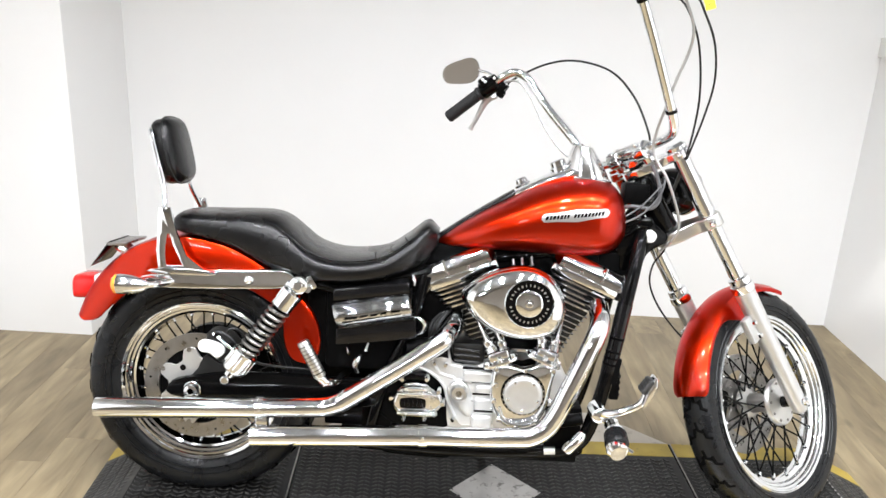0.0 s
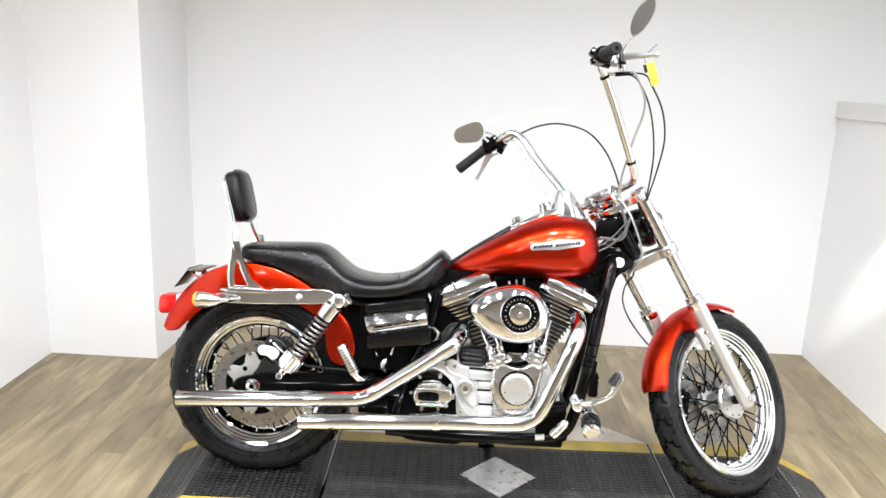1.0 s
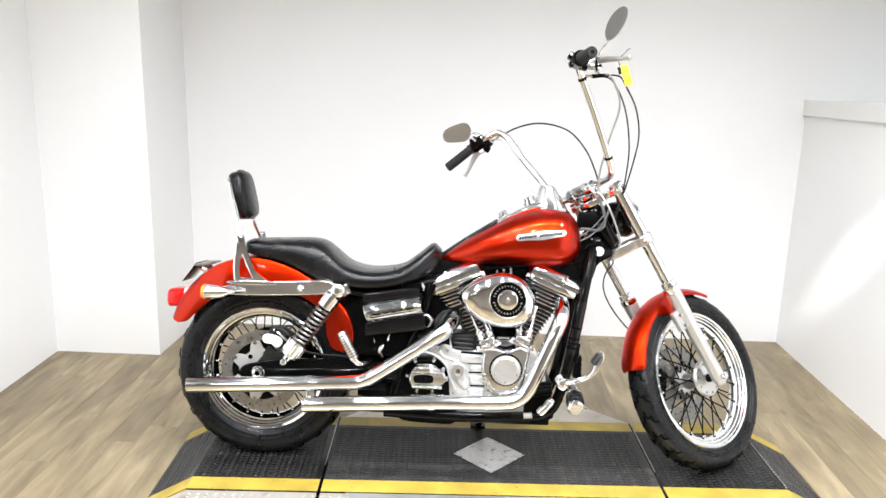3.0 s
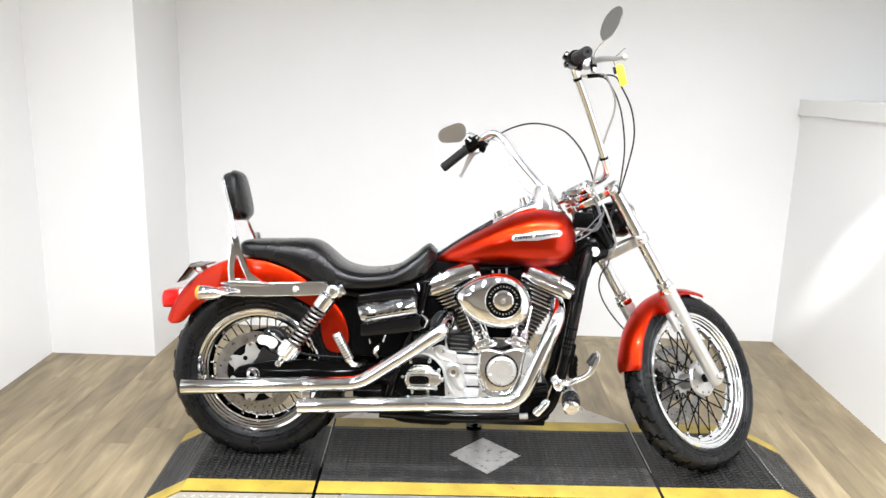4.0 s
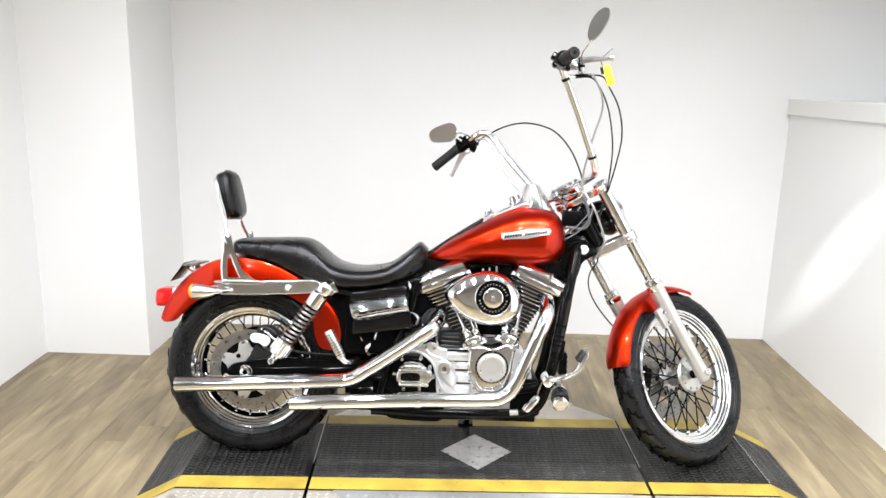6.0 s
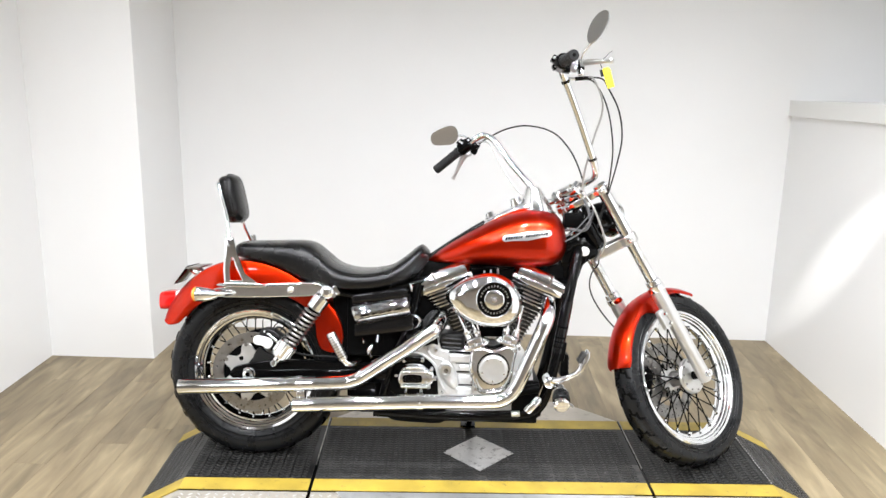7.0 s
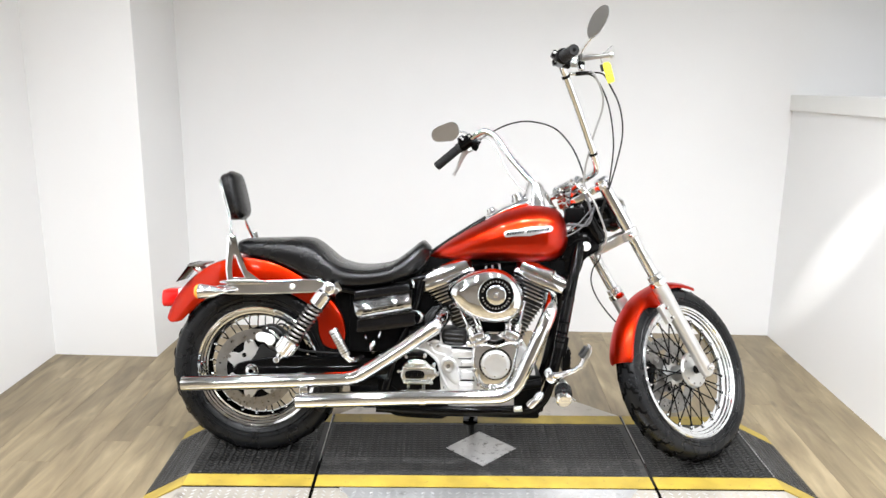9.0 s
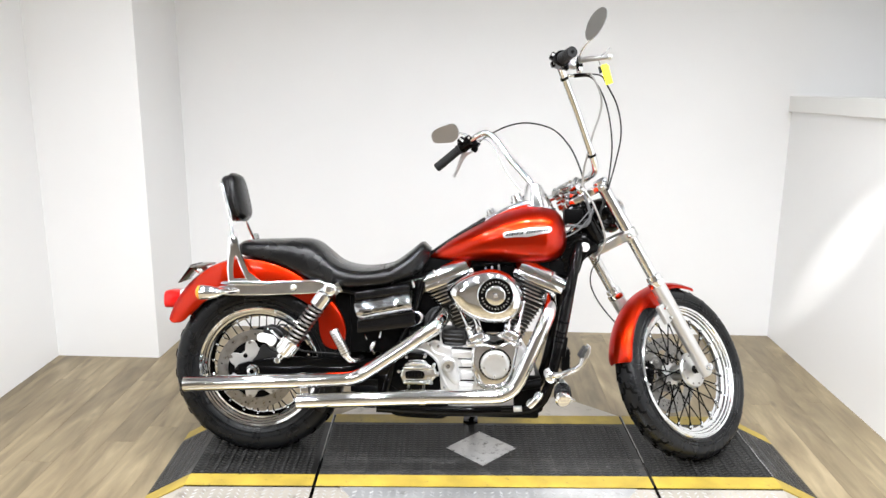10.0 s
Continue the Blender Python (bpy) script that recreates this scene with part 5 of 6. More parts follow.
for bx, bz in ((0.0, 0.436), (0.0, 0.395), (-0.004, 0.35), (0.012, 0.30), (0.06, 0.282), (0.115, 0.30), (0.145, 0.36), (0.148, 0.44), (0.075, 0.437)):
    part("cover_bolt", bolt(bx, -0.186, bz, 0.0065, 0.009, seg=10), M_CHROME, cam_cover)

# lifter blocks and push-rod tubes
for s, bx, bz, tx, tz in ((-1, 0.005, 0.470, -0.055, 0.60), (1, 0.130, 0.480, 0.155, 0.59)):
    lean = Matrix.Rotation(radians(s * 22), 4, "Y")
    part("lifter_block", bevelled(box(bx, -0.152, bz - 0.004, 0.058, 0.048, 0.030, 0.0, lean), 0.009, 3), M_CHROME, bike, "chrome lifter block")
    part("lifter_flange", slab(rounded([(-0.046, -0.020), (-0.040, 0.022), (0.0, 0.030), (0.040, 0.022), (0.046, -0.020), (0.0, -0.034)], 3), -0.005, 0.005, 0.003, axis="Z"), M_CHROME, bike, m=Matrix.Translation((bx - s * 0.006, -0.155, bz - 0.020)) @ lean)
    for o in (-0.017, 0.017):
        a = Vector((bx + o, -0.157, bz + 0.002))
        b = Vector((tx + o * 1.3, -0.105, tz))
        d = (b - a).normalized()
        part("pushrod_tube", tube([a, a + d * 0.014, a + d * 0.016, a + d * 0.022, a + d * 0.024, a + d * 0.034, a + d * 0.036, a + d * 0.075, a + d * 0.078, b], [0.0150, 0.0150, 0.0125, 0.0125, 0.0140, 0.0140, 0.0078, 0.0078, 0.0065, 0.0065], 16), M_CHROME, bike, "chrome push-rod tube")
    for o, q in ((-0.036, 0.0), (0.036, 0.0), (0.0, -0.006)):
        h = Vector((bx - s * 0.006, -0.155, bz - 0.020)) + lean.to_3x3() @ Vector((o, -0.020 + q, 0.004))
        part("block_bolt", tube([h, h + lean.to_3x3() @ Vector((0, 0, 0.010)), h + lean.to_3x3() @ Vector((0, 0, 0.013))], [0.0075, 0.0075, 0.005], 10), M_CHROME, bike)

# air cleaner
AC = [(-0.104, 0.634), (-0.075, 0.668), (-0.017, 0.701), (0.060, 0.716), (0.122, 0.693), (0.160, 0.640), (0.165, 0.590), (0.145, 0.549), (0.110, 0.530), (0.062, 0.524), (0.014, 0.531), (-0.038, 0.551), (-0.078, 0.585)]


def teardrop(outline, steps):
    """A domed teardrop cover: the outline drawn in ring by ring."""
    o = rounded(outline, 4)
    cx, cz = 0.05, 0.624
    return loft([[(cx + (x - cx) * k, y, cz + (z - cz) * k) for x, z in o] for k, y in steps])


air = part("air_cleaner", teardrop(AC, [(0.95, -0.165), (1.0, -0.172), (1.0, -0.195), (0.985, -0.204), (0.97, -0.206), (0.965, -0.2075), (0.95, -0.219), (0.90, -0.233), (0.80, -0.242), (0.62, -0.247), (0.3, -0.248)]), M_CHROME, bike, "chrome teardrop air cleaner", edge=50)
part("back_plate", teardrop([(x * 0.96 + 0.002, z * 0.98 + 0.012) for x, z in AC], [(0.94, -0.14), (0.94, -0.166)]), M_BLACK, air, "black back plate")
C0 = (0.067, -0.246, 0.629)
part("insert_rim", lathe([(0.062, 0.006), (0.0635, -0.004), (0.061, -0.008), (0.0585, -0.005), (0.0585, 0.0)], 48, C0), M_CHROME, air, "chrome insert rim")
part("insert_ring", lathe([(0.034, -0.0042), (0.0585, -0.0042), (0.0585, 0.002), (0.034, 0.002)], 48, C0, closed=True), M_BLACK, air, "black insert ring with bars")
part("insert_centre", lathe([(0.0, -0.0095), (0.006, -0.0095), (0.010, -0.0085), (0.011, -0.005), (0.032, -0.0062), (0.0345, -0.0045), (0.0345, 0.0)], 40, C0), M_CHROME, air, "chrome insert centre")
for k in range(28):
    a = 2 * math.pi * k / 28
    if k in (0, 14):
        continue
    part("insert_bar", box(0, 0, 0, 0.0058, 0.001, 0.0026 + 0.0014 * (k % 3 == 0), 0.0), M_BADGE, air, m=Matrix.Translation((C0[0] + 0.0475 * math.cos(a), C0[1] - 0.0046, C0[2] + 0.0475 * math.sin(a))) @ Matrix.Rotation(-a, 4, "Y"), smooth=False)
part("centre_bolt", bolt(C0[0], C0[1] - 0.008, C0[2], 0.0075, 0.006), M_STEEL, air)
part("intake", tube([(0.062, -0.17, 0.60), (0.06, -0.10, 0.58), (0.06, 0.0, 0.56)], [0.045, 0.04, 0.035], 20), M_DARK, bike)
part("horn_cover", slab(rounded([(0.015, 0.545), (0.10, 0.55), (0.115, 0.50), (0.095, 0.465), (0.04, 0.465), (0.02, 0.50)], 3), -0.10, 0.10, 0.008), M_DARK, bike, "black cover in the V")
part("front_stay", box(0.07, -0.13, 0.478, 0.06, 0.02, 0.008, 0.002), M_CHROME, bike)

# -- battery and oil box --
boxm = new("battery_box")
boxm.parent = bike
boxm["label"] = "black battery box with a chrome side cover"
part("upper_cover", bevelled(slab([(-0.440, 0.590), (-0.440, 0.622), (-0.245, 0.651), (-0.236, 0.622)], -0.162, 0.13), 0.006), M_PANEL, boxm, "glossy black panel")


def curved_cover():
    """A cover that bulges out like part of a cylinder lying along the bike."""
    rows = []
    for k in range(13):
        v = k / 12
        bulge = -0.158 - 0.034 * math.sin(math.pi * min(1, max(0, v))) ** 0.7
        lo, hi = Vector((-0.420, 0.512)), Vector((-0.446, 0.588))
        lo2, hi2 = Vector((-0.220, 0.552)), Vector((-0.240, 0.622))
        a, c = lo.lerp(hi, v), lo2.lerp(hi2, v)
        row = []
        for u, inset in ((0, 0.014), (0.015, 0.003), (0.05, 0), (0.35, 0), (0.65, 0), (0.95, 0), (0.985, 0.003), (1, 0.014)):
            q = a.lerp(c, u)
            row.append((q.x, bulge + inset, q.y))
        rows.append(row)
    bm = loft(rows, cap=False, closed=False)
    bmesh.ops.solidify(bm, geom=bm.faces[:], thickness=0.004)
    return bm


cover = part("side_cover", curved_cover(), M_CHROME, boxm, "polished chrome side cover")
for x0, x1, z in ((-0.405, -0.372, 0.552), (-0.366, -0.345, 0.559), (-0.339, -0.318, 0.564), (-0.312, -0.297, 0.570), (-0.285, -0.262, 0.576)):
    part("script_bar", slab([(x0, z - 0.003), (x1, z + 0.002), (x1 + 0.003, z + 0.008), (x0 + 0.003, z + 0.004)], -0.1935, -0.1905), M_BLACK, cover, smooth=False)
part("script_line", slab([(-0.41, 0.538), (-0.255, 0.572), (-0.255, 0.575), (-0.41, 0.542)], -0.190, -0.1865), M_BLACK, cover, smooth=False)
part("lower_cover", bevelled(slab([(-0.430, 0.472), (-0.430, 0.518), (-0.220, 0.556), (-0.216, 0.500)], -0.162, 0.13), 0.006), M_PANEL, boxm, "glossy black lower panel")
# linkage ends that catch the light between the box and the pipe
part("brake_switch", tube([(-0.400, -0.135, 0.461), (-0.394, -0.145, 0.452), (-0.397, -0.140, 0.444)], [0.004, 0.006, 0.003], 10), M_CHROME, boxm)
part("brake_rod_end", tube([(-0.364, -0.140, 0.443), (-0.372, -0.150, 0.428), (-0.377, -0.150, 0.415), (-0.369, -0.145, 0.394)], [0.005, 0.010, 0.008, 0.005], 12, 3), M_CHROME, boxm, "bright brake rod end")
part("hose_fitting", tube([(-0.346, -0.130, 0.474), (-0.351, -0.135, 0.452)], [0.0035, 0.005], 10), M_CHROME, boxm)
# bright bits put in for two slits where the white wall shows through
part("wall_slit_curve", tube([(-0.226, -0.125, 0.550), (-0.208, -0.130, 0.545), (-0.196, -0.130, 0.530), (-0.204, -0.130, 0.512), (-0.222, -0.125, 0.502)], [0.004, 0.0065, 0.008, 0.007, 0.004], 12, 4), M_CHROME, boxm, "bright curve in place of wall seen through a slit")
part("wall_slit_stub", tube([(-0.234, -0.115, 0.662), (-0.229, -0.12, 0.650), (-0.229, -0.12, 0.636)], [0.004, 0.006, 0.005], 10), M_CHROME, boxm)
# added dark block in the gap between rear fender and box
part("box_gap_fill", bevelled(box(-0.465, 0, 0.52, 0.11, 0.18, 0.24), 0.01), M_DARK, boxm)
part("inner_box", box(-0.345, 0, 0.50, 0.24, 0.20, 0.22, 0.01), M_DARK, boxm)
part("regulator_fins", box(-0.25, -0.11, 0.60, 0.03, 0.05, 0.05, 0.006), M_DARK, boxm)

# added block that fills the see-through hole by the front rocker
part("top_gap_fill", bevelled(slab([(0.262, 0.640), (0.255, 0.735), (0.345, 0.745), (0.352, 0.690), (0.338, 0.640)], -0.045, 0.07), 0.008), M_DARK, bike, "dark filler block between front rocker and frame")
# -- frame --
for s in (-1, 1):
    y = s * 0.115
    part("frame_tube", tube([(0.382, s * 0.045, 0.80), (0.365, s * 0.085, 0.743), (0.339, s * 0.108, 0.61), (0.319, y, 0.495), (0.299, y, 0.385), (0.276, y, 0.290), (0.252, y, 0.230), (0.215, y, 0.200), (0.15, y, 0.188), (-0.10, y, 0.180), (-0.36, y, 0.190)], 0.0195, 16, 5), M_BLACK, bike, "black frame downtube")
    part("frame_rail", tube([(0.34, s * 0.03, 0.78), (0.20, s * 0.045, 0.745), (-0.10, s * 0.06, 0.70), (-0.22, s * 0.09, 0.66), (-0.45, s * 0.10, 0.63), (-0.60, s * 0.105, 0.63)], 0.017, 14, 5), M_BLACK, bike, "black frame rail")
    part("frame_post", tube([(-0.20, s * 0.10, 0.66), (-0.235, s * 0.115, 0.52), (-0.30, s * 0.12, 0.36), (-0.34, s * 0.115, 0.20)], 0.017, 14, 5), M_BLACK, bike, "black frame post")
    part("frame_stay", tube([(-0.235, s * 0.115, 0.50), (-0.40, s * 0.115, 0.60), (-0.52, s * 0.115, 0.63)], 0.015, 12, 3), M_BLACK, bike)
part("wiring_cover", box(0, 0, 0, 0.034, 0.020, 0.075, 0.006), M_DARK, bike, "black wiring clamp", m=Matrix.Translation((0.318, -0.122, 0.43)) @ Matrix.Rotation(radians(8), 4, "Y"))
sleeve = part("cable_band", tube([(0.3395, -0.1082, 0.613), (0.3300, -0.1115, 0.56), (0.3190, -0.115, 0.495), (0.3065, -0.115, 0.425)], 0.0208, 18, 3), M_PANEL, bike, "glossy black sleeve on the downtube")
for x, z in ((0.3235, 0.520), (0.3165, 0.482), (0.3135, 0.465), (0.3105, 0.448)):
    part("cable_ring", tube([(x, -0.115, z + 0.003), (x - 0.001, -0.115, z - 0.003)], 0.0216, 16), M_DARK, sleeve)
part("neck", tube([fk(0.600, 0, -0.053), fk(0.606, 0, -0.053), fk(0.756, 0, -0.053), fk(0.762, 0, -0.053)], [0.030, 0.034, 0.034, 0.030], 24), M_BLACK, bike, "black steering head")
for s in (-1, 1):
    part("neck_gusset", slab([(0.318, 0.735), (0.322, 0.80), (0.352, 0.835), (0.405, 0.846), (0.425, 0.80), (0.408, 0.75), (0.39, 0.728)], s * 0.052, s * 0.036, 0.005), M_BLACK, bike, "black neck gusset plate")
part("neck_plate", slab([(0.322, 0.852), (0.375, 0.846), (0.414, 0.830), (0.455, 0.795), (0.450, 0.775), (0.425, 0.760), (0.400, 0.744), (0.386, 0.693), (0.328, 0.693)], -0.050, 0.050, 0.006), M_BLACK, bike, "black steering head plate")
for x0, z0, x1, z1 in ((0.332, 0.812, 0.372, 0.832), (0.345, 0.735, 0.368, 0.775)):
    part("plate_rib", tube([(x0, -0.051, z0), (x1, -0.051, z1)], 0.004, 8), M_BLACK, bike)
part("neck_cap", lathe([(0.0, -0.010), (0.014, -0.010), (0.0175, -0.006), (0.0175, 0.004)], 24, (0.402, -0.056, 0.792)), M_WHITE, bike, "bright round cap")
part("gusset_rib", tube([(0.325, -0.054, 0.787), (0.345, -0.056, 0.796), (0.372, -0.056, 0.818), (0.392, -0.054, 0.816)], 0.0055, 8, 4), M_BLACK, bike)
part("voltage_regulator", bevelled(box(0.345, 0.02, 0.36, 0.030, 0.11, 0.085), 0.006), M_DARK, bike, "black finned regulator")
for k in range(4):
    part("regulator_fin", box(0.357, 0.02, 0.332 + 0.018 * k, 0.012, 0.10, 0.010, 0.003), M_DARK, bike)
part("oil_pan", slab(rounded([(-0.325, 0.180), (-0.308, 0.158), (-0.270, 0.146), (-0.140, 0.141), (-0.108, 0.146), (-0.075, 0.170), (-0.10, 0.22), (-0.30, 0.22)], 3), -0.09, 0.09, 0.008), M_DARK, bike, "black oil pan")
part("front_crossbar", tube([(0.24, -0.12, 0.198), (0.24, 0.12, 0.198)], 0.014, 12), M_BLACK, bike)
part("lower_rod", tube([(0.10, -0.135, 0.195), (0.19, -0.14, 0.205), (0.235, -0.145, 0.235)], 0.008, 10, 4), M_BLACK, bike)
part("tube_joint", tube([(0.145, -0.135, 0.198), (0.175, -0.137, 0.201)], 0.011, 12), M_SATIN, bike)
part("frame_end_cap", tube([(0.196, -0.19, 0.222), (0.200, -0.19, 0.228), (0.232, -0.185, 0.262), (0.238, -0.18, 0.27)], [0.013, 0.0165, 0.0165, 0.012], 18), M_CHROME, bike, "chrome tube end")
# dark plate that stands in for the shadow below the gearbox
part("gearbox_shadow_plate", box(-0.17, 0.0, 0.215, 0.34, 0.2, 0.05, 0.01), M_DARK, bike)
for k in range(3):
    part("rear_hose", tube([(-0.135 - 0.008 * k, -0.10 - 0.01 * k, 0.565), (-0.155 - 0.010 * k, -0.125, 0.54), (-0.165 - 0.008 * k, -0.13, 0.51), (-0.16 - 0.008 * k, -0.11, 0.47)], 0.005, 8, 5), M_CABLE, bike)
part("starter_cover", tube([(-0.13, -0.12, 0.47), (-0.24, -0.12, 0.46)], 0.03, 18), M_DARK, bike)

for x, z in ((-0.016, 0.714), (0.034, 0.710), (0.058, 0.712), (0.084, 0.714)):
    part("tank_stud", tube([(x, -0.062, z + 0.012), (x + 0.002, -0.066, z - 0.010), (x + 0.003, -0.068, z - 0.016)], [0.004, 0.004, 0.006], 10), M_STEEL, bike)
# added block so that no light shows between tank and rockers
part("tank_gap_fill", bevelled(box(0.02, 0, 0.705, 0.50, 0.11, 0.075), 0.01), M_DARK, bike, "dark filler block under the tank")

# added plate: black frame and the shadow under the engine in one
part("underside_fill", bevelled(box(0.09, 0.0, 0.180, 0.30, 0.23, 0.045), 0.01), M_DARK, bike, "dark filler for black frame and shadow under the engine")
# added block that darkens the gap between front header and downtube
part("front_gap_fill", bevelled(box(0.195, 0.0, 0.250, 0.10, 0.25, 0.14), 0.01), M_DARK, bike, "dark filler block over the lower front of the crankcase")
# added block that closes a see-through gap behind the gearbox with black
part("pivot_gap_fill", bevelled(box(-0.345, 0.0, 0.255, 0.14, 0.21, 0.15), 0.01), M_DARK, bike, "dark filler block by the swingarm pivot")

# -- side stand on the far side --
part("side_stand", tube([(0.02, 0.10, 0.165), (0.01, 0.17, 0.11), (-0.005, 0.232, 0.050), (-0.008, 0.245, 0.047)], [0.012, 0.011, 0.011, 0.014], 12), M_BLACK, bike, "black side stand leg")
part("stand_bracket", bevelled(box(0.0, 0.10, 0.155, 0.07, 0.05, 0.05), 0.006), M_DARK, bike)
part("stand_foot", box(-0.008, 0.248, 0.0475, 0.06, 0.05, 0.008, 0.002, Matrix.Rotation(radians(LEAN), 4, "X")), M_BLACK, bike)

# -- right forward controls --
part("peg_mount", tube([(0.285, -0.12, 0.305), (0.30, -0.20, 0.318), (0.305, -0.235, 0.32)], [0.014, 0.013, 0.018], 14), M_CHROME, bike, "chrome peg mount")
part("foot_peg", tube([(0.303, -0.274, 0.309), (0.303, -0.277, 0.308), (0.301, -0.316, 0.297), (0.301, -0.318, 0.296)], [0.023, 0.028, 0.029, 0.026], 24), M_RUBBER, bike, "ribbed rubber foot peg")
for k in range(4):
    part("peg_rib", tube([(0.303 - 0.0006 * k, -0.280 - 0.0095 * k, 0.3072 - 0.0027 * k), (0.3028 - 0.0006 * k, -0.2845 - 0.0095 * k, 0.306 - 0.0027 * k)], 0.0295 + 0.0003 * k, 20), M_RUBBER, bike)
part("peg_end", tube([(0.300, -0.316, 0.290), (0.301, -0.330, 0.284), (0.302, -0.336, 0.282)], [0.027, 0.027, 0.021], 24), M_CHROME, bike, "chrome peg end cap")
part("peg_feeler", tube([(0.322, -0.31, 0.290), (0.342, -0.315, 0.279)], 0.0045, 8), M_CHROME, bike)
part("peg_collar", tube([(0.304, -0.222, 0.318), (0.304, -0.230, 0.316), (0.304, -0.262, 0.312), (0.303, -0.270, 0.310), (0.303, -0.276, 0.309)], [0.015, 0.021, 0.022, 0.027, 0.024], 24), M_CHROME, bike, "chrome peg collar")
part("pedal_arm", tube([(0.262, -0.195, 0.334), (0.283, -0.228, 0.345), (0.304, -0.248, 0.354), (0.332, -0.257, 0.368), (0.356, -0.261, 0.381), (0.370, -0.263, 0.396), (0.376, -0.264, 0.418)], [0.015, 0.0125, 0.0105, 0.0095, 0.0090, 0.011, 0.010], 14, 5), M_CHROME, bike, "chrome brake pedal arm")
part("pedal_pivot", lathe([(0.0, -0.018), (0.012, -0.018), (0.020, -0.012), (0.022, 0.0), (0.022, 0.05)], 20, (0.270, -0.215, 0.338)), M_CHROME, bike)
PADDLE = Matrix.Translation((0.380, -0.268, 0.426)) @ Matrix.Rotation(radians(18), 4, "Y")
paddle = part("pedal_tip", bevelled(slab([(-0.006, -0.040), (0.005, -0.040), (0.010, -0.010), (0.011, 0.020), (0.004, 0.040), (-0.004, 0.040), (-0.007, 0.0)], -0.021, 0.021), 0.004, 3), M_CHROME, bike, "chrome pedal end", m=PADDLE)
GRIPPY = Matrix.Translation((0.372, -0.268, 0.440)) @ Matrix.Rotation(radians(34), 4, "Y")
part("pedal_pad", bevelled(box(0, 0, 0, 0.013, 0.046, 0.042), 0.005, 3), M_PADGREY, paddle, "dark rubber pedal pad", m=GRIPPY)
for k in range(4):
    part("pad_rib", box(-0.0072, 0, -0.0135 + 0.009 * k, 0.003, 0.040, 0.0045, 0.0012), M_PADGREY, paddle, m=GRIPPY)
part("master_cylinder", tube([(0.24, -0.15, 0.30), (0.16, -0.15, 0.285)], 0.017, 16), M_DARK, bike)
# two added blocks that keep the gap behind the rear cylinder dark
part("rear_gap_fill", bevelled(box(-0.185, 0.0, 0.585, 0.115, 0.16, 0.20), 0.012), M_DARK, bike, "dark filler block behind the rear cylinder")
part("lower_rear_gap_fill", bevelled(box(-0.225, 0.0, 0.47, 0.09, 0.20, 0.12), 0.012), M_DARK, bike)

# -- front wheel hub, disc, caliper --
part("hub", lathe([(0.0, -0.062), (0.020, -0.062), (0.024, -0.060), (0.062, -0.058), (0.066, -0.054), (0.067, -0.046), (0.058, -0.042), (0.030, -0.036), (0.026, 0.0), (0.03, 0.036), (0.050, 0.046), (0.050, 0.056), (0.0, 0.06)], 40), M_SATIN, front, "satin aluminium hub", m=FM)
part("hub_spacer", lathe([(0.0, -0.085), (0.014, -0.085), (0.016, -0.062), (0.0, -0.06)], 20), M_BLACK, front, "dark axle spacer", m=FM)
for k in range(10):
    a = 2 * math.pi * k / 10
    part("hub_bolt", bolt(0.054 * math.cos(a), -0.0585, 0.054 * math.sin(a), 0.004, 0.003, seg=8), M_STEEL, front, m=FM)
disc(front, FM, 0.098, 0.146, 0.066, M_DISC, 14, 5, ((0.3, 0.0), (0.7, 0.5)))
part("front_caliper", bevelled(box(0, 0, 0, 0.06, 0.05, 0.11), 0.01), M_DARK, bike, "black front brake caliper", m=TURN @ Matrix.Translation(Vector(AXLE_F) + UP * 0.06 - FWD * 0.115 + Vector((0, 0.075, 0))) @ Matrix.Rotation(radians(20), 4, "Y"))

# tread blocks of the tyres
def tread(w, m, r, half, count, seed):
    shape = TYRE[w.name]
    for k in range(count):
        a = 360.0 * k / count
        for s in (-1, 1):
            pts = []
            for u, lag in ((0.06, 0.0), (0.14, 4.0), (0.40, 4.6), (0.50, 3.2), (0.58, 7.2), (0.80, 8.4)):
                yy = s * half * u
                rr = float(np.interp(abs(yy), [q[0] for q in shape], [q[1] for q in shape])) - (0.0050 if u > 0.7 else 0.0018)
                ang = radians(a + lag + (3.0 if s > 0 else 0.0))
                pts.append((rr * math.cos(ang), yy, rr * math.sin(ang)))
            part("groove", tube(pts, 0.0056, 6), M_GROOVEBLACK, w, "tread groove" if k == 0 and s < 0 else "", m=m)


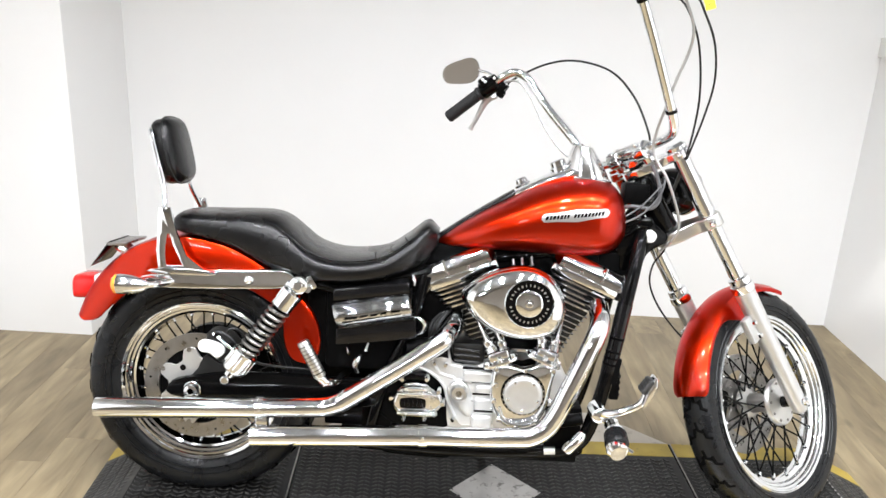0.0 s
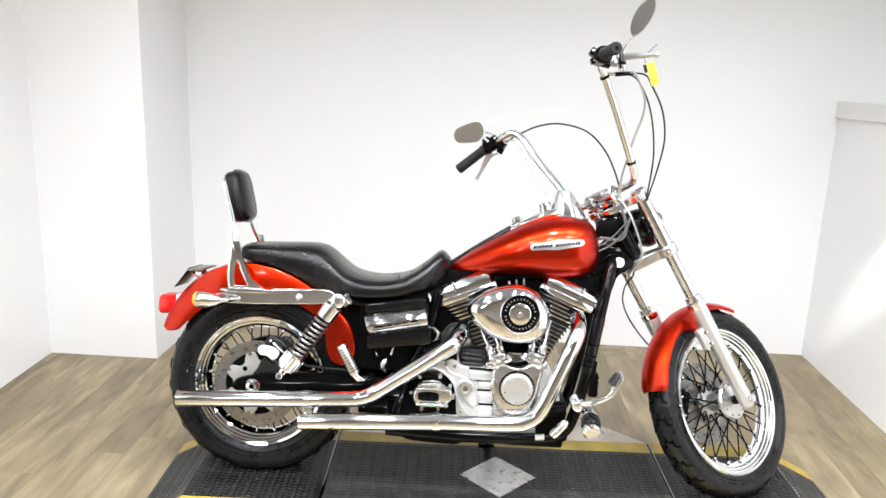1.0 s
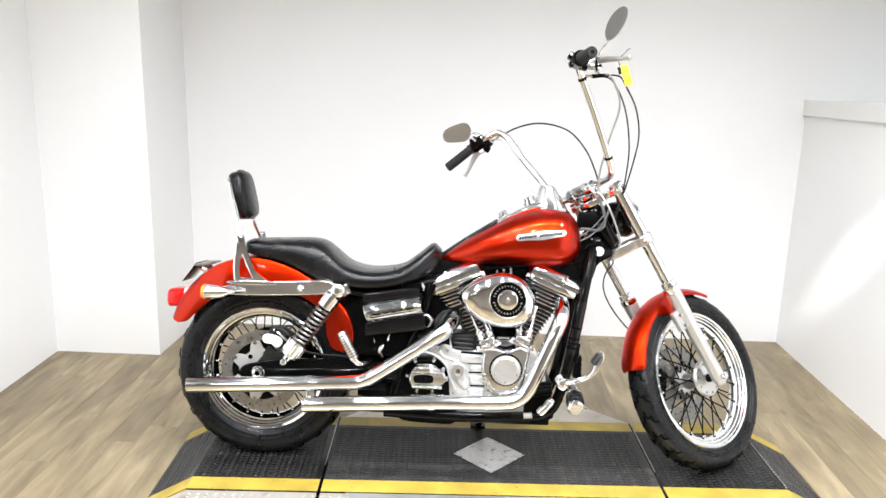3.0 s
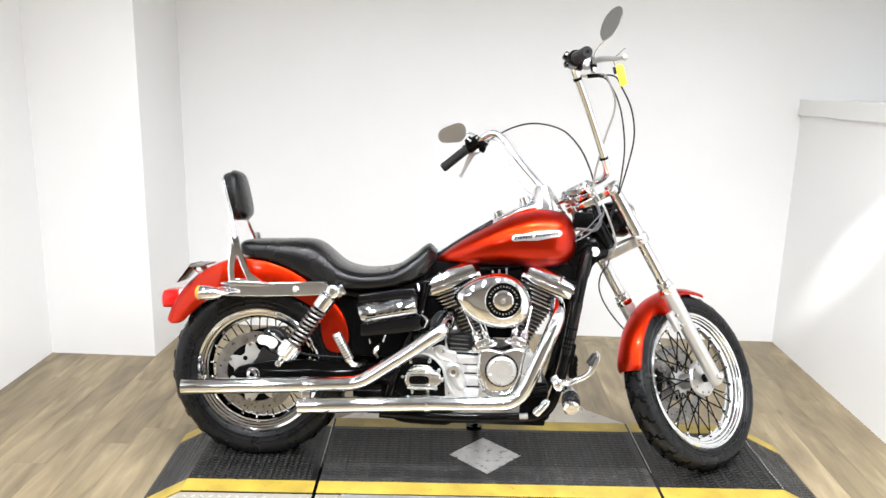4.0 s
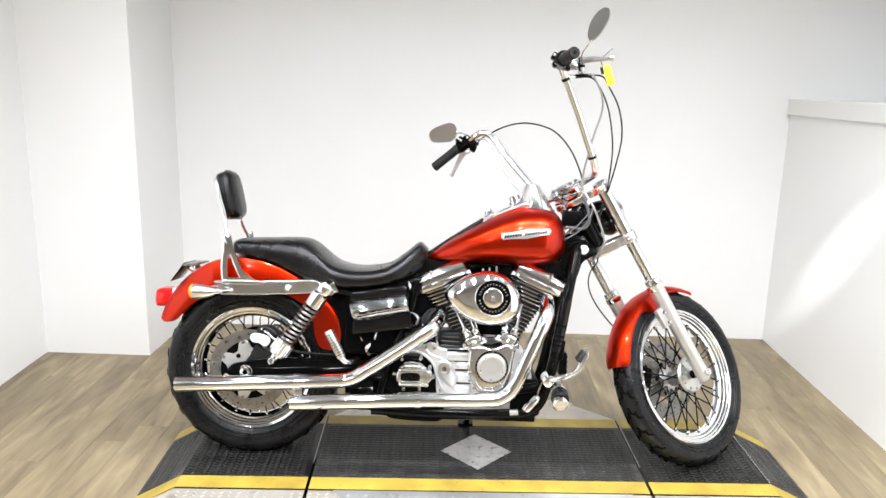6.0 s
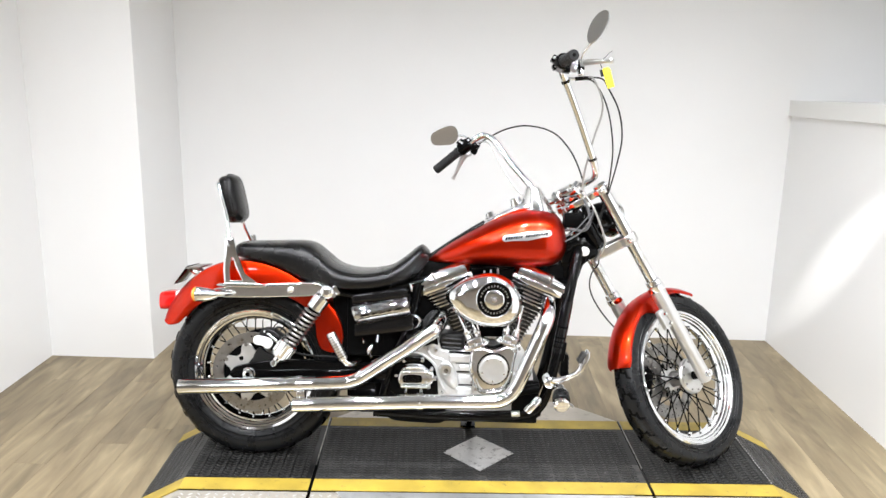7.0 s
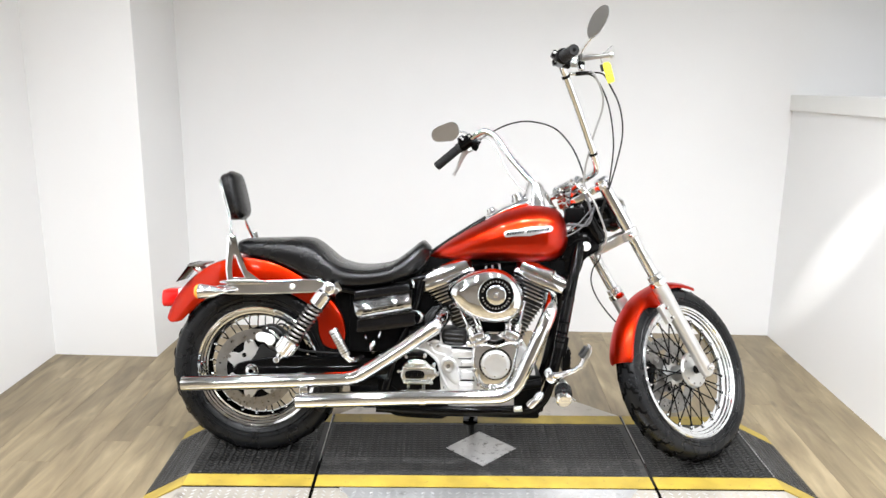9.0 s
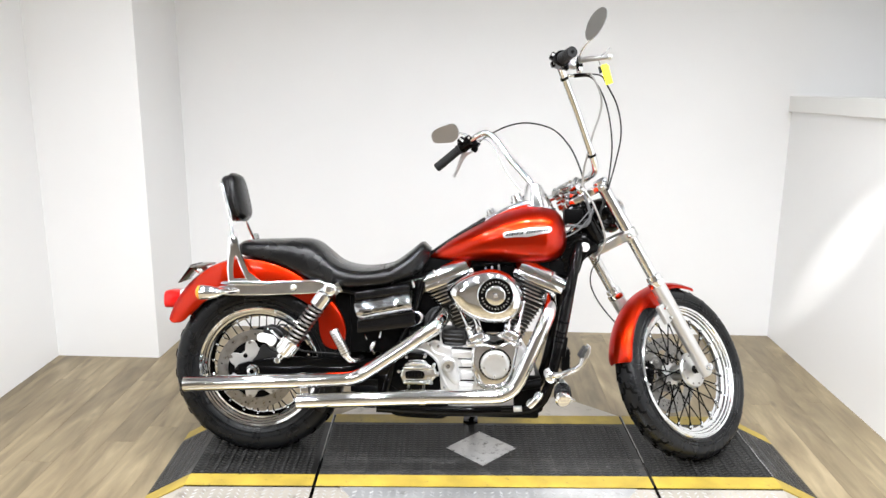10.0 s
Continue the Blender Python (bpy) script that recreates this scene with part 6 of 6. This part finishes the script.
# -- fork crowns, headlight, risers --
for s in (-0.105, 0.105):
    fs = new("fork_leg")
    fs.parent = bike
    fs["label"] = "fork leg with satin slider and chrome tube"
    part("slider", tube([fk(-0.032, s), fk(-0.026, s), fk(0.0, s), fk(0.09, s), fk(0.34, s), fk(0.362, s)], [0.014, 0.021, 0.025, 0.0245, 0.0285, 0.0285], 24), M_SLIDER, fs, "satin aluminium slider", m=TURN)
    part("slider_lug", bevelled(box(0, 0, 0, 0.05, 0.022, 0.075), 0.008), M_SLIDER, fs, m=TURN @ Matrix.Translation(fk(0.255, s * 0.92, -0.032)) @ Matrix.Rotation(radians(-RAKE), 4, "Y"))
    for z in (0.235, 0.275):
        q = fk(z, s - (0.012 if s < 0 else -0.012), -0.040)
        part("lug_bolt", bolt(q.x, q.y, q.z, 0.0075, 0.008, (0, -1 if s < 0 else 1, 0)), M_CHROME, fs, m=TURN)
    q = fk(0.0, s + math.copysign(0.024, s), 0.0)
    part("axle_end", lathe([(0.0, -0.014), (0.007, -0.014), (0.008, -0.010), (0.0125, -0.010), (0.0145, -0.004), (0.0145, 0.004)], 18, tuple(q)), M_CHROME, fs, "axle bolt", m=TURN)
    part("stanchion", rod(fk(0.36, s), fk(0.80, s), 0.0205, 24), M_CHROME, fs, "chrome fork tube", m=TURN)
    part("upper_sleeve", rod(fk(0.60, s), fk(0.775, s), 0.0235, 24), M_CHROME, fs, "polished upper sleeve", m=TURN)
    part("seal_ring", tube([fk(0.355, s), fk(0.358, s), fk(0.378, s), fk(0.380, s), fk(0.384, s), fk(0.398, s), fk(0.401, s)], [0.029, 0.0315, 0.0315, 0.0285, 0.0275, 0.0275, 0.022], 24), M_CHROME, fs, "chrome seal collar", m=TURN)
    part("cap", tube([fk(0.785, s), fk(0.790, s), fk(0.802, s), fk(0.810, s)], [0.026, 0.028, 0.028, 0.021], 24), M_CHROME, fs, "chrome fork cap", m=TURN)


for s in (-0.105, 0.105):
    for a in (0.575, 0.780):
        p = fk(a, s - 0.022, -0.034)
        part("pinch_bolt", tube([p, p + Vector((0, -0.012, 0)), p + Vector((0, -0.016, 0))], [0.0075, 0.0075, 0.005], 10), M_CHROME, bike, m=TURN)


def crown(a, thick, back, name, mat, label):
    """A triple clamp: a plate round both tubes and the stem."""
    o = rounded([(0.032, -0.115), (0.032, -0.09), (0.018, -0.05), (0.012, 0.0), (0.018, 0.05), (0.032, 0.09), (0.032, 0.115), (0.0, 0.138), (-0.032, 0.115), (-0.034, 0.08), (back, 0.035), (back - 0.012, 0.0), (back, -0.035), (-0.034, -0.08), (-0.032, -0.115), (0.0, -0.138)], 3)
    bm = bmesh.new()
    rows = []
    for t in (-thick / 2, thick / 2):
        rows.append([bm.verts.new(fk(a + t, s, f)) for f, s in o])
    bm.faces.new(rows[0])
    bm.faces.new(rows[1][::-1])
    n = len(o)
    for i in range(n):
        bm.faces.new((rows[0][i], rows[1][i], rows[1][(i + 1) % n], rows[0][(i + 1) % n]))
    bmesh.ops.recalc_face_normals(bm, faces=bm.faces)
    return part(name, bevelled(bm, 0.006, 3), mat, bike, label, m=TURN)


crown(0.780, 0.026, -0.075, "upper_crown", M_POLISH, "polished upper fork crown")
crown(0.575, 0.036, -0.075, "lower_crown", M_SATIN, "polished lower fork crown")
part("steering_stem", rod(fk(0.57, 0, -0.052), fk(0.80, 0, -0.052), 0.02, 16), M_BLACK, bike, m=TURN)
part("stem_nut", tube([fk(0.80, 0, -0.052), fk(0.815, 0, -0.052), fk(0.82, 0, -0.052)], [0.02, 0.02, 0.014], 6), M_CHROME, bike, m=TURN)
for s in (-0.045, 0.045):
    part("riser", tube([fk(0.80, s, -0.045), fk(0.815, s, -0.05), fk(0.84, s, -0.055)], [0.021, 0.019, 0.021], 20), M_POLISH, bike, "polished handlebar riser", m=TURN)
    part("riser_clamp", tube([fk(0.832, s - 0.019, -0.057), fk(0.832, s - 0.016, -0.057), fk(0.832, s + 0.016, -0.057), fk(0.832, s + 0.019, -0.057)], [0.022, 0.026, 0.026, 0.022], 24), M_CHROME, bike, "chrome bar clamp", m=TURN)
    for o in (-0.017, 0.017):
        q = fk(0.850, s, -0.057 + o)
        part("clamp_bolt", tube([q, q + UP * 0.008], 0.005, 6), M_CHROME, bike, m=TURN)
part("bar_clamp_bridge", tube([fk(0.845, -0.03, -0.057), fk(0.845, 0.03, -0.057)], 0.014, 16), M_CHROME, bike, m=TURN)
lamp = new("headlight")
lamp.parent = bike
lamp["label"] = "chrome headlight between the fork tubes"
HL = TURN @ Matrix.Translation(fk(0.675, 0, 0.055)) @ Matrix.Rotation(radians(90), 4, "Y")
part("bucket", lathe([(0.0, -0.075), (0.03, -0.072), (0.048, -0.055), (0.060, -0.02), (0.064, 0.02), (0.066, 0.03), (0.063, 0.038)], 40, axis="Z"), M_BLACK, lamp, "black headlight bucket", m=HL)
part("trim_ring", lathe([(0.063, 0.028), (0.069, 0.03), (0.070, 0.04), (0.064, 0.046), (0.060, 0.042)], 40, axis="Z"), M_CHROME, lamp, "chrome trim ring", m=HL)
part("glass", lathe([(0.062, 0.042), (0.045, 0.05), (0.0, 0.054)], 40, axis="Z"), M_MIRROR, lamp, "headlight lens", m=HL)
part("headlight_mount", bevelled(box(0, 0, 0, 0.05, 0.05, 0.10), 0.006), M_BLACK, bike, m=TURN @ Matrix.Translation(fk(0.68, 0, 0.01)) @ Matrix.Rotation(radians(-RAKE), 4, "Y"))

# -- handlebar --
BAR_RAKE, BAR_TURN = radians(29.0), 39.3
BAR_UP = Vector((-math.sin(BAR_RAKE), 0, math.cos(BAR_RAKE)))
BAR_FWD = Vector((math.cos(BAR_RAKE), 0, math.sin(BAR_RAKE)))
BAR_BASE = Vector((0.815, 0, 0.322))
BARS = Matrix.Translation((0.934, 0, 0)) @ Matrix.Rotation(radians(BAR_TURN), 4, BAR_UP) @ Matrix.Translation((-0.934, 0, 0))


def hb(a, s, f):
    """A point of the handlebar, which sits a touch twisted in its clamps."""
    return BAR_BASE + BAR_UP * (a - 0.075 * s) + Vector((0, s, 0)) + BAR_FWD * f


base = [(0.828, 0.0, -0.057), (0.828, 0.05, -0.057), (0.829, 0.095, -0.060), (0.836, 0.132, -0.068), (0.860, 0.156, -0.077), (0.91, 0.172, -0.081)]
RIGHT = [BARS @ hb(a, -s, f) for a, s, f in base + [(1.05, 0.207, -0.089)]] + [Vector(p) for p in ((0.300, -0.208, 1.374), (0.282, -0.222, 1.410), (0.271, -0.245, 1.431), (0.268, -0.280, 1.437), (0.272, -0.330, 1.436), (0.289, -0.430, 1.437))]
LEFT = [BARS @ hb(a, s * (1.0 if s < 0.12 else 1.07), f) for a, s, f in base] + [Vector(p) for p in ((0.208, 0.140, 1.036), (0.131, 0.165, 1.124), (0.093, 0.180, 1.174), (0.064, 0.192, 1.212), (0.030, 0.200, 1.228), (0.000, 0.204, 1.218), (-0.035, 0.212, 1.193), (-0.072, 0.222, 1.164), (-0.163, 0.250, 1.089))]
handlebar = new("handlebar")
handlebar.parent = bike
handlebar["label"] = "tall chrome ape-hanger handlebar with black grips"
part("bar", tube(RIGHT[::-1] + LEFT[1:], 0.0127, 18, 5), M_CHROME, handlebar, "bent chrome bar")


def grip_end(g0, g1):
    """A ribbed rubber grip from its collar to the bar's end."""
    d = (g1 - g0).normalized()
    grip = part("grip", tube([g0 - d * 0.004, g0, g0 + d * 0.006, g0 + d * 0.008, g1 - d * 0.002, g1 + d * 0.006, g1 + d * 0.012], [0.018, 0.021, 0.021, 0.0172, 0.0178, 0.019, 0.016], 24), M_GRIP, handlebar, "black rubber grip")
    for k in range(16):
        p = g0 + d * 0.012 + (g1 - g0 - d * 0.012) * (k / 16)
        part("grip_rib", tube([p, p + d * 0.0015, p + d * 0.0035, p + d * 0.005], [0.0172, 0.0186, 0.0186, 0.0172], 18), M_GRIP, grip)
    part("grip_end", rod(g1 + d * 0.012, g1 + d * 0.0135, 0.006, 16), M_DARK, grip)


def block(name, x, y, z, sx, sy, sz, turn, mat, label="", bevel=0.006):
    return part(name, bevelled(box(0, 0, 0, sx, sy, sz), bevel), mat, handlebar, label, m=Matrix.Translation((x, y, z)) @ Matrix.Rotation(radians(turn), 4, "Y"))


grip_end(Vector((-0.072, 0.222, 1.164)), Vector((-0.155, 0.2475, 1.0955)))
grip_end(Vector((0.273, -0.335, 1.436)), Vector((0.288, -0.425, 1.437)))
# left: clutch lever and switches
part("switch_housing", tube([(-0.026, 0.209, 1.200), (-0.029, 0.210, 1.197), (-0.064, 0.220, 1.170), (-0.067, 0.221, 1.168)], [0.021, 0.026, 0.026, 0.022], 20), M_BLACK, handlebar, "black switch housing")
block("switch_pod", -0.064, 0.200, 1.197, 0.030, 0.030, 0.026, -40, M_BLACK)
block("switch_pod", -0.036, 0.200, 1.208, 0.022, 0.026, 0.020, -40, M_BLACK)
for x, z in ((-0.068, 1.202), (-0.060, 1.196), (-0.034, 1.208)):
    block("switch_button", x, 0.183, z, 0.008, 0.006, 0.008, -40, M_BADGE, bevel=0.0015)
block("lever_bracket", -0.012, 0.215, 1.184, 0.034, 0.034, 0.030, -40, M_BLACK, "black lever bracket")
block("lever_perch", -0.010, 0.222, 1.166, 0.026, 0.028, 0.024, 30, M_DARK)
part("lever_pivot", tube([(-0.033, 0.212, 1.162), (-0.034, 0.250, 1.158)], 0.010, 14), M_SATIN, handlebar)
part("lever", tube([(-0.022, 0.236, 1.162), (-0.047, 0.246, 1.149), (-0.064, 0.258, 1.119), (-0.079, 0.272, 1.085), (-0.088, 0.283, 1.067), (-0.093, 0.288, 1.057)], [0.011, 0.0115, 0.009, 0.007, 0.0065, 0.0085], 14, 5), M_ALU, handlebar, "polished clutch lever")
part("cable_collar", tube([(0.000, 0.218, 1.176), (0.010, 0.222, 1.190)], 0.006, 12), M_BLACK, handlebar)
# right: brake lever, reservoir, switches
part("switch_housing", tube([(0.268, -0.262, 1.435), (0.268, -0.266, 1.435), (0.271, -0.325, 1.436), (0.272, -0.33, 1.436)], [0.023, 0.0275, 0.0275, 0.022], 20), M_BLACK, handlebar, "black switch housing")
block("switch_pod", 0.247, -0.280, 1.448, 0.026, 0.034, 0.026, 30, M_BLACK)
block("switch_pod", 0.250, -0.275, 1.424, 0.024, 0.034, 0.020, -20, M_BLACK)
block("switch_pod", 0.284, -0.275, 1.414, 0.030, 0.030, 0.018, 10, M_BLACK)
for x, z in ((0.243, 1.452), (0.249, 1.424), (0.268, 1.455)):
    block("switch_button", x, -0.300, z, 0.009, 0.006, 0.008, 10, M_BADGE, bevel=0.0015)
block("lever_bracket", 0.310, -0.238, 1.430, 0.036, 0.030, 0.034, 0, M_CHROME, "chrome lever bracket")
part("brake_reservoir", tube([(0.338, -0.245, 1.456), (0.338, -0.245, 1.452), (0.339, -0.245, 1.432), (0.339, -0.245, 1.430), (0.340, -0.245, 1.406), (0.340, -0.245, 1.402)], [0.010, 0.0145, 0.0145, 0.0115, 0.0125, 0.009], 18), M_CHROME, handlebar, "chrome brake reservoir")
part("reservoir_band", tube([(0.339, -0.245, 1.429), (0.339, -0.245, 1.421)], 0.0135, 18), M_DARK, handlebar)
part("lever", tube([(0.346, -0.252, 1.443), (0.352, -0.257, 1.444), (0.375, -0.285, 1.443), (0.398, -0.310, 1.440), (0.413, -0.325, 1.439), (0.420, -0.333, 1.439), (0.425, -0.338, 1.439), (0.431, -0.343, 1.439)], [0.0085, 0.0105, 0.0095, 0.0075, 0.0062, 0.0068, 0.0105, 0.0055], 14, 5), M_SATIN, handlebar, "polished brake lever")
part("cable_stop", tube([(0.302, -0.210, 1.396), (0.328, -0.210, 1.396)], 0.0055, 12), M_CHROME, handlebar)
part("cable_stop", tube([(0.326, -0.210, 1.396), (0.360, -0.207, 1.400), (0.388, -0.205, 1.403)], [0.0075, 0.007, 0.0045], 12), M_BLACK, handlebar, "black cable ferrule")
part("bar_tie", tube([BARS @ hb(0.885, -0.164, -0.079), BARS @ hb(0.893, -0.1665, -0.0797)], 0.0150, 14), M_BLACK, handlebar)
part("bar_tie", tube([(0.295, -0.211, 1.382), (0.291, -0.214, 1.390)], 0.0148, 14), M_BLACK, handlebar)


def mirror(outline, centre, w, h, axis_u, axis_v, stem):
    """An oval mirror: a chrome shell with glass on its rear face."""
    u, v = Vector(axis_u).normalized(), Vector(axis_v)
    v = (v - u * v.dot(u)).normalized()
    n = u.cross(v)
    c = Vector(centre)
    rim = rounded(outline, 3)
    mir = new("mirror")
    mir.parent = bike
    mir["label"] = "chrome mirror on a thin stem"
    shell = loft([[c + u * a * w * k + v * b * h * k + n * z for a, b in rim] for k, z in ((0.97, 0.004), (1.0, 0.0), (0.97, -0.009), (0.82, -0.018), (0.45, -0.024))])
    part("shell", shell, M_CHROME, mir, "chrome mirror shell")
    glass = loft([[c + u * a * w * k + v * b * h * k + n * z for a, b in rim] for k, z in ((0.93, 0.0042), (0.92, 0.0048))])
    part("glass", glass, M_MIRROR, mir, "mirror glass")
    part("stem", tube(stem, 0.0045, 10, 4), M_CHROME, mir, "chrome stem")
    return mir


OVAL = [(-1.0, 0.05), (-0.72, 0.62), (-0.1, 0.95), (0.55, 0.82), (0.98, 0.25), (0.92, -0.45), (0.4, -0.88), (-0.4, -0.85), (-0.85, -0.45)]
TAPER = [(-0.97, -0.05), (-0.93, -0.55), (-0.70, -0.86), (-0.1, -0.93), (0.5, -0.90), (0.88, -0.45), (0.97, 0.15), (0.80, 0.75), (0.40, 0.93), (-0.2, 0.72), (-0.75, 0.42)]
mirror(OVAL, (0.383, -0.305, 1.553), 0.060, 0.029, (0.40, -0.12, 0.83), (-0.85, 0.35, 0.40), [(0.338, -0.245, 1.45), (0.345, -0.262, 1.475), (0.368, -0.29, 1.508)])
mirror(TAPER, (-0.131, 0.27, 1.230), 0.060, 0.042, (0.97, -0.03, 0.10), (-0.10, -0.14, 0.96), [(-0.03, 0.215, 1.20), (-0.045, 0.25, 1.225), (-0.085, 0.272, 1.235)])

# -- paper tag on the brake reservoir --
tag = tagged(new("paper_tag"), "small yellow paper tag hanging from the handlebar", "tag")
tag.matrix_basis = bike.matrix_basis.copy()
TAG = Matrix.Translation((0.424, -0.300, 1.389)) @ Matrix.Rotation(radians(-17), 4, "Y") @ Matrix.Rotation(radians(8), 4, "Z")
paper = part("paper", bevelled(slab([(-0.012, -0.035), (0.013, -0.034), (0.014, 0.026), (0.009, 0.034), (-0.008, 0.035), (-0.014, 0.027)], -0.0006, 0.0006), 0.0003), M_YELLOWTAG, tag, m=TAG)
for k, (u, w) in enumerate(((0.0, 0.016), (-0.001, 0.013), (0.001, 0.018), (-0.001, 0.010))):
    part("writing_bar", box(u, -0.0009, 0.014 - 0.012 * k, w, 0.0004, 0.0022), M_PADGREY, paper, m=TAG, smooth=False)
part("clip", bevelled(box(-0.018, 0.0, 0.020, 0.009, 0.008, 0.024), 0.002), M_CABLE, tag, "black clip", m=TAG)
part("string", tube([(0.402, -0.298, 1.420), (0.398, -0.285, 1.438), (0.392, -0.275, 1.441)], 0.0012, 6), M_CABLE, tag)
part("wire_hook", tube([(0.403, -0.315, 1.436), (0.402, -0.312, 1.447), (0.412, -0.306, 1.456), (0.424, -0.302, 1.470), (0.433, -0.300, 1.476)], 0.0016, 6, 4), M_WIRE, tag, "thin grey wire")

# -- cables --
def cable(pts, r, mat, label=""):
    part("cable", tube(pts, r, 8, 6), mat, bike, label)


cable([(0.010, 0.225, 1.195), (0.032, 0.220, 1.213), (0.114, 0.200, 1.255), (0.198, 0.160, 1.267), (0.290, 0.100, 1.238), (0.351, 0.060, 1.171), (0.387, 0.030, 1.091), (0.402, 0.020, 1.03), (0.40, 0.01, 0.95)], 0.0031, M_CABLE, "black clutch cable")
cable([(0.330, -0.205, 1.397), (0.353, -0.200, 1.398), (0.398, -0.200, 1.384), (0.447, -0.180, 1.298), (0.478, -0.130, 1.176), (0.478, -0.100, 1.069), (0.472, -0.060, 0.99), (0.45, -0.04, 0.90)], 0.0028, M_CABLE, "black throttle cable")
cable([(0.360, -0.215, 1.40), (0.413, -0.240, 1.394), (0.439, -0.240, 1.357), (0.482, -0.200, 1.291), (0.506, -0.150, 1.205), (0.498, -0.110, 1.109), (0.476, -0.060, 0.99), (0.455, -0.04, 0.90)], 0.0028, M_CABLE, "black throttle cable")
cable([(0.370, -0.235, 1.40), (0.383, -0.250, 1.392), (0.417, -0.230, 1.329), (0.423, -0.200, 1.276), (0.404, -0.170, 1.201), (0.392, -0.140, 1.134), (0.385, -0.100, 1.076), (0.387, -0.080, 1.016), (0.426, -0.100, 0.947), (0.471, -0.080, 0.836), (0.460, -0.060, 0.783), (0.44, -0.03, 0.75)], 0.0036, M_BRAID, "braided brake hose")
cable([(-0.010, 0.220, 1.195), (0.038, 0.200, 1.203), (0.078, 0.170, 1.154), (0.114, 0.120, 1.076), (0.173, 0.080, 1.0), (0.25, 0.05, 0.97)], 0.0032, M_BRAID, "pale wire sleeve")
cable([(0.46, -0.02, 0.78), (0.472, 0.050, 0.739), (0.449, 0.060, 0.699), (0.448, 0.080, 0.642), (0.480, 0.100, 0.575), (0.544, 0.120, 0.497), (0.62, 0.13, 0.43)], 0.0028, M_CABLE, "thin black front brake hose")
cable([(0.330, -0.050, 0.868), (0.350, -0.062, 0.872), (0.397, -0.066, 0.870), (0.417, -0.066, 0.899), (0.410, -0.060, 0.945), (0.395, -0.050, 0.985)], 0.0052, M_WIRE, "grey wiring sleeve")
cable([(0.318, -0.080, 0.824), (0.375, -0.075, 0.857), (0.416, -0.075, 0.909), (0.43, -0.06, 0.95)], 0.0026, M_WIRE, "grey cable")
cable([(0.318, -0.072, 0.838), (0.37, -0.072, 0.876), (0.42, -0.07, 0.935)], 0.0024, M_WIRE, "grey cable")
for k, (x, y, z) in enumerate(((0.35, -0.03, 0.90), (0.40, -0.02, 0.885), (0.43, 0.0, 0.86), (0.37, 0.02, 0.87))):
    cable([(x - 0.04, y, z - 0.05), (x, y - 0.01, z), (x + 0.03, y, z + 0.03), (x + 0.04, y + 0.01, z + 0.07)], 0.006, M_CABLE)
part("ignition_block", bevelled(box(0.36, -0.02, 0.905, 0.07, 0.06, 0.055), 0.008), M_DARK, bike, "black connector block")
tread(front, FM, 0.328, 0.047, 27, 5)
tread(rear, RM, 0.326, 0.078, 26, 6)
part("horn_bracket", bevelled(box(0.318, -0.035, 0.862, 0.012, 0.03, 0.04), 0.004), M_RED, bike)

# ---- small pieces: floor planks last ----
planks()
